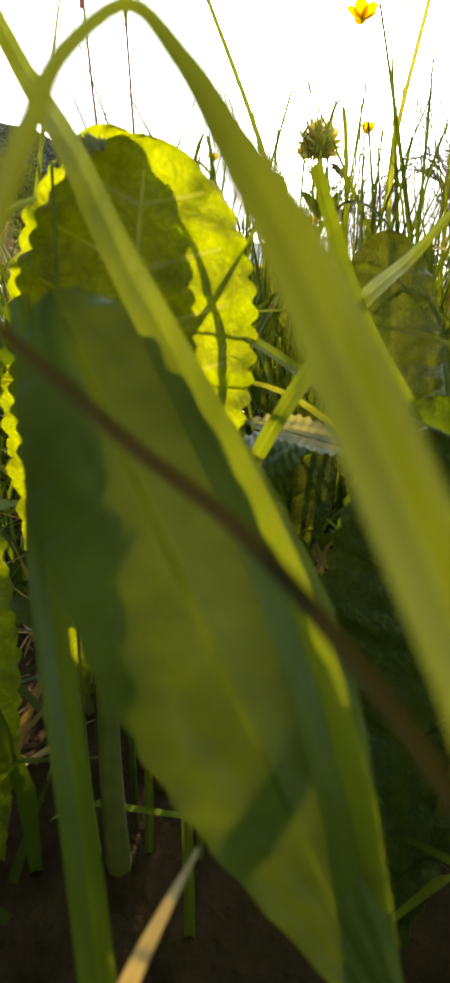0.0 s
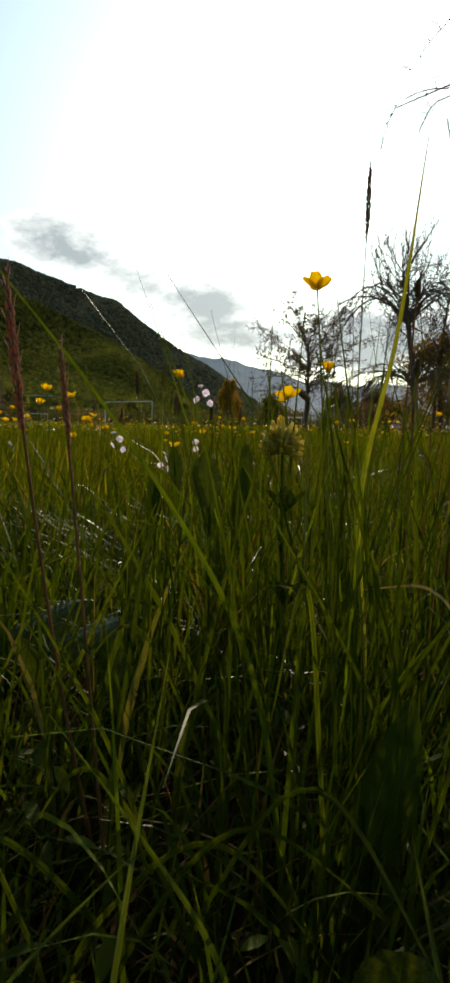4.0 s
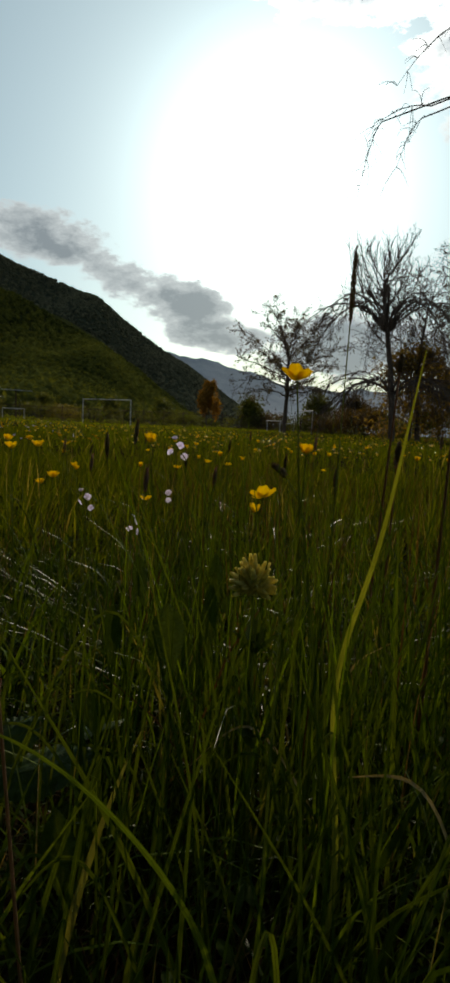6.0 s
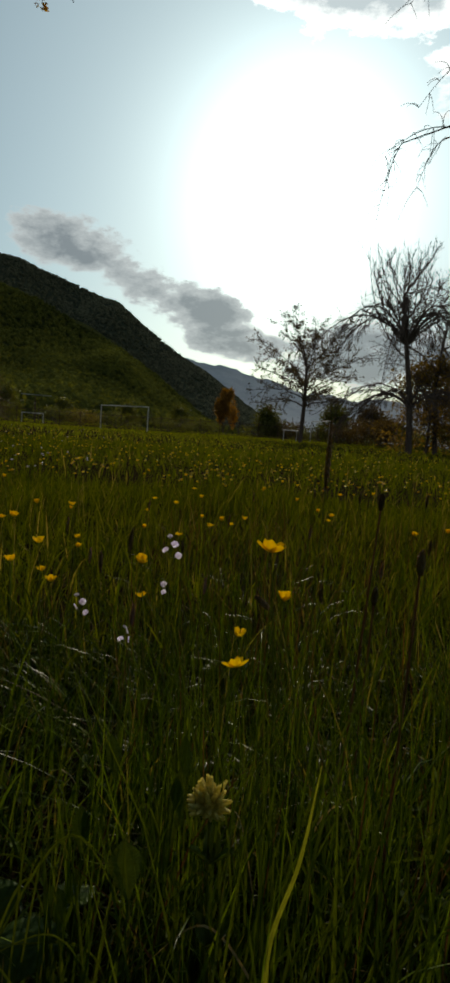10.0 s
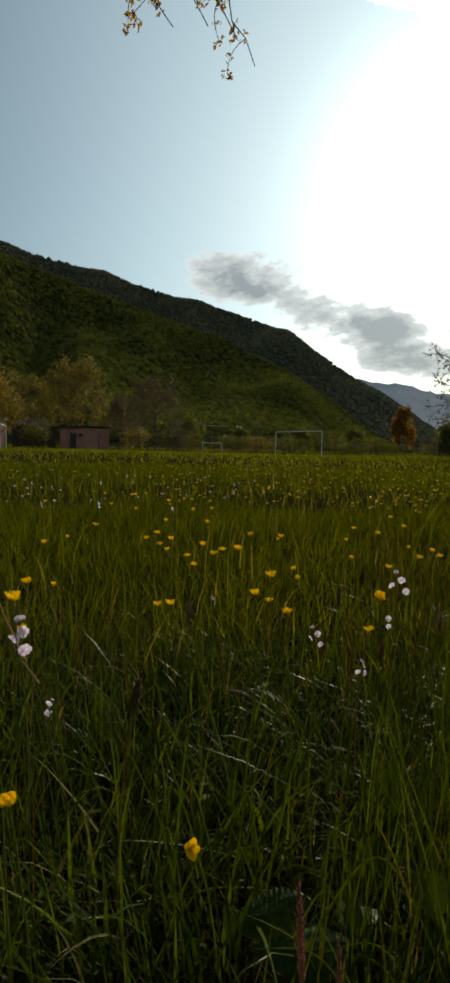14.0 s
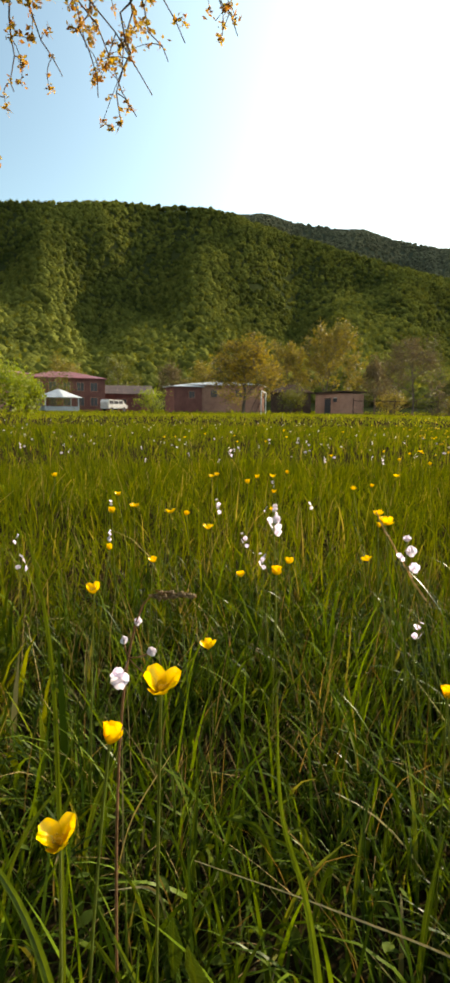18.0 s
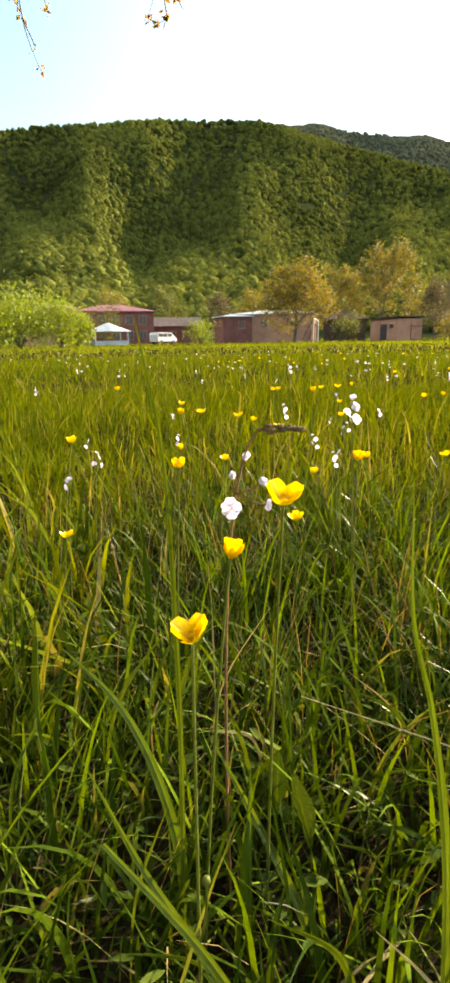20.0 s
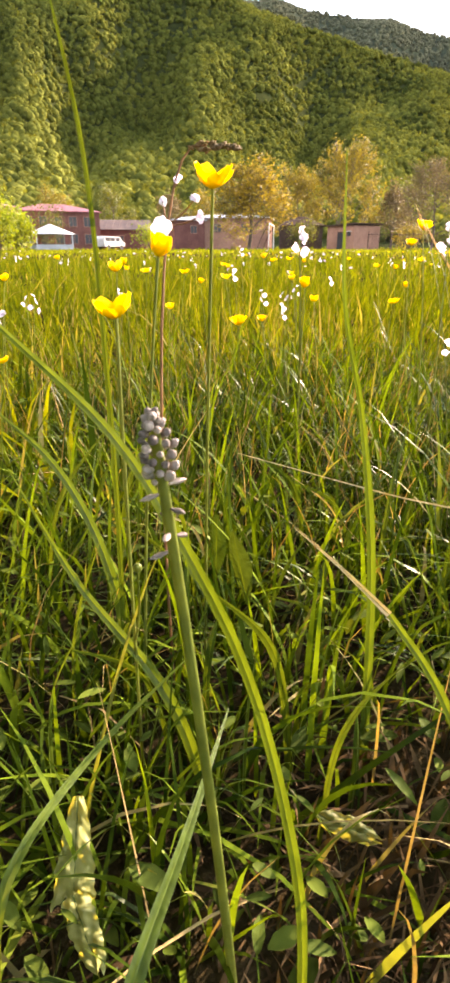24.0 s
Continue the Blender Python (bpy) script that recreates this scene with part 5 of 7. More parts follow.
def clover(top, label, size=1.0):
    x, y, z = top
    foot = Vector((x + 0.01, y + 0.02, float(ground_z(x, y)) - 0.004))
    th = thing("clover", label, "clover", foot, 0, "pale clovers")
    t = Vector(top) - foot
    b = Bundle()
    b.tube(bezier((0, 0, 0), t * 0.5 + Vector((0, 0.02, 0)), t, 9), np.linspace(0.0017, 0.0012, 9), 6)
    hang("stem", b.mesh("stem"), M_STEM, th)
    fl = Bundle()
    rng = random.Random(2)
    n = int(64 * size)
    for i in range(n):
        u = i / (n - 1)
        el = math.acos(1 - 1.7 * u)
        a = i * 2.39996
        d = Vector((math.sin(el) * math.cos(a), math.sin(el) * math.sin(a), math.cos(el)))
        p0, p1 = t + d * 0.004 * size, t + d * size * (0.015 + rng.uniform(-0.004, 0.004)) + Vector((0, 0, 0.004 * size))
        fl.tube([p0, (p0 + p1) / 2, p1], (0.001 * size, 0.0026 * size, 0.001 * size), 5)
    hang("flower_head", fl.mesh("flower_head"), M_CLOVER, th, "round cream-yellow head of narrow florets")["kind"] = "stuff"
    me = petal("leaflet", 0.026, 0.014, 0.2)
    for k in range(2):
        for i in range(3):
            m = Matrix.Translation(t * (0.8 - 0.3 * k) + Vector((0.002, 0, 0))) @ pose(0, 0, 0, 0, 0, 120 * i + 50 * k) @ pose(0, 0, 0, 38, 0, 0)
            hang("leaflet", me, M_SMOOTH_LEAF, th, m=m)
    return th


clover((0.071, 0.505, 0.246), "cream-yellow clover head above its three-part leaves")
buttercup((-0.183, 0.483, 0.198), 0.015, 0.75, (58, 22), (0.01, 0.02), 30, False, "ragged yellow buttercup losing its petals in deep grass")


def bud_spike(top, foot):
    f = Vector((foot[0], foot[1], float(ground_z(*foot)) - 0.004))
    th = thing("bud_spike", "stout stalk with a tight spike of greyish white buds", "wildflower", f)
    t = Vector(top) - f
    line = bezier((0, 0, 0), t * 0.5 + Vector((0.006, 0, 0)), t, 12)
    b = Bundle()
    b.tube(line, np.linspace(0.0021, 0.0014, 12), 8)
    hang("stem", b.mesh("stem"), M_STEM, th)
    rng = random.Random(9)
    d = (line[-1] - line[-3]).normalized()
    bud = mesh_np("bud", ICO2[0] * np.array((0.00115, 0.00115, 0.0017)) * (1 + 0.12 * np.sin(ICO2[0][:, 2:3] * 5 + 1)), ICO2[1])
    # closed buds crowd the top, spent ones hang further apart below
    for i in range(42):
        u = i / 41
        side = d.orthogonal().normalized()
        side.rotate(Matrix.Rotation(i * 2.4, 3, d))
        p = t + d * (0.005 - 0.016 * u) + side * (0.0006 + 0.0026 * min(1.0, u * 2.4) - 0.0012 * max(0.0, u - 0.6)) * rng.uniform(0.85, 1.2)
        q = (d * rng.uniform(0.5, 1.1) + side).to_track_quat("Z", "Y").to_matrix().to_4x4()
        hang("bud", bud, M_BUDGREY, th, m=Matrix.Translation(p) @ q @ Matrix.Scale(rng.uniform(0.62, 1.12), 4))
    for i in range(7):
        side = d.orthogonal().normalized()
        side.rotate(Matrix.Rotation(i * 2.6 + 0.4, 3, d))
        p = t - d * (0.013 + 0.003 * i) + side * 0.0036
        q = (side - d * rng.uniform(-0.2, 0.6)).to_track_quat("Z", "Y").to_matrix().to_4x4()
        hang("spent_flower", bud, M_BUDGREY, th, "withered drooping flower" if i == 0 else "", m=Matrix.Translation(p) @ q @ Matrix.Diagonal((0.8, 0.55, rng.uniform(1.3, 1.9), 1)))


bud_spike((-0.238, -0.026, 0.281), (-0.232, 0.0))


def crenate_leaf(tip, base, width, face, label, teeth=52, wrinkle=0.0007, curl=0.1, material=None, veins=7, name="leaf", bow=0.0, bulge=0.55, blunt=False):
    """A broad upright leaf with a scalloped edge, a raised mid rib and side veins."""
    tip, base, nf = Vector(tip), Vector(base), Vector(face).normalized()
    ax = tip - base
    length = ax.length
    ax.normalize()
    s = ax.cross(nf).normalized()
    b = s.cross(ax).normalized()
    nl, nw = (121, 35) if veins > 5 else (60, 21)
    foot = base
    th = thing(name, label, "leaf", foot, 0, "broad leaves")

    def place(u, v):
        if veins:
            u = u + 0.16 * abs(v) ** 0.8 * 4 * u * (1 - u) * 0.7
        if u > bulge:
            x = (u - bulge) / (1 - bulge)
            w = width / 2 * (max(0.0, 1 - x ** 2.5) ** 0.56 if veins or blunt else max(0.0, 1 - x ** 1.9) ** 0.9)
        else:
            w = width / 2 * (0.16 + 0.84 * math.sin(math.pi / 2 * u / bulge) ** 1.3)
        edge = 1 + 0.075 * (abs(math.sin(u * teeth * math.pi / 2)) - 0.5) * abs(v) ** 6 * (1 if teeth else 0)
        q = v * w * edge
        lift = curl * width * v * v * 0.5 * (2 * w / width) ** 2 + wrinkle * (math.sin(u * 2 * math.pi * max(veins, 1) + 2.2) * 0.9 + math.sin(v * 23 + u * 47) * math.sin(u * 61 - v * 19) * 0.8 + math.sin(u * 90) * v ** 4) * min(1, abs(v) * 3)
        lift += bow * length * math.sin(math.pi * u) - 0.02 * length * (u ** 3)
        return ax * (u * length) + s * q + b * lift

    half = (nw - 1) // 2
    V = [place(i / (nl - 1), math.copysign(abs(j / half - 1) ** 1.35, j - half))[:] for i in range(nl) for j in range(nw)]
    flesh, rib, net = [], [], []
    for i in range(nl - 1):
        for j in range(nw - 1):
            a = i * nw + j
            f = (a, a + 1, a + nw + 1, a + nw)
            u, v = (i + 0.5) / (nl - 1), abs((j + 0.5) / (nw - 1) * 2 - 1)
            if abs(j + 0.5 - half) < 1 and u < 0.95:
                rib.append(f)
            elif veins and v < 0.8 and 4 < i < nl * 0.9 and i % (nl // veins) == 3:
                net.append(f)
            else:
                flesh.append(f)
    hang("leaf_blade", mesh_np("leaf_blade", V, np.array(flesh)), material or M_LEAF, th)
    # leaves with shade in their colour get dimmed ribs as well
    pale = M_RIB if veins and material is not M_LEAF_SHADED else M_BLADE_DIM
    hang("midrib", mesh_np("midrib", V, np.array(rib)), pale, th, "pale raised mid rib")
    if net:
        hang("vein_network", mesh_np("vein_network", V, np.array(net)), pale, th, "fine pale side veins")["kind"] = "stuff"
    if base.z > 0.03:
        pb = Bundle()
        root = Vector((base.x, base.y + 0.006, float(ground_z(base.x, base.y)) - 0.004)) - base
        pb.tube(bezier((0, 0, 0), root * 0.5 + Vector((0, -0.003, 0)), root, 8), np.linspace(width * 0.05, width * 0.075, 8) * (1.0 if veins else 0.55), 7)
        hang("leaf_stalk", pb.mesh("leaf_stalk"), M_RIB if veins else M_SMOOTH_LEAF, th, "thick pale stalk" if veins else "")
    return th

# ---------------------------------------------------------------- leaves and blades close to the lens

crenate_leaf((0.0215, 0.084, 0.1445), (0.0135, 0.086, 0.062), 0.0365, (0.05, -1, 0.1), "upright wrinkled primrose leaf glowing yellow-green against the sun", curl=-0.12, veins=9, bulge=0.62)
crenate_leaf((0.0675, 0.158, 0.1435), (0.0755, 0.16, 0.055), 0.031, (-0.1, -1, 0.15), "scallop-edged primrose leaf standing upright, coloured dark for its shade", curl=-0.25, material=M_LEAF_SHADED)
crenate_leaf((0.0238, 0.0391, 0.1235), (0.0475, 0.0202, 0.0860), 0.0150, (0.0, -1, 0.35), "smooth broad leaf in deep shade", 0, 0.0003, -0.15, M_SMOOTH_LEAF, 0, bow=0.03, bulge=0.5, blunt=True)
crenate_leaf((0.0605, 0.075, 0.1085), (0.068, 0.079, 0.012), 0.0285, (-0.1, -1, 0.25), "wrinkled primrose leaf, its shade put into its colour", curl=-0.2, material=M_LEAF_SHADED)
crenate_leaf((0.064, 0.084, 0.112), (0.070, 0.086, 0.012), 0.030, (-0.1, -1, 0.2), "primrose leaf standing close behind another", curl=-0.2)
crenate_leaf((-0.018, 0.082, 0.120), (-0.014, 0.09, 0.0), 0.024, (0.2, -1, 0.1), "upright wrinkled primrose leaf glowing yellow-green against the sun", curl=-0.3)
crenate_leaf((-0.019, 0.1462, 0.0961), (0.005, 0.165, 0.0), 0.03, (0.1, -0.8, 0.6), "crinkled mint-like leaf lying in the grass", curl=-0.2)
crenate_leaf((0.1111, 0.2882, 0.1563), (0.1, 0.33, 0.0), 0.03, (0.1, -1, 0.2), "narrow upright leaf among grass", 0, 0.0003, -0.3, M_SMOOTH_LEAF, 0)
for tip, base, w in (((0.0151, 0.465, 0.2436), (0.0200, 0.465, 0.2004), 0.0225), ((0.0449, 0.600, 0.2468), (0.0485, 0.600, 0.2043), 0.0115), ((0.0556, 0.600, 0.2107), (0.0572, 0.600, 0.1924), 0.0095),
                     ((-0.0217, 0.600, 0.2431), (-0.0157, 0.600, 0.1980), 0.0130), ((-0.0484, 0.520, 0.1589), (-0.0390, 0.520, 0.1271), 0.017)):
    crenate_leaf(tip, base, w, (0.25, -1, 0.3), "dark green sorrel leaf standing in the grass", 0, 0.0006, -0.3, M_SMOOTH_LEAF, 0)
for tip, base, w in (((0.045, 0.56, 0.24), (0.04, 0.57, 0.16), 0.014), ((-0.03, 0.53, 0.22), (-0.03, 0.54, 0.17), 0.014), ((-0.16, 0.52, 0.13), (-0.15, 0.53, 0.06), 0.014), ((-0.044, 0.44, 0.122), (-0.038, 0.43, 0.075), 0.02),
                     ((0.02, 0.62, 0.17), (0.03, 0.63, 0.08), 0.022), ((-0.415, 0.18, 0.135), (-0.425, 0.19, 0.07), 0.016), ((-0.395, 0.175, 0.13), (-0.39, 0.19, 0.06), 0.018), ((-0.11, 0.46, 0.11), (-0.1, 0.48, 0.04), 0.018)):
    crenate_leaf(tip, base, w, (0.15, -1, 0.3), "oval dock-like leaf among the grass", 0, 0.0005, -0.25, M_SMOOTH_LEAF, 0)

for tip, base, w, face, mat in (((0.0042, 0.193, 0.1278), (-0.0058, 0.1597, 0.1156), 0.0125, (0.5, -0.8, 0.6), M_LEAF), ((-0.0117, 0.1759, 0.1274), (-0.0088, 0.1647, 0.1166), 0.009, (0.3, -1, 0.3), M_PALE), ((-0.0077, 0.1589, 0.1257), (-0.0058, 0.1507, 0.1148), 0.009, (0.2, -1, 0.5), M_LEAF),
                                ((0.002, 0.1765, 0.1062), (-0.0033, 0.1358, 0.0711), 0.03, (0.1, -0.8, 0.8), M_LEAF), ((-0.0191, 0.1723, 0.1026), (-0.0134, 0.1356, 0.0662), 0.03, (0.3, -0.8, 0.7), M_LEAF), ((0.0131, 0.1406, 0.1047), (0.0188, 0.1079, 0.0713), 0.02, (0.1, -0.7, 0.9), M_LEAF),
                                ((0.0074, 0.1197, 0.1163), (0.015, 0.0961, 0.0816), 0.017, (0.1, -0.8, 0.6), M_SMOOTH_LEAF), ((0.0208, 0.2036, 0.1053), (0.0263, 0.1817, 0.0597), 0.019, (0.1, -1, 0.3), M_LEAF), ((0.0521, 0.1246, 0.0985), (0.025, 0.1203, 0.091), 0.018, (0.0, -0.4, 1.0), M_SMOOTH_LEAF),
                                ((0.0608, 0.1161, 0.0705), (0.05, 0.14, 0.0), 0.026, (0.0, -0.8, 0.5), M_SMOOTH_LEAF), ((0.0255, 0.1149, 0.1171), (0.0264, 0.1235, 0.0509), 0.018, (0.0, -1, 0.3), M_LEAF)):
    crenate_leaf(tip, base, w, face, "toothed green leaf of a low rosette catching the sun" if mat is M_LEAF else "felted pale mint leaf" if mat is M_PALE else "smooth dark leaf of the herb layer", 26 if mat is not M_SMOOTH_LEAF else 0, 0.0006, -0.2, mat, 7 if mat is not M_SMOOTH_LEAF else 0)
crenate_leaf((0.0165, 0.0835, 0.1432), (0.0095, 0.0820, 0.1400), 0.0042, (0.3, -0.7, 0.8), "felted pale leaf curling at its edge", 14, 0.0003, 0.5, M_PALE, 5)
crenate_leaf((0.036, 0.0885, 0.1065), (0.057, 0.083, 0.1025), 0.0068, (0.1, -0.55, 0.85), "pale silvery leaf lying dry under the blades", 0, 0.0003, 0.3, M_PALE, 0)
crenate_leaf((0.0077, 0.1343, 0.143), (-0.0015, 0.1219, 0.1263), 0.0075, (0.3, -1, 0.2), "small pointed bright green leaf", 0, 0.0003, -0.2, M_BLADE, 0)


def limp_leaf(tip, base, face, widths, seed, label):
    """A crumpled, half-rotten leaf with a torn end."""
    tip, base, nf = Vector(tip), Vector(base), Vector(face).normalized()
    ax = tip - base
    length = ax.length
    ax.normalize()
    s = ax.cross(nf).normalized()
    up = s.cross(ax).normalized()
    rng = random.Random(seed)
    ph = [rng.uniform(0, 6.28) for k in range(6)]
    th = thing("leaf", label, "leaf", base, 0, "broad leaves")
    nl, nw = 46, 17
    V, F = [], []
    for i in range(nl):
        u = i / (nl - 1)
        w = np.interp(u, (0, 0.12, 0.5, 0.85, 1.0), widths) * (1 + 0.07 * math.sin(u * 19 + ph[0]) + 0.04 * math.sin(u * 47 + ph[1]))
        for j in range(nw):
            v = j / (nw - 1) * 2 - 1
            end = length * (u + 0.05 * u ** 6 * (math.sin(v * 5 + ph[2]) + 0.5 * math.sin(v * 13)))
            lift = 0.0011 * math.sin(u * 17 + v * 2.3 + ph[3]) + 0.0007 * math.sin(v * 6 - u * 11 + ph[4]) + 0.0005 * math.sin(u * 39 + v * 9 + ph[5]) - 0.0022 * v * v - 0.0007 * (abs(v) < 0.1)
            V.append((ax * end + s * (v * w / 2) + up * lift)[:])
            if i and j:
                k = i * nw + j
                F.append((k, k - 1, k - nw - 1, k - nw))
    hang("leaf_blade", mesh_np("leaf_blade", np.array(V), np.array(F)), M_FADED, th)
    rib = Bundle()
    rib.tube([Vector(V[i * nw + nw // 2]) for i in range(0, nl - 4, 3)], np.linspace(0.0006, 0.0002, len(range(0, nl - 4, 3))), 5)
    hang("midrib", rib.mesh("midrib"), M_STEM, th)


limp_leaf((-0.304, -0.030, 0.05), (-0.328, -0.008, 0.078), (0.7, -0.5, 0.6), (0.004, 0.009, 0.014, 0.019, 0.018), 4, "faded yellow-green crumpled leaf hanging limp")
limp_leaf((-0.276, -0.037, 0.045), (-0.304, -0.030, 0.057), (0.6, -0.5, 0.7), (0.010, 0.0125, 0.013, 0.009, 0.003), 8, "faded yellow-green leaf rotting at its tip")
limp_leaf((-0.224, 0.100, 0.036), (-0.257, 0.092, 0.034), (0.3, -0.5, 0.9), (0.003, 0.009, 0.012, 0.009, 0.003), 12, "dry pale leaf lying among grass")

crenate_leaf((0.0165, 0.0862, 0.1462), (0.0070, 0.0882, 0.055), 0.0300, (0.05, -1, 0.1), "wrinkled primrose leaf half hidden behind the glowing one", curl=-0.12, veins=9, bulge=0.62)

# loose tufts between the leaves
tuft_rng = np.random.default_rng(61)
tx, ty = tuft_rng.normal(0.075, 0.028, 90), tuft_rng.normal(0.30, 0.03, 90)
tuft = blades_mesh("grass_tuft", tx, ty, tuft_rng.uniform(0.1, 0.2, 90), tuft_rng.uniform(0.0016, 0.0034, 90), tuft_rng, 6, 0.3, 0.6)
tuft.materials.append(M_GRASS)
tagged(new("grass_tuft", tuft), "loose tuft of upright grass", "grass", kind="stuff")
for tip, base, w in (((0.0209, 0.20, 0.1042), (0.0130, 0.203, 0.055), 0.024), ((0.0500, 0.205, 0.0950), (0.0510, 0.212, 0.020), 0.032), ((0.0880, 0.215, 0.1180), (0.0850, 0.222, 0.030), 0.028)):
    crenate_leaf(tip, base, w, (-0.15, -1, 0.3), "primrose leaf coloured dark for the shade of the grass", curl=-0.3, material=M_LEAF_SHADED, veins=5)

# blades whose shadows fall on the glowing leaf
grass_blade(((0.0245, 0.0925, 0.1415), (0.0295, 0.093, 0.131), (0.0325, 0.093, 0.1215), (0.0318, 0.093, 0.100), (0.030, 0.094, 0.0)), (0.0005, 0.0010, 0.0012, 0.0014, 0.0016), "slim curved blade behind a primrose leaf")
grass_blade(((0.0365, 0.0915, 0.1345), (0.0315, 0.0925, 0.1265), (0.0265, 0.0935, 0.1195), (0.021, 0.0945, 0.08), (0.019, 0.095, 0.0)), (0.0004, 0.0010, 0.0014, 0.0016, 0.0018), "slim curved blade behind a primrose leaf")

# blades that cross the view, from tip to foot
grass_blade(((0.0255, 0.0195, 0.1245), (0.0317, 0.0175, 0.1200), (0.0345, 0.0170, 0.1178), (0.0380, 0.0155, 0.1158), (0.0416, 0.0130, 0.1130), (0.0470, 0.0115, 0.1060), (0.056, 0.012, 0.05), (0.058, 0.012, 0.0)), (0.0003, 0.0005, 0.0006, 0.0006, 0.0006, 0.0007, 0.001, 0.001), "thin stem leaning over a broad leaf, coloured dark for shade", M_STEM_SHADED)
grass_blade(((0.0210, 0.0935, 0.1235), (0.0367, 0.0885, 0.1182), (0.0502, 0.0835, 0.1108), (0.0570, 0.0800, 0.1090), (0.0650, 0.0775, 0.1048), (0.080, 0.072, 0.085), (0.095, 0.068, 0.0)), (0.0006, 0.0020, 0.0026, 0.0028, 0.0030, 0.0034, 0.0034), "broad blade bending low over the leaves", None, (0, -0.6, 0.8))
grass_blade(((0.0275, 0.0908, 0.1135), (0.0425, 0.0908, 0.1103), (0.0544, 0.0857, 0.1023), (0.0623, 0.0796, 0.0943), (0.07, 0.085, 0.0)), (0.0003, 0.0009, 0.0012, 0.0014, 0.0016), "thin pale curved blade", M_STEM)
grass_blade(((0.0178, 0.1577, 0.1583), (-0.0032, 0.1414, 0.149), (-0.0183, 0.1251, 0.1395), (-0.0439, 0.106, 0.0923), (-0.055, 0.115, 0.0)), (0.0003, 0.0012, 0.0018, 0.0024, 0.0026), "slanting grass blade above the rosette")
grass_blade(((0.0680, 0.090, 0.1400), (0.0633, 0.0873, 0.1363), (0.0582, 0.0841, 0.1307), (0.0499, 0.0750, 0.1235), (0.0422, 0.0720, 0.1120), (0.0340, 0.0770, 0.0930), (0.030, 0.078, 0.0)), (0.0003, 0.0010, 0.0016, 0.0022, 0.0022, 0.0020, 0.002), "slanting grass blade above the leaves")
grass_blade(((0.0424, 0.0571, 0.1353), (0.0455, 0.0649, 0.1302), (0.0496, 0.0733, 0.1239), (0.0542, 0.0788, 0.1180), (0.0593, 0.0822, 0.1115), (0.070, 0.088, 0.06), (0.072, 0.088, 0.0)), (0.0012, 0.0017, 0.0017, 0.0014, 0.0012, 0.0014, 0.0014), "short keeled blade crossing another above the leaves")
grass_blade(((0.0133, 0.2174, 0.1432), (-0.0078, 0.197, 0.1319), (-0.0228, 0.1757, 0.1236), (-0.0494, 0.1455, 0.0715), (-0.055, 0.155, 0.0)), (0.0003, 0.0011, 0.0015, 0.002, 0.002), "thin slanting blade in the hollow")
grass_blade(((0.0252, 0.168, 0.122), (0.0453, 0.1671, 0.1237), (0.0643, 0.1522, 0.1208), (0.0794, 0.1342, 0.1169), (0.0956, 0.1161, 0.06), (0.1, 0.125, 0.0)), (0.0003, 0.0008, 0.0011, 0.0013, 0.0016, 0.0018), "thin pale arching blade", M_STEM)
grass_blade(((0.0913, 0.2238, 0.1459), (0.0921, 0.1903, 0.1176), (0.0909, 0.1689, 0.099), (0.09, 0.17, 0.0)), (0.0003, 0.0022, 0.0028, 0.003), "upright blade beside the primrose leaf")
grass_blade(((0.0431, 0.2253, 0.1316), (0.0308, 0.1896, 0.1025), (0.0297, 0.1359, 0.0706), (0.029, 0.14, 0.0)), (0.0003, 0.0012, 0.0018, 0.002), "thin blade rising from the rosette")
grass_blade(((0.0177, 0.2543, 0.1864), (0.0089, 0.2168, 0.1183), (0.0064, 0.1758, 0.0701), (0.005, 0.18, 0.0)), (0.0003, 0.0018, 0.0024, 0.0026), "upright grass blade in the hollow")
grass_blade(((-0.0205, 0.2457, 0.1681), (0.0081, 0.2352, 0.1389), (0.0329, 0.2199, 0.1158), (0.045, 0.225, 0.0)), (0.0003, 0.0014, 0.002, 0.0024), "slanting grass blade in the hollow")
grass_blade(((0.0120, 0.0600, 0.1485), (0.0170, 0.0555, 0.1412), (0.0235, 0.0475, 0.1332), (0.0275, 0.0425, 0.1270), (0.0325, 0.0363, 0.1202), (0.0365, 0.0318, 0.1145), (0.0405, 0.0275, 0.1078), (0.050, 0.022, 0.05), (0.053, 0.022, 0.0)), (0.0016, 0.0019, 0.0022, 0.0024, 0.0026, 0.0028, 0.0030, 0.003, 0.003), "pale green blade slanting close to the lens")
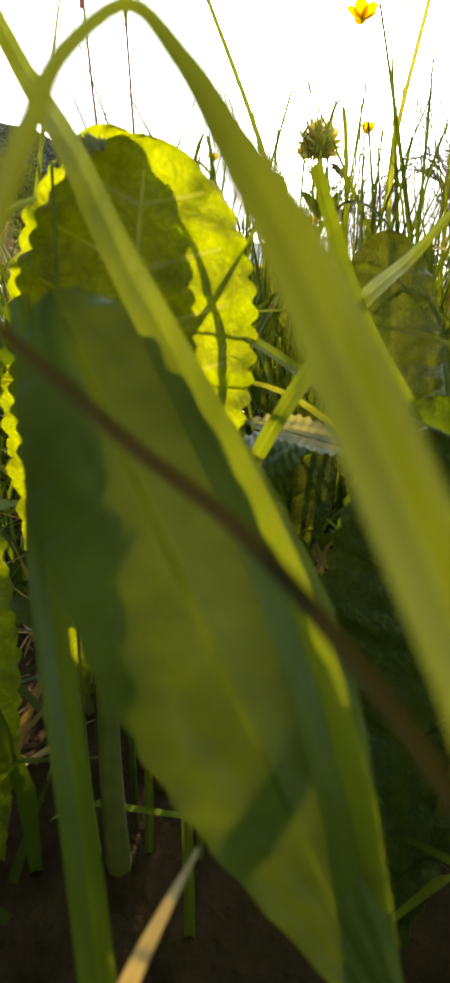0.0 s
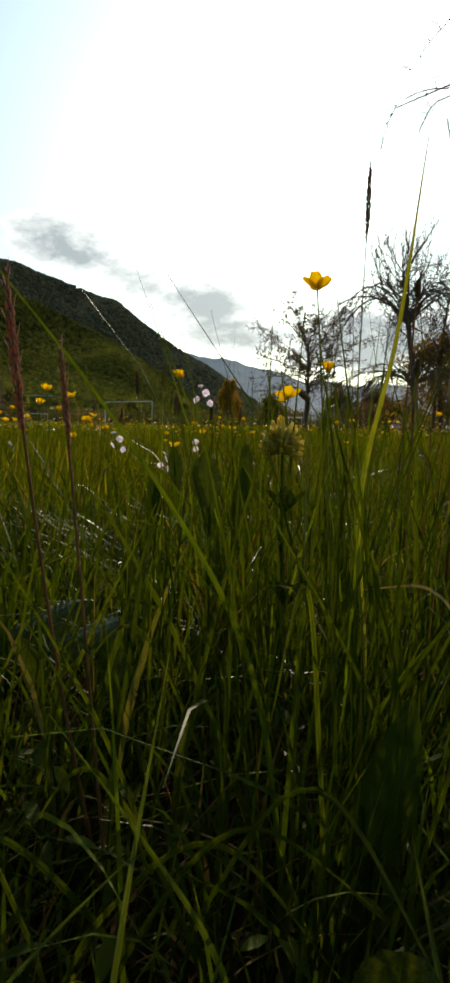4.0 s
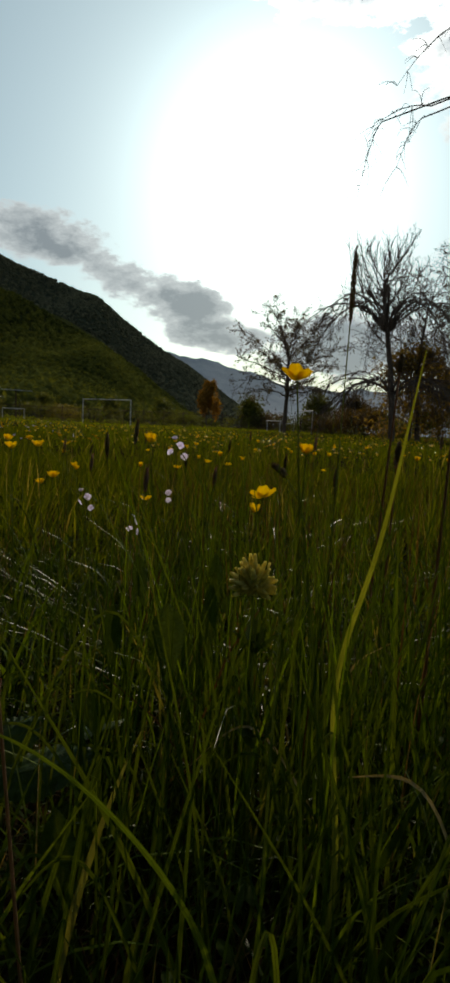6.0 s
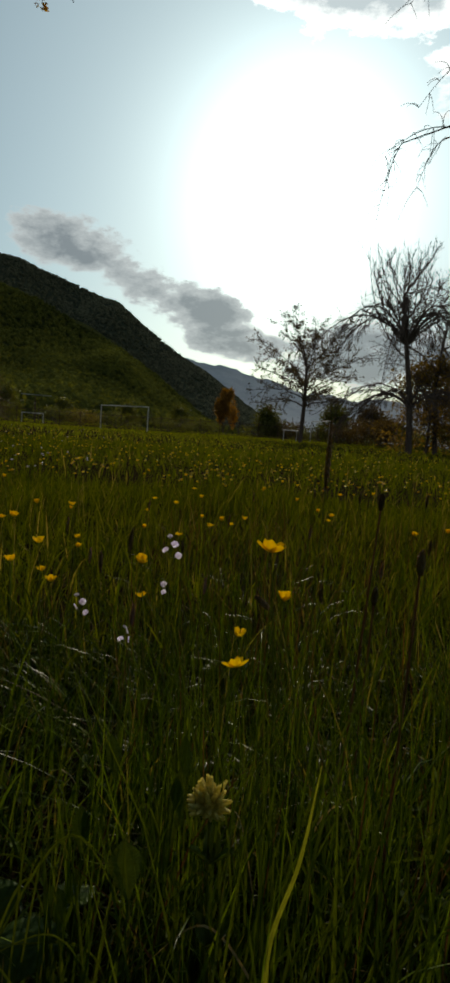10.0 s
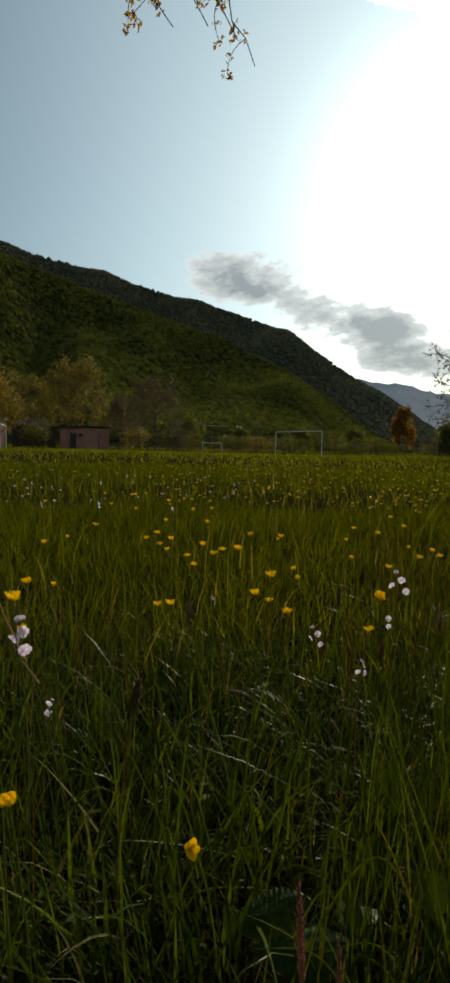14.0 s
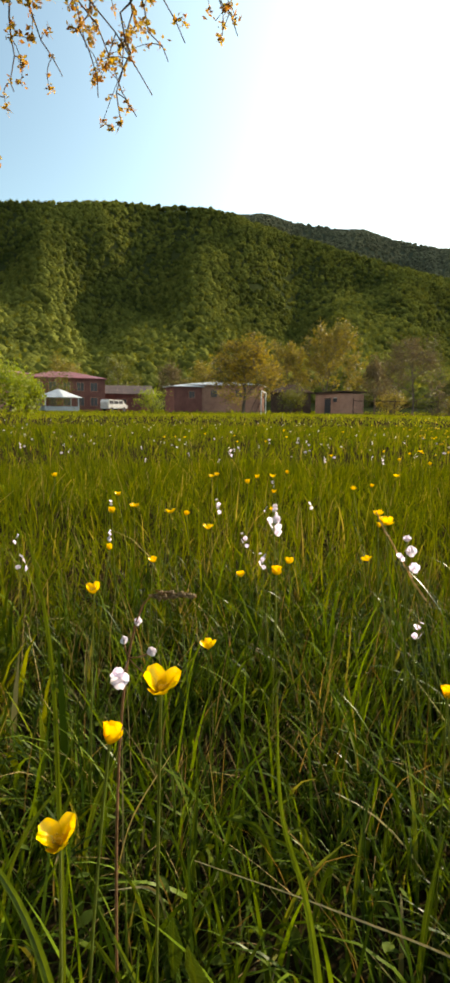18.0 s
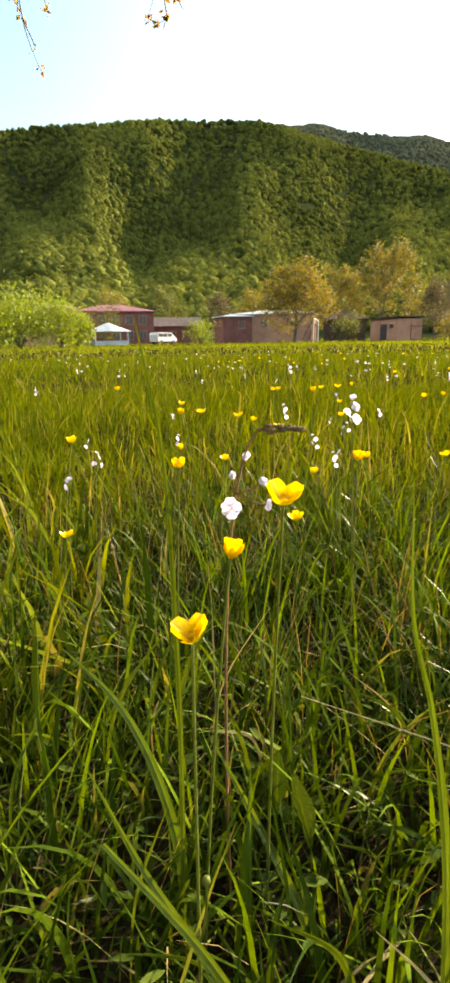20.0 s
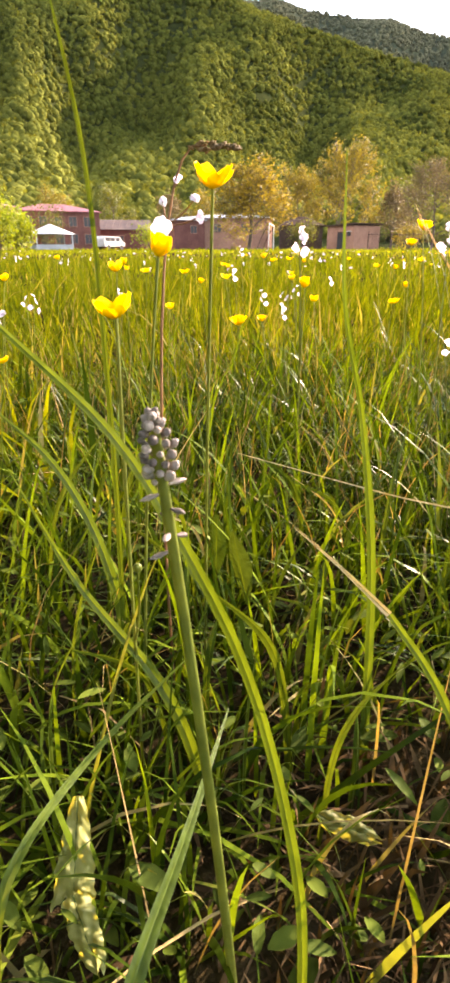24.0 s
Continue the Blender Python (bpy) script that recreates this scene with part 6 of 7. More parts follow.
grass_blade(((0.0315, 0.0128, 0.1217), (0.0319, 0.013, 0.123), (0.0328, 0.0139, 0.126), (0.0337, 0.0146, 0.1281), (0.0351, 0.015, 0.1292), (0.0366, 0.0142, 0.1278), (0.038, 0.0132, 0.1257), (0.0394, 0.0123, 0.1236), (0.0408, 0.0112, 0.1209), (0.0423, 0.01, 0.1178), (0.0438, 0.009, 0.1147), (0.052, 0.004, 0.06), (0.055, 0.003, 0.0)), (0.0003, 0.0006, 0.0007, 0.0006, 0.0005, 0.0007, 0.001, 0.0014, 0.0017, 0.0018, 0.0018, 0.002, 0.002), "arching broad blade folding over at its tip", M_BLADE_MID)
grass_blade(((0.0394, 0.0316, 0.161), (0.0414, 0.0307, 0.1574), (0.0427, 0.03, 0.1548), (0.0442, 0.0292, 0.1517), (0.0466, 0.0283, 0.1477), (0.0530, 0.0275, 0.1390), (0.074, 0.026, 0.08), (0.088, 0.028, 0.0)), (0.0002, 0.0009, 0.0011, 0.0012, 0.0013, 0.0015, 0.002, 0.002), "slanting green blade very near the lens")
grass_blade(((0.0200, 0.0430, 0.1225), (0.0222, 0.0400, 0.1130), (0.0247, 0.0338, 0.1054), (0.0287, 0.0270, 0.0886), (0.033, 0.025, 0.0)), (0.0012, 0.0022, 0.0025, 0.0026, 0.0026), "upright green blade beside the broad shaded leaf")
grass_blade(((0.1163, 0.3309, 0.3854), (0.1179, 0.3743, 0.3065), (0.1105, 0.4076, 0.2239), (0.1197, 0.4172, 0.1035), (0.118, 0.435, 0.0)), (0.0004, 0.0022, 0.003, 0.0036, 0.0036), "tall straight pale grass blade", M_STEM)
grass_blade(((-0.0253, 0.2104, 0.3059), (-0.0051, 0.2598, 0.2676), (0.0422, 0.3101, 0.1699), (0.07, 0.34, 0.0)), (0.0003, 0.0012, 0.0026, 0.0032), "long slanting grass blade")
grass_blade(((-0.0256, 0.1986, 0.2142), (-0.0336, 0.184, 0.1375), (-0.036, 0.191, 0.0)), (0.0005, 0.002, 0.003), "thin upright grass blade")
grass_blade(((0.149, 0.511, 0.358), (0.132, 0.496, 0.203), (0.105, 0.475, 0.064), (0.1, 0.47, 0.0)), (0.0004, 0.0019, 0.0026, 0.003), "long upright grass blade leaning gently", M_BLADE_DIM)
grass_blade(((0.0368, 0.0215, 0.0955), (0.0345, 0.0205, 0.0905), (0.0325, 0.020, 0.085), (0.031, 0.02, 0.0)), (0.0002, 0.0008, 0.0013, 0.002), "short brown-tipped blade near the soil", M_STRAW)
grass_blade(((-0.283, -0.037, 0.302), (-0.257, -0.024, 0.276), (-0.236, -0.012, 0.235), (-0.233, 0.003, 0.196), (-0.216, 0.012, 0.112), (-0.21, 0.015, 0.0)), (0.0014, 0.0026, 0.003, 0.0034, 0.004, 0.004), "broad grass blade arching past a bud spike", None, (0.6, -0.6, 0.3))
grass_blade(((-0.300, 0.143, 0.359), (-0.297, 0.146, 0.295), (-0.292, 0.162, 0.241), (-0.283, 0.167, 0.180), (-0.27, 0.17, 0.0)), (0.0005, 0.0022, 0.0032, 0.005, 0.006), "tall pointed grass blade", None, (0.7, -0.7, 0))
withering = grass_blade(((-0.216, 0.060, 0.199), (-0.201, 0.071, 0.172), (-0.18, 0.08, 0.12), (-0.17, 0.08, 0.0)), (0.0024, 0.0034, 0.004, 0.004), "green grass blade with a withered brown tip", None, (0.7, -0.7, 0.4))
hang("withered_tip", strip_mesh("withered_tip", [Vector(p) - Vector((-0.17, 0.08, 0.0)) for p in ((-0.252, 0.05, 0.225), (-0.238, 0.058, 0.212), (-0.216, 0.060, 0.199))], (0.0003, 0.0012, 0.0024), (0.7, -0.7, 0.4))[0], M_STRAW, withering, "shrivelled brown tip")
grass_blade(((-0.422, 0.028, 0.209), (-0.395, 0.045, 0.144), (-0.342, 0.060, 0.090), (-0.31, 0.07, 0.0)), (0.0005, 0.004, 0.007, 0.007), "broad slanting grass blade", None, (0.7, -0.7, 0.4))
grass_blade(((-0.441, 0.135, 0.159), (-0.411, 0.146, 0.108), (-0.364, 0.149, 0.051), (-0.34, 0.15, 0.0)), (0.0005, 0.005, 0.007, 0.007), "broad slanting grass blade", None, (0.7, -0.7, 0.4))
grass_blade(((-0.525, 0.069, 0.221), (-0.490, 0.091, 0.183), (-0.441, 0.104, 0.088), (-0.43, 0.1, 0.0)), (0.0005, 0.005, 0.008, 0.008), "broad arching grass blade", None, (0.7, -0.7, 0.4))
grass_blade(((-0.437, 0.087, 0.442), (-0.436, 0.099, 0.382), (-0.431, 0.102, 0.249), (-0.42, 0.09, 0.0)), (0.0006, 0.0024, 0.0032, 0.0036), "tall thin grass stem with a dry tip", M_BLADE_DIM, (0.7, -0.7, 0.0))
grass_blade(((-0.283, 0.049, 0.121), (-0.256, -0.007, 0.109), (-0.242, -0.043, 0.093), (-0.232, -0.075, 0.03), (-0.23, -0.08, 0.0)), (0.0006, 0.0045, 0.0066, 0.007, 0.006), "broad green blade with a pale keel", None, (0.7, -0.5, 0.5))
grass_blade(((-0.318, 0.061, 0.128), (-0.325, 0.005, 0.102), (-0.311, -0.048, 0.09), (-0.3, -0.075, 0.0)), (0.0005, 0.003, 0.0045, 0.005), "broad slanting grass blade", None, (0.7, -0.5, 0.5))
for k in range(4):
    seed_stalk((-0.50 + 0.022 * k, 0.621 - 0.012 * k, 0.365 - 0.022 * k), (-0.40 + 0.01 * k, 0.60 + 0.01 * k), 0.035, 0.0014, M_FOXTAIL, "straw-coloured grass stalk arching beside the white flowers", M_STEM, True, (0.0218, -0.0137, 0.0938), stem_r=0.0008)
grass_blade(((-0.401, 0.188, 0.184), (-0.308, 0.244, 0.161), (-0.226, 0.271, 0.153), (-0.1492, 0.2762, 0.1304), (-0.12, 0.3, 0.0)), (0.0006, 0.0012, 0.0016, 0.0018, 0.002), "dry straw stalk lying across the grass", M_STRAW, (0, -0.7, 0.7))


def scatter_blades():
    """Broad blades of the near sward, each its own plant."""
    rng = random.Random(17)
    made = 0
    while made < 105:
        x, y = (rng.uniform(-0.75, 0.4), rng.uniform(0.05, 0.85)) if made % 2 else (rng.uniform(-0.62, -0.12), rng.uniform(0.0, 0.42))
        d = min(math.hypot(x - e.x, y - e.y) for e in EYES)
        if d < 0.16 or (y < 0.35 and x > -0.18 and d < 0.22):
            continue
        h = rng.uniform(0.09, 0.21)
        a = rng.uniform(0, 6.283)
        reach = h * rng.uniform(0.08, 0.55)
        z0 = float(ground_z(x, y)) - 0.004
        tip = (x + reach * math.cos(a), y + reach * math.sin(a), z0 + h * rng.uniform(0.7, 1.0))
        mid = (x + reach * 0.35 * math.cos(a), y + reach * 0.35 * math.sin(a), z0 + h * 0.62)
        if min((Vector(tip) - e).length for e in EYES) < 0.1:
            continue
        w = rng.uniform(0.0026, 0.006) * (0.5 if made % 13 == 5 else 1.0)
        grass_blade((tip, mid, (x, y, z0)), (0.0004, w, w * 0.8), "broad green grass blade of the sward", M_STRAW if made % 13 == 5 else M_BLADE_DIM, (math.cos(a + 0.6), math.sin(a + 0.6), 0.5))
        made += 1


for tip, base, w in (((-0.087, 0.581, 0.10), (-0.169, 0.560, 0.07), 0.05), ((-0.035, 0.535, 0.10), (-0.139, 0.545, 0.065), 0.05), ((-0.028, 0.56, 0.11), (-0.065, 0.613, 0.08), 0.04)):
    crenate_leaf(tip, base, w, (0.1, -0.35, 1.0), "broad dark dock leaf spread over the grass", 0, 0.0012, -0.15, M_SMOOTH_LEAF, 0)

scatter_blades()


def upright_blades():
    """Stiff pointed blades that stand up against the light where the walk begins."""
    rng = random.Random(29)
    for k in range(125):
        a, r = radians(rng.uniform(-27, 24) if k % 3 else rng.uniform(-27, 0)), rng.uniform(0.3, 0.75)
        x, y = -math.sin(a) * r + 0.035, math.cos(a) * r
        z0 = float(ground_z(x, y)) - 0.004
        h = rng.uniform(0.17, 0.29) + 0.12 * (r - 0.24) / 0.5 * (1.0 if a < 0 else 0.5)
        dx, dy = rng.gauss(0, 0.035), rng.gauss(0, 0.035)
        w = rng.uniform(0.0013, 0.0034)
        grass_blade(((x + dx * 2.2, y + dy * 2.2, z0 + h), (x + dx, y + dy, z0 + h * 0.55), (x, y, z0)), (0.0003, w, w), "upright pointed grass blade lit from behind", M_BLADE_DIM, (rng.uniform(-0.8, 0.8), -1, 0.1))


upright_blades()


def bent_blades():
    """Long blades bowed over and lying across one another in the sward where the walk begins."""
    rng = random.Random(41)
    made = 0
    while made < 70:
        x, y = rng.uniform(-0.2, 0.28), rng.uniform(0.16, 0.62)
        if (x > -0.02 and x < 0.1 and y < 0.2) or abs(x - 0.04) < 0.02 and y < 0.24:
            continue
        z0 = float(ground_z(x, y)) - 0.004
        h, a = rng.uniform(0.09, 0.2) + 0.08 * y, rng.uniform(0, 6.283)
        reach = rng.uniform(0.06, 0.17)
        dx, dy = math.cos(a) * reach, math.sin(a) * reach * 0.6
        tip = (x + dx, y + dy, z0 + h * rng.uniform(0.55, 1.0))
        if tip[1] < 0.13 or min((Vector(tip) - e).length for e in EYES) < 0.1:
            continue
        w = rng.uniform(0.0012, 0.0028)
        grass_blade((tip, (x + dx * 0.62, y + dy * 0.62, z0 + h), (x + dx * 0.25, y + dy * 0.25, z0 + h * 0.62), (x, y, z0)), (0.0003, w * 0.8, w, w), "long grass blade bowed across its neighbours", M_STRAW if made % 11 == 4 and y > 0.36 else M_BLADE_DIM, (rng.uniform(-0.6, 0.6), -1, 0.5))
        made += 1


bent_blades()

# ---------------------------------------------------------------- trees


def grow(b, tips, start, way, length, radius, level, rng, droop, splits, spread, sides, joint=5):
    """A limb and its branches, into a bundle; the ends of twigs go to tips."""
    pts, p, d = [start], Vector(start), Vector(way).normalized()
    step = length / joint
    for i in range(joint):
        d = (d + Vector((rng.gauss(0, 0.13), rng.gauss(0, 0.13), rng.gauss(0, 0.1))) + Vector((0, 0, droop * (i + 1) / joint))).normalized()
        p = p + d * step
        pts.append(p.copy())
    b.tube(pts, np.maximum(np.linspace(radius, radius * 0.45, joint + 1), 0.019), sides)
    if level == 0:
        tips.extend(pts[1:])
        return
    n = splits[-level]
    for k in range(n):
        u = 0.3 + 0.7 * (k + 0.7) / n
        i = min(joint, max(1, int(round(u * joint))))
        side = d.orthogonal().normalized()
        side.rotate(Matrix.Rotation(k * 2.4 + rng.uniform(-0.5, 0.5), 3, d))
        nd = (pts[i] - pts[i - 1]).normalized() * (1 - spread) + side * spread + Vector((0, 0, 0.12))
        grow(b, tips, pts[i], nd, length * rng.uniform(0.5, 0.72), radius * 0.5, level - 1, rng, droop * 1.3, splits, spread, max(3, sides - 1), joint)


def tree(name, label, foot, height, seed, splits=(5, 4, 4), spread=0.6, droop=0.0, trunk_h=0.3, leaf=None, leaf_n=3, leaf_s=0.12, girth=0.02, jitter=0.4, category="tree", lean=(0, 0), limbs=7, sway=0.02):
    rng = random.Random(seed)
    nr = np.random.default_rng(seed)
    th = thing(name, label, category, foot)
    tb, lb, tips = Bundle(), Bundle(), []
    th_len = height * 0.82
    line = [Vector((lean[0] * u * u * height + sway * height * math.sin(u * 5 + seed), lean[1] * u * u * height, u * th_len - 0.15)) for u in np.linspace(0, 1, 10)]
    tb.tube(line, np.linspace(height * girth, height * girth * 0.18, 10), 10)
    hang("trunk", tb.mesh("trunk"), M_BARK, th)
    for k in range(limbs):
        u = trunk_h + (0.97 - trunk_h) * k / max(1, limbs - 1)
        i = min(9, int(u * 9))
        a = k * 2.4 + rng.uniform(-0.4, 0.4)
        rise = 0.25 + 0.9 * u
        grow(lb, tips, line[i], (math.cos(a) * spread * 1.5, math.sin(a) * spread * 1.5, rise), height * (0.42 - 0.2 * u) * rng.uniform(0.85, 1.15), height * girth * 0.42 * (1.1 - 0.6 * u), len(splits), rng, droop, splits, spread, 5)
    hang("branchwork", lb.mesh("branchwork"), M_BARK, th)
    if leaf is not None and tips:
        T = np.array([tuple(t) for t in tips])
        T = np.repeat(T, leaf_n, axis=0) + nr.normal(0, jitter, (len(T) * leaf_n, 3))
        hang("crown", leaf_cloud("crown", T, leaf_s, nr), leaf, th, "crown of many small leaves")
    return th


def leaf_cloud(name, T, size, nr):
    """Small bent leaves at the points T."""
    n = len(T)
    q = nr.normal(0, 1, (n, 3, 3))
    a = q[:, 0] / np.linalg.norm(q[:, 0], axis=1)[:, None]
    c = np.cross(a, q[:, 1])
    c /= np.linalg.norm(c, axis=1)[:, None] + 1e-9
    d = np.cross(a, c)
    s = size * nr.uniform(0.6, 1.4, (n, 1))
    V = np.stack([T - a * s, T + c * s * 0.55 + d * s * 0.15, T + a * s, T - c * s * 0.55 + d * s * 0.15], 1)
    base = np.arange(n)[:, None] * 4
    F = np.concatenate([base + np.array([[0, 1, 2]]), base + np.array([[0, 2, 3]])])
    return mesh_np(name, V.reshape(-1, 3), F, False)


def bearing3(az, dist, z=0.0):
    p = at_bearing(az, dist)
    return (p.x, p.y, float(ground_z(p.x, p.y)) + z)


tree("bare_tree", "dark bare tree beside the weeping tree", bearing3(-18.6, 50), 15.0, 15, (5, 5, 4), 0.55, -0.05, 0.25, M_TINY_BUDS, 1, 0.05, 0.014, 0.2, limbs=9)
tree("bare_tree", "dark bare tree with brownish buds", bearing3(-23.5, 52), 14.0, 16, (5, 5, 4), 0.55, -0.05, 0.25, M_LEAVES_O, 1, 0.1, 0.014, 0.3, limbs=9)
tree("poplar", "small copper-leaved poplar at the field edge", bearing3(1.25, 88), 6.2, 21, (4, 3), 0.16, 0.2, 0.1, M_COPPER, 12, 0.13, 0.018, 0.18, limbs=14)
spreading = tree("blossoming_tree", "round spreading tree with golden young leaves", bearing3(40.6, 74), 9.4, 31, (5, 4, 4), 0.85, 0.0, 0.36, M_BLOSSOM, 2, 0.12, 0.018, 0.25, limbs=9)
spreading.matrix_basis = spreading.matrix_basis @ Matrix.Diagonal((1.4, 1.4, 0.95, 1.0))
tree("tall_poplar", "tall poplar with yellowish young leaves", bearing3(32.5, 108), 14.0, 41, (4, 4, 3), 0.42, 0.1, 0.12, M_LEAVES_Y, 2, 0.2, 0.014, 0.35, limbs=12)
tree("bare_tree", "nearly bare tree before the woodland", bearing3(24.8, 84), 10.5, 51, (5, 4, 4), 0.6, 0.0, 0.25, M_TINY_BUDS, 2, 0.1, 0.016, 0.3, limbs=8)
tree("tall_poplar", "tall poplar with pale young leaves", bearing3(36.4, 112), 11.5, 43, (4, 4, 3), 0.42, 0.1, 0.12, M_LEAVES_Y, 2, 0.18, 0.014, 0.35, limbs=10)
for i, (az, dist, h, mat) in enumerate(((28.0, 104, 9, M_TINY_BUDS), (21.5, 100, 5, M_LEAVES_G), (16.5, 104, 4, M_LEAVES_G), (10.5, 108, 4, M_LEAVES_G), (52.5, 125, 10, M_LEAVES_G), (47.5, 122, 9, M_TINY_BUDS), (57.5, 128, 10, M_LEAVES_Y), (5.5, 105, 4, M_LEAVES_G), (-3.0, 84, 4, M_LEAVES_G), (-9.5, 82, 5, M_LEAVES_G), (-13, 78, 5, M_LEAVES_O), (-20.5, 62, 8, M_LEAVES_O), (44.5, 118, 9, M_LEAVES_Y))):
    tree("roadside_tree", "leafy tree beyond the field fence", bearing3(az, dist), h, 60 + i, (4, 3), 0.55, 0.04, 0.2, mat, 5, 0.2, 0.018, 0.45, limbs=8)


def branchlets(b, pts, count, length, carry, fall, rng, r=0.022, tips=None, first=3):
    """Side shoots along a limb, each with its own twigs; carry keeps them going the limb's way."""
    for j in range(count):
        i = first + (j * (len(pts) - first - 1)) // max(1, count - 1)
        i = min(i, len(pts) - 2)
        way = (pts[i + 1] - pts[i]).normalized()
        out = Vector((rng.gauss(0, 1), rng.gauss(0, 1), rng.gauss(0, 0.7))).normalized()
        d = (way * carry + out).normalized() * length * rng.uniform(0.5, 1.2)
        q = pts[i] + d + Vector((0, 0, fall * length))
        sh = bezier(pts[i], pts[i] + d * 0.6, q, 6)
        b.tube(sh, np.linspace(r, r * 0.6, 6), 4)
        for _ in range(5):
            a = sh[rng.randrange(1, 6)]
            out = Vector((rng.gauss(0, 1), rng.gauss(0, 1), rng.gauss(0, 0.7))).normalized()
            e = a + ((q - sh[2]).normalized() * carry + out).normalized() * length * rng.uniform(0.2, 0.5) + Vector((0, 0, fall * length * 0.3))
            b.tube([a, (a + e) / 2 - Vector((0, 0, fall * 0.06)), e], (r * 0.6, r * 0.55, r * 0.5), 3)
            if tips is not None:
                tips.extend(((a + e) / 2, e))


def weeping_tree(foot, height, seed=8):
    """Bare tree: a fan of upright top shoots over stout limbs that arch out and hang."""
    rng = random.Random(seed)
    th = thing("weeping_tree", "bare weeping tree with long arching dark branches", "tree", foot)
    tb, lb = Bundle(), Bundle()
    line = [Vector((-1.5 * u ** 1.1 + 0.12 * math.sin(5 * u), -0.4 * u + 0.1 * math.sin(3 * u + 1), u * height * 0.76 - 0.15)) for u in np.linspace(0, 1, 14)]
    tb.tube(line, np.linspace(height * 0.017, height * 0.008, 14), 10)
    hang("trunk", tb.mesh("trunk"), M_BARK, th)
    for k in range(30):
        a = k * 2.4
        root = line[8 + k % 6]
        reach = rng.uniform(0.4, 4.6)
        end = Vector((line[-1].x + math.cos(a) * reach, line[-1].y + math.sin(a) * reach, height * rng.uniform(0.86, 1.03) - reach * 0.42))
        pts = bezier(root, Vector((line[-1].x + math.cos(a) * reach * 0.85, line[-1].y + math.sin(a) * reach * 0.85, root.z + 1.5)), end, 12)
        lb.tube(pts, np.linspace(0.045, 0.015, 12), 5)
        branchlets(lb, pts, 13, 1.1, 1.5, 0.1, rng, 0.016)
    for k in range(32):
        a = k * 2.4 + rng.uniform(-0.25, 0.25)
        root = line[4 + (k * 5) % 10]
        reach = rng.uniform(4.8, 8.0)
        lift = 2.2 + 0.45 * (root.z - 3.0)
        apex = root + Vector((math.cos(a) * reach * 0.45, math.sin(a) * reach * 0.45, lift * rng.uniform(1.0, 1.35)))
        end = root + Vector((math.cos(a) * reach, math.sin(a) * reach, rng.uniform(-1.9, -0.1)))
        pts = bezier(root, apex, end, 18)
        lb.tube(pts, np.linspace(0.075 if k % 2 else 0.055, 0.02, 18), 6)
        branchlets(lb, pts, 16, 1.7, 1.6, -0.2, rng, 0.021, first=4)
    hang("branchwork", lb.mesh("branchwork"), M_BARK, th)


weeping_tree(bearing3(-16.5, 46), 15.2)


def open_tree(foot, height, seed=3):
    """Slender tree: level lower limbs, steep upper ones, dark buds and small leaves at the twig ends."""
    rng = random.Random(seed)
    nr = np.random.default_rng(seed)
    th = thing("sparse_tree", "slender tree with few small early leaves at the field edge", "tree", foot)
    tb, lb, tips = Bundle(), Bundle(), []
    line = [Vector((0.12 * math.sin(3 * u), 0.1 * math.sin(4 * u + 1), u * height * 0.6 - 0.15)) for u in np.linspace(0, 1, 12)]
    tb.tube(line, np.linspace(height * 0.018, height * 0.0085, 12), 10)
    hang("trunk", tb.mesh("trunk"), M_BARK, th)
    for k in range(26):
        u = k / 25
        a = k * 2.4 + rng.uniform(-0.3, 0.3)
        root = line[min(11, 5 + int(u * 7))]
        reach = height * (0.37 if u < 0.65 else 0.37 - 0.6 * (u - 0.65)) * rng.uniform(0.88, 1.1)
        top = height * (0.30 + 0.62 * u + 0.08 * rng.uniform(-0.6, 0.6))
        end = Vector((math.cos(a) * reach, math.sin(a) * reach, top))
        pts = bezier(root, Vector((end.x * 0.5, end.y * 0.5, root.z + (top - root.z) * 0.4 + 0.09 * height * (1 - u))), end, 12)
        for q in pts[2:-1]:
            q += Vector((rng.gauss(0, 0.09), rng.gauss(0, 0.09), rng.gauss(0, 0.08)))
        lb.tube(pts, np.linspace(0.085 - 0.02 * u, 0.02, 12), 6)
        branchlets(lb, pts, 14, 1.35, 0.9, 0.03, rng, 0.022, tips, 3)
    hang("branchwork", lb.mesh("branchwork"), M_BARK, th)
    T = np.array([tuple(t) for t in tips])
    T = np.repeat(T, 3, axis=0) + nr.normal(0, 0.1, (len(T) * 3, 3))
    hang("crown", leaf_cloud("crown", T, 0.085, nr), M_TINY_BUDS, th, "few small brown leaves and buds")


open_tree(bearing3(-6.3, 60), 13.8)
tree("leafy_tree", "small round tree with brownish young leaves beside the weeping tree", bearing3(-17.9, 50), 8.2, 19, (5, 4, 4), 0.78, -0.03, 0.2, M_LEAVES_B, 2, 0.12, 0.016, 0.3, limbs=9)


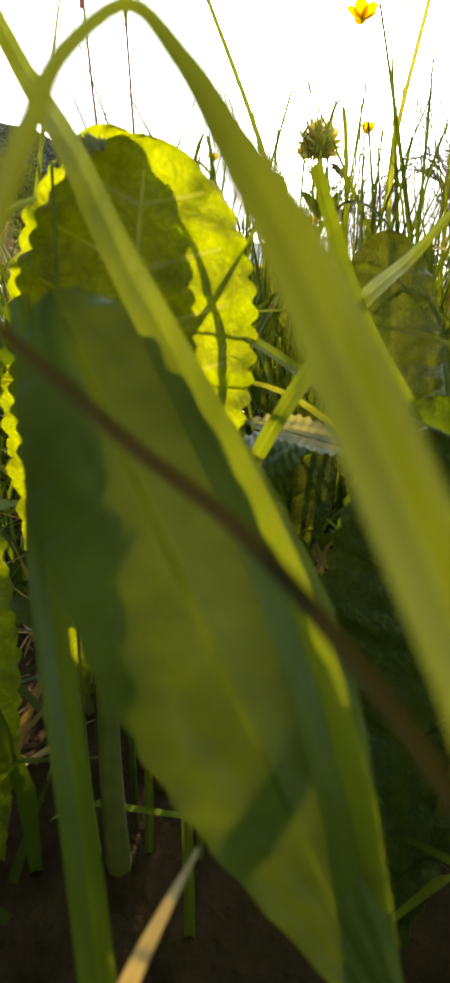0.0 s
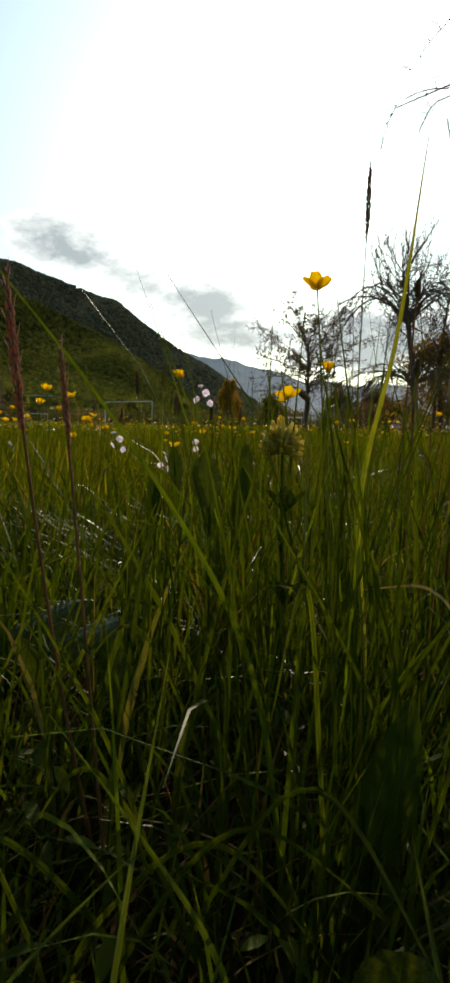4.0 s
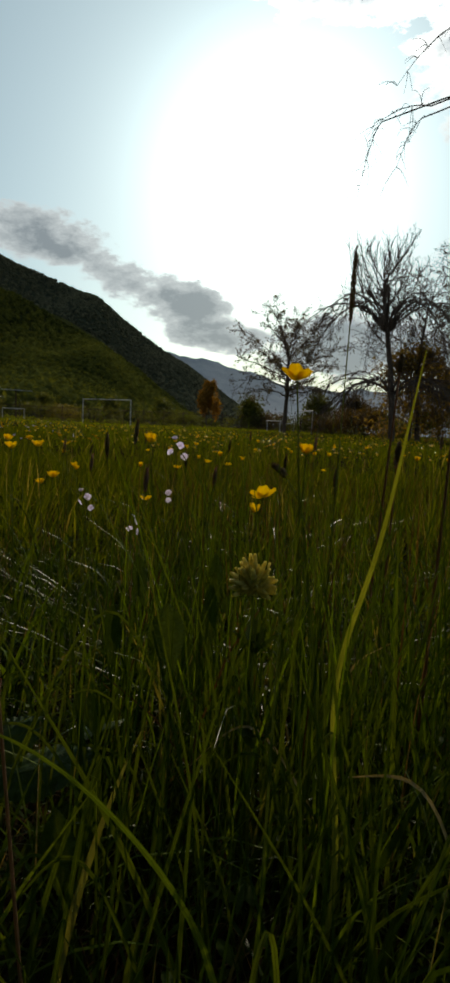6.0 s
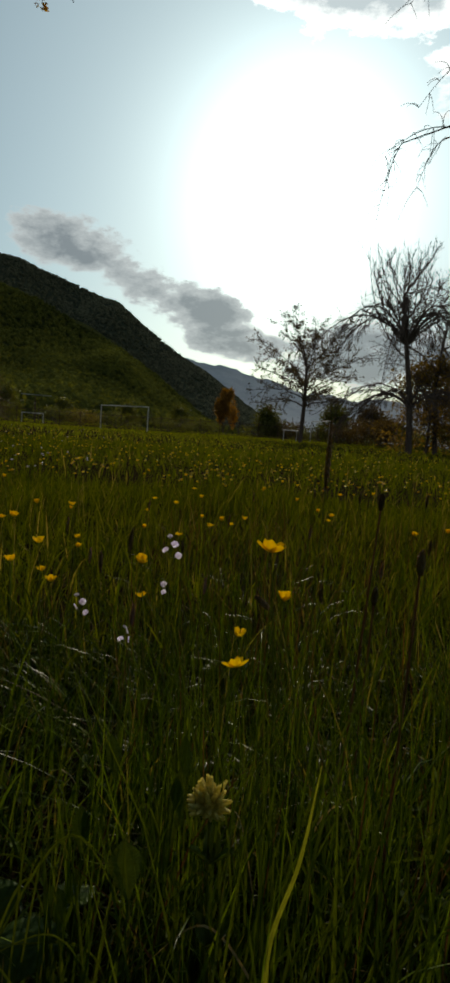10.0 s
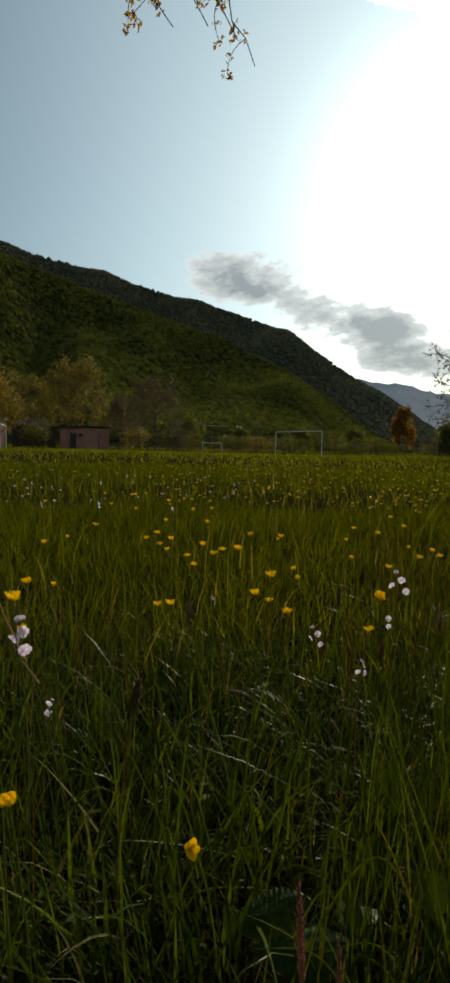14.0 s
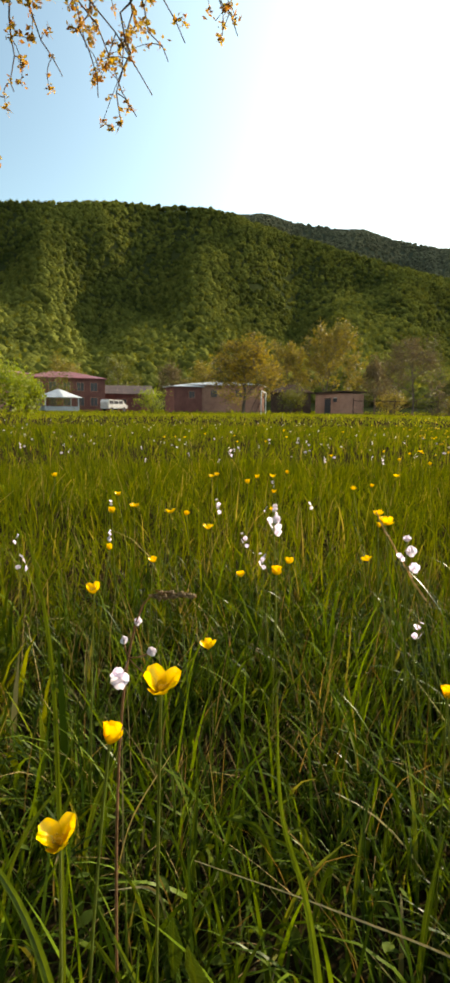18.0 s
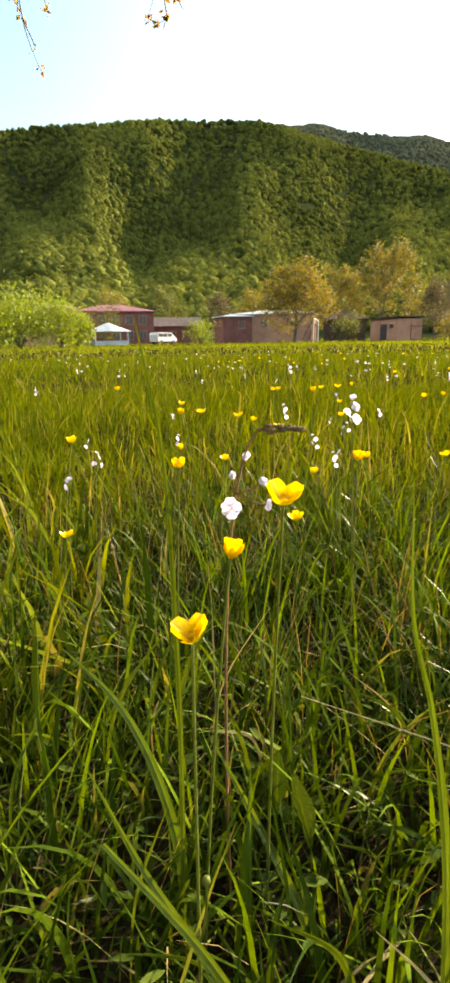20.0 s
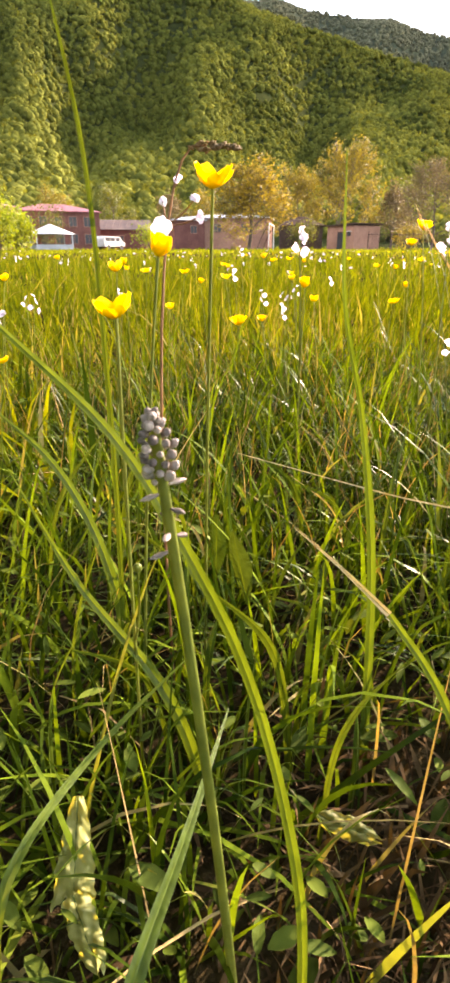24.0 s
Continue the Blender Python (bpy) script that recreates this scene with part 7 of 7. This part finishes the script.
def shrub(label, foot, size, seed, mat, n=1500, leaf=0.12):
    nr = np.random.default_rng(seed)
    rng = random.Random(seed)
    th = thing("shrub", label, "shrub", foot, 0, "field-edge shrubs")
    b = Bundle()
    for k in range(9):
        a = k * 2.4
        b.tube(bezier((0, 0, -0.1), (math.cos(a) * size[0] * 0.2, math.sin(a) * size[0] * 0.2, size[1] * 0.5), (math.cos(a) * size[0] * 0.42, math.sin(a) * size[0] * 0.42, size[1] * rng.uniform(0.6, 0.95)), 7), np.linspace(0.05, 0.01, 7), 5)
    hang("stem_frame", b.mesh("stem_frame"), M_BARK, th)
    lobes = nr.uniform(-1, 1, (14, 3)) * np.array((size[0] * 0.38, size[0] * 0.38, size[1] * 0.3)) + np.array((0, 0, size[1] * 0.55))
    pick = nr.integers(0, 14, n)
    T = lobes[pick] + nr.normal(0, 1, (n, 3)) * np.array((size[0] * 0.13, size[0] * 0.13, size[1] * 0.16))
    T[:, 2] = np.maximum(T[:, 2], 0.05)
    hang("foliage", leaf_cloud("foliage", T, leaf, nr), mat, th, "dense small leaves")


for i, (az, dist, w, h, mat) in enumerate(((49.4, 84, 4.6, 3.2, M_SHRUB), (62.5, 58, 5.0, 4.6, M_SHRUB), (66.0, 56, 5.5, 5.2, M_SHRUB), (70.0, 54, 6.0, 5.0, M_SHRUB), (60.9, 60, 3.0, 3.2, M_SHRUB), (58.6, 96, 5, 6.5, M_LEAVES_G), (36.0, 86, 4.0, 3.4, M_LEAVES_G), (26.6, 92, 4, 3.2, M_LEAVES_Y), (22.8, 92, 6, 2.4, M_LEAVES_G), (17.0, 90, 6, 2.4, M_LEAVES_G), (14.8, 88, 5, 2.2, M_LEAVES_Y),
                                           (11.5, 90, 7, 2.2, M_LEAVES_G), (6.5, 92, 7, 2.4, M_LEAVES_G), (3.2, 96, 6, 2.4, M_LEAVES_G), (-2.0, 84, 6, 2.4, M_LEAVES_G), (-5.0, 84, 5, 2.6, M_LEAVES_O), (-11.0, 70, 5, 2.6, M_LEAVES_O), (-14.0, 66, 5, 3.0, M_LEAVES_O), (-4.2, 88, 6, 2.3, M_LEAVES_G), (-7.6, 86, 6, 2.2, M_LEAVES_G), (-9.4, 84, 6, 2.4, M_LEAVES_G), (-12.4, 80, 6, 2.5, M_LEAVES_G), (-16.2, 72, 6, 3.0, M_LEAVES_G), (-18.2, 64, 6, 3.0, M_LEAVES_G), (-24.5, 54, 7, 6.5, M_LEAVES_O))):
    shrub("bushy yellow-green shrub at the field edge" if mat in (M_LEAVES_Y, M_SHRUB) else "bushy rust-brown shrub at the field edge" if mat is M_LEAVES_O else "bushy green shrub at the field edge", bearing3(az, dist), (w, h), 200 + i, mat, 3200 if dist < 70 else 1300, 0.13)


def overhang_tree():
    """A tree at the photographer's back whose budding twigs hang into view."""
    th = thing("overhanging_tree", "tree with budding twigs hanging over the meadow", "tree", (-6.5, -1.8, 0))
    rng = random.Random(77)
    nr = np.random.default_rng(77)
    org = Vector((-6.5, -1.8, 0))
    tb = Bundle()
    line = [Vector((0.1 * math.sin(u * 4), 0.25 * u * u, u * 6.5 - 0.1)) for u in np.linspace(0, 1, 10)]
    tb.tube(line, np.linspace(0.24, 0.1, 10), 12)
    hang("trunk", tb.mesh("trunk"), M_BARK, th)
    # unseen leaf roof over and behind the viewpoint, added to cut sky light
    n = 15000
    lobes = np.stack([nr.uniform(-9.5, 4.0, 60), nr.uniform(-8.0, 0.5, 60), nr.uniform(4.6, 7.6, 60)], -1) - np.array(tuple(org))
    C = lobes[nr.integers(0, 60, n)] + nr.normal(0, 0.75, (n, 3))
    hang("canopy", leaf_cloud("canopy", C, 0.2, nr), M_LEAVES_G, th, "added leaf roof out of view, cutting the sky light")
    # boughs that carry the added roof
    for k in range(0, 60, 6):
        bough = Bundle()
        bough.tube(bezier(line[8], (line[8] + Vector(lobes[k])) / 2 + Vector((0, 0, 0.6)), Vector(lobes[k]), 8), np.linspace(0.08, 0.02, 8), 6)
        hang("bough", bough.mesh("bough"), M_BARK, th)
    lb, tips = Bundle(), []
    ends = []
    # main boughs, each to a place above the field
    for az, dist, el in ((20, 5.2, 42), (28, 5.4, 40), (46, 5.3, 38), (52, 5.2, 37), (63, 5.4, 35), (71, 5.6, 33)):
        top = Vector(heading(az, el)) * dist + Vector((0, 0, 0.4)) - org
        a = line[7] if az > 40 else line[8]
        pts = bezier(a, (a + top) / 2 + Vector((0, 0, 1.1)), top, 12)
        lb.tube(pts, np.linspace(0.07, 0.012, 12), 7)
        ends.append((az, dist, el, pts))
    # hanging twigs: bearing and elevation of each twig's end
    for az, el, k in ((16.0, 33.0, 0), (17.6, 34.6, 0), (20.4, 35.4, 0), (19.2, 36.8, 0), (23.6, 35.2, 1), (26.5, 35.2, 1), (28.5, 36.5, 1), (43.4, 30.6, 2), (45.5, 31.5, 2), (48.0, 30.0, 2), (51.0, 26.6, 3), (52.2, 25.0, 3), (54.0, 24.0, 3), (53.6, 27.5, 3), (55.6, 26.0, 3), (56.5, 29.0, 3), (49.5, 28.8, 3), (58.5, 27.0, 4), (64.4, 22.2, 4), (65.5, 24.0, 4), (62.5, 25.5, 4), (67.5, 22.8, 5), (69.0, 24.5, 5)):
        end = Vector(heading(az, el)) * (5.0 + 0.6 * rng.random()) + Vector((0, 0, 0.4)) - org
        pts = ends[k][3]
        root = pts[rng.choice((8, 9, 10, 11))]
        mid = (root + end) / 2 + Vector((0, 0, 0.18))
        tw = bezier(root, mid, end, 13)
        for q in tw[1:-1]:
            q += Vector((rng.gauss(0, 0.03), rng.gauss(0, 0.03), rng.gauss(0, 0.025)))
        lb.tube(tw, np.linspace(0.011, 0.0035, 13), 5)
        tips.extend(tw[9::2])
        for j in range(7):
            i = 5 + j % 8
            side = Vector((rng.uniform(-1, 1), rng.uniform(-1, 1), rng.uniform(-1.1, 0.35)))
            e2 = tw[i] + side * rng.uniform(0.1, 0.3)
            t2 = bezier(tw[i], (tw[i] + e2) / 2 + Vector((rng.gauss(0, 0.04), rng.gauss(0, 0.04), 0.03)), e2, 6)
            lb.tube(t2, np.linspace(0.004, 0.002, 6), 4)
            tips.extend((t2[3], t2[5], t2[5]))
    hang("branchwork", lb.mesh("branchwork"), M_TWIG, th, "thin reddish brown twigs")
    T = np.array([tuple(t) for t in tips])
    T = np.repeat(T, 6, axis=0) + nr.normal(0, 0.018, (len(T) * 6, 3))
    hang("foliage", leaf_cloud("foliage", T, 0.02, nr), M_BUDS, th, "small opening leaves and catkins")


overhang_tree()


def side_bough():
    th = thing("weeping_bough_tree", "tree whose thin bare boughs droop into view", "tree", (9.5, 9.5, 0))
    org = Vector((9.5, 9.5, 0))
    tb, lb = Bundle(), Bundle()
    line = [Vector((-0.1 * u, 0.1 * math.sin(5 * u), u * 7.5 - 0.1)) for u in np.linspace(0, 1, 9)]
    tb.tube(line, np.linspace(0.22, 0.1, 9), 10)
    hang("trunk", tb.mesh("trunk"), M_BARK, th)
    rng = random.Random(5)
    for az, el, az1, el1 in ((-12.0, 26.3, -17.5, 28.0), (-11.9, 22.8, -13.4, 27.2), (-14.5, 29.5, -20, 33.0), (-15.0, 24.0, -17.0, 27.3), (-13.0, 35.8, -18, 37.5), (-8.5, 41, -13, 42)):
        d = 12.5
        end, knee = Vector(heading(az, el)) * d - org, Vector(heading(az1, el1)) * d - org
        lb.tube(bezier(line[7], (line[7] + knee) / 2 + Vector((0, 0, 0.9)), knee, 8), np.linspace(0.03, 0.011, 8), 6)
        tw = bezier(knee, (knee + end) / 2 + Vector((0, 0, 0.35)), end, 8)
        lb.tube(tw, np.linspace(0.011, 0.004, 8), 5)
        for j in range(16):
            i = 1 + j % 7
            e2 = tw[i] + Vector((rng.uniform(-0.35, 0.2), rng.uniform(-0.3, 0.3), rng.uniform(-0.5, 0.15)))
            lb.tube(bezier(tw[i], (tw[i] + e2) / 2 + Vector((rng.uniform(-0.1, 0.1), 0, 0.12)), e2, 6), np.linspace(0.006, 0.0025, 6), 4)
    hang("branchwork", lb.mesh("branchwork"), M_TWIG, th)


side_bough()

# ---------------------------------------------------------------- village edge


def window(parent, x, z, w, h, y):
    part("window_frame", box((w + 0.16, 0.08, h + 0.16), (x, y - 0.02, z)), M_PLASTER, parent)
    win = part("window", box((w, 0.04, h), (x, y - 0.06, z)), M_GLASSY, parent, "dark window pane")
    part("mullion", box((0.05, 0.03, h), (x, y - 0.09, z)), M_PLASTER, win)


def gable_house(name, label, az, dist, turn, length, depth, eave, ridge, wall, roof, windows=(), overhang=0.35):
    th = thing(name, label, "house", bearing3(az, dist), az + turn)
    part("wall", prism([(-length / 2, -0.2), (length / 2, -0.2), (length / 2, eave), (-length / 2, eave)], -depth / 2, depth / 2), wall, th)
    bm = bmesh.new()
    L, D = length / 2 + overhang, depth / 2 + overhang
    rl = max(0.0, L - D) if ridge - eave < 1.5 else L
    lo = [bm.verts.new(p) for p in ((-L, -D, eave), (L, -D, eave), (L, D, eave), (-L, D, eave))]
    lt = [bm.verts.new(p) for p in ((-L, -D, eave + 0.12), (L, -D, eave + 0.12), (L, D, eave + 0.12), (-L, D, eave + 0.12))]
    tp = [bm.verts.new((-rl, 0, ridge)), bm.verts.new((rl, 0, ridge))]
    bm.faces.new(lo[::-1])
    for i in range(4):
        bm.faces.new((lo[i], lo[(i + 1) % 4], lt[(i + 1) % 4], lt[i]))
    bm.faces.new((lt[0], lt[1], tp[1], tp[0]))
    bm.faces.new((lt[2], lt[3], tp[0], tp[1]))
    bm.faces.new((lt[1], lt[2], tp[1]))
    bm.faces.new((lt[3], lt[0], tp[0]))
    bmesh.ops.recalc_face_normals(bm, faces=bm.faces[:])
    rf = part("roof", bm, roof, th)
    for k in range(int(length / 1.2)):
        x = -L + 0.6 + k * 1.2
        if abs(x) < rl + 0.3:
            part("roof_seam", box((0.05, math.hypot(D, ridge - eave) * 0.96, 0.04)), roof, rf).matrix_basis = Matrix.Translation((x, -D / 2, (eave + ridge) / 2 + 0.12)) @ pose(0, 0, 0, math.degrees(math.atan2(ridge - eave, D)), 0, 0)
    for x, z, w, h in windows:
        window(th, x, z, w, h, -depth / 2)
    return th


red = gable_house("village_house", "two-storey rose-stone house with a dull red hipped roof", 57.7, 104, 8, 12.5, 9, 5.2, 6.5, M_REDWALL, M_ROOFRED, [(-4.4 + 2.2 * i, z, 1.1, 1.3) for i in range(5) for z in (1.5, 3.9)])
gable_house("village_house", "low rose-stone house with a sagging brown roof", 52.0, 112, -12, 9.5, 7, 3.0, 4.7, M_REDWALL, M_ROOFBROWN, [(-2.6, 1.6, 1.0, 1.1), (0.6, 1.6, 1.0, 1.1)])
house_a = gable_house("village_house", "plastered house with a pale grey sheet-metal roof", 42.4, 98, -10, 12.5, 8, 4.3, 5.0, M_PLASTER, M_ROOFGREY, [(-4, 3.0, 1.0, 1.1), (-1, 3.0, 1.0, 1.1), (3, 3.0, 1.0, 1.1)])
gable_house("lean_to", "rose-walled wing with a pale metal roof beside the house", 46.4, 96, 18, 4.6, 5, 4.0, 4.5, M_REDWALL, M_ROOFGREY, [(0.6, 2.8, 0.9, 1.0)])
gable_house("barn", "dark wooden barn with a brown roof behind the shed", 36.0, 92, 0, 6, 5, 3.0, 4.3, M_RUST, M_RUST)
gable_house("village_house", "ochre house wall at the edge of the village", 63.2, 92, 20, 6, 8, 5.0, 6.0, M_PLASTER, M_ROOFRED, [(0, 3.4, 1.0, 1.2)])


def shed():
    th = thing("shed", "small rose-plastered shed with a sloping flat roof and dark doorway", "shed", bearing3(31.4, 81), 31.4 - 43)
    part("wall", box((4.5, 4.6, 2.85), (0, 0, 1.3), 0.03), M_PLASTER, th)
    bm = prism([(-2.5, 2.66), (2.5, 2.86), (2.5, 3.02), (-2.5, 2.82)], -2.55, 2.55)
    part("roof", bm, M_RUST, th)
    # door and window openings are dark panels standing for the shade inside
    part("door", box((1.05, 0.08, 2.0), (0.1, -2.33, 0.95)), M_OPENING_SHADE, th, "dark panel for the shade inside the doorway")
    part("door_frame", box((1.25, 0.05, 0.1), (0.1, -2.33, 2.02)), M_RUST, th)
    w = part("window", box((0.6, 0.08, 0.5), (1.4, -2.33, 1.8)), M_OPENING_SHADE, th, "small dark panel for the shade inside a window hole")
    part("window_frame", box((0.7, 0.05, 0.07), (1.4, -2.34, 2.09)), M_WHITE, w)


shed()


def football_goal(az0, d0, az1, d1, label):
    a, b = at_bearing(az0, d0), at_bearing(az1, d1)
    th = thing("football_goal", label, "goal", (a.x, a.y, float(ground_z(a.x, a.y))), 0, "football goals")
    v = b - a
    for name, p, q in (("post", Vector((0, 0, -0.1)), Vector((0, 0, 2.44))), ("post", v + Vector((0, 0, -0.1)), v + Vector((0, 0, 2.44))), ("crossbar", Vector((0, 0, 2.44)), v + Vector((0, 0, 2.44)))):
        bb = Bundle()
        bb.tube([p, p.lerp(q, 0.33), p.lerp(q, 0.66), q], (0.05,) * 4, 10)
        hang(name, bb.mesh(name), M_WHITE, th)
    back = Vector((-v.y, v.x, 0)).normalized() * (1.2 if (-v.y * a.x + v.x * a.y) > 0 else -1.2)
    for s in (Vector((0, 0, 0)), v):
        bb = Bundle()
        bb.tube([s + Vector((0, 0, 2.44)), s + back * 0.6 + Vector((0, 0, 1.2)), s + back + Vector((0, 0, -0.05))], (0.03,) * 3, 6)
        hang("stay", bb.mesh("stay"), M_RUST, th)
    bb = Bundle()
    bb.tube([back, back + v * 0.5, back + v], (0.03,) * 3, 6)
    hang("ground_bar", bb.mesh("ground_bar"), M_RUST, th)


football_goal(13.0, 61, 8.55, 56, "white-painted football goal without a net")
football_goal(-7.27, 70, -8.99, 63.4, "white football goal beyond the slender tree")
football_goal(38.9, 60, 38.45, 67, "white football goal seen from its side")


def small_frame():
    th = thing("handball_frame", "small white goal frame below a pole with a cross board", "goal", bearing3(19.2, 70), 19.2)
    for name, p, q in (("post", (-1.15, 0, -0.1), (-1.15, 0, 1.25)), ("post", (1.15, 0, -0.1), (1.15, 0, 1.25)), ("crossbar", (-1.15, 0, 1.25), (1.15, 0, 1.25))):
        bb = Bundle()
        bb.tube([Vector(p), Vector(p).lerp(Vector(q), 0.5), Vector(q)], (0.05,) * 3, 8)
        hang(name, bb.mesh(name), M_WHITE, th)
    th = thing("basketball_stand", "old steel basketball stand with a pale board edge", "basketball stand", bearing3(19.0, 71), 19.0)
    bb = Bundle()
    bb.tube([Vector((0, 0, -0.1)), Vector((0, 0, 1.7)), Vector((0, 0, 3.3))], (0.09, 0.08, 0.08), 8)
    hang("pole", bb.mesh("pole"), M_RUST, th)
    part("board", box((3.3, 0.5, 0.08), (0.1, 0, 3.35), 0.01), M_ROOFGREY, th)
    part("brace", box((0.08, 1.0, 0.08), (0, 0, 3.2)), M_RUST, th)

    a, b = at_bearing(-4.53, 66), at_bearing(-6.09, 66)
    th = thing("barrier", "low white-painted barrier rail at the field edge", "barrier", (a.x, a.y, float(ground_z(a.x, a.y))))
    v = b - a
    for name, p, q in (("post", v * 0.1, v * 0.1 + Vector((0, 0, 1.2))), ("post", v * 0.9, v * 0.9 + Vector((0, 0, 1.2))), ("rail", Vector((0, 0, 1.2)), v + Vector((0, 0, 1.2)))):
        bb = Bundle()
        bb.tube([p, p.lerp(q, 0.5), q], (0.05,) * 3, 8)
        hang(name, bb.mesh(name), M_WHITE, th)


small_frame()


def fence():
    """Steel mesh fence along the far side of the field."""
    th = thing("fence", "rusty steel fence of posts, rails and wire pickets", "fence", (0, 0, 0))
    w = Bundle()
    w.tube([Vector((0, 0, 0.1)), Vector((0, 0, 1.85))], (0.016, 0.014), 4)
    picket = w.mesh("picket")
    spots = [at_bearing(az, 78 - 0.22 * (az + 20) * 0.4) for az in np.arange(-25, 30.1, 1.9)]
    for i, p in enumerate(spots):
        b = Bundle()
        z = float(ground_z(p.x, p.y))
        b.tube([p + Vector((0, 0, z - 0.2)), p + Vector((0, 0, z + 1.0)), p + Vector((0, 0, z + 2.0))], (0.06, 0.055, 0.05), 6)
        hang("post", b.mesh("post"), M_RUST, th)
        if i + 1 < len(spots):
            q = spots[i + 1]
            for h in (0.25, 1.75):
                r = Bundle()
                r.tube([p + Vector((0, 0, z + h)), p.lerp(q, 0.5) + Vector((0, 0, z + h - 0.03)), q + Vector((0, 0, z + h))], (0.03,) * 3, 5)
                hang("rail", r.mesh("rail"), M_RUST, th)
            for k in range(1, 11):
                s = p.lerp(q, k / 11)
                hang("picket", picket, M_RUST, th, m=Matrix.Translation(s + Vector((0, 0, z))))


fence()


def gazebo():
    th = thing("gazebo", "open garden pavilion with a pale grey pyramid roof", "pavilion", bearing3(58.1, 84), 58.1 + 12)
    for x in (-2.2, 2.2):
        for y in (-2.2, 2.2):
            part("post", box((0.14, 0.14, 1.9), (x, y, 0.85)), M_WHITE, th)
    bm = bmesh.new()
    bmesh.ops.create_cone(bm, cap_ends=True, segments=6, radius1=3.3, radius2=0.12, depth=1.15)
    bmesh.ops.translate(bm, vec=(0, 0, 2.38), verts=bm.verts)
    part("roof", bm, M_ROOFGREY, th)
    for y in (-2.2, 2.2):
        part("parapet", box((4.3, 0.08, 0.6), (0, y, 0.3)), M_ROOFGREY, th)


gazebo()


def van():
    th = thing("minivan", "parked white minivan beside the houses", "van", bearing3(53.0, 94), 53.0 + 48)
    outline = [(-2.2, 0.45), (2.25, 0.45), (2.3, 0.95), (1.9, 1.08), (1.1, 1.78), (-2.0, 1.85), (-2.25, 1.5)]
    bm = prism(outline, -0.85, 0.85)
    bmesh.ops.bevel(bm, geom=bm.edges[:], offset=0.06, segments=2, affect="EDGES")
    part("body", bm, M_WHITE, th)
    for x, w in ((-1.5, 0.9), (-0.45, 0.95), (0.65, 0.85)):
        part("side_window", box((w, 0.03, 0.48), (x, -0.86, 1.42), 0.01), M_GLASSY, th, "dark glass")
    for x in (-1.45, 1.4):
        for y in (-0.78, 0.78):
            bm = bmesh.new()
            bmesh.ops.create_cone(bm, cap_ends=True, segments=18, radius1=0.34, radius2=0.34, depth=0.2)
            bmesh.ops.rotate(bm, matrix=Matrix.Rotation(radians(90), 3, "X"), verts=bm.verts)
            bmesh.ops.translate(bm, vec=(x, y, 0.34), verts=bm.verts)
            part("wheel", bm, M_RUBBER, th, "black tyre")
    part("headlight", box((0.06, 0.3, 0.16), (2.28, -0.6, 0.82)), M_GLASSY, th)


van()
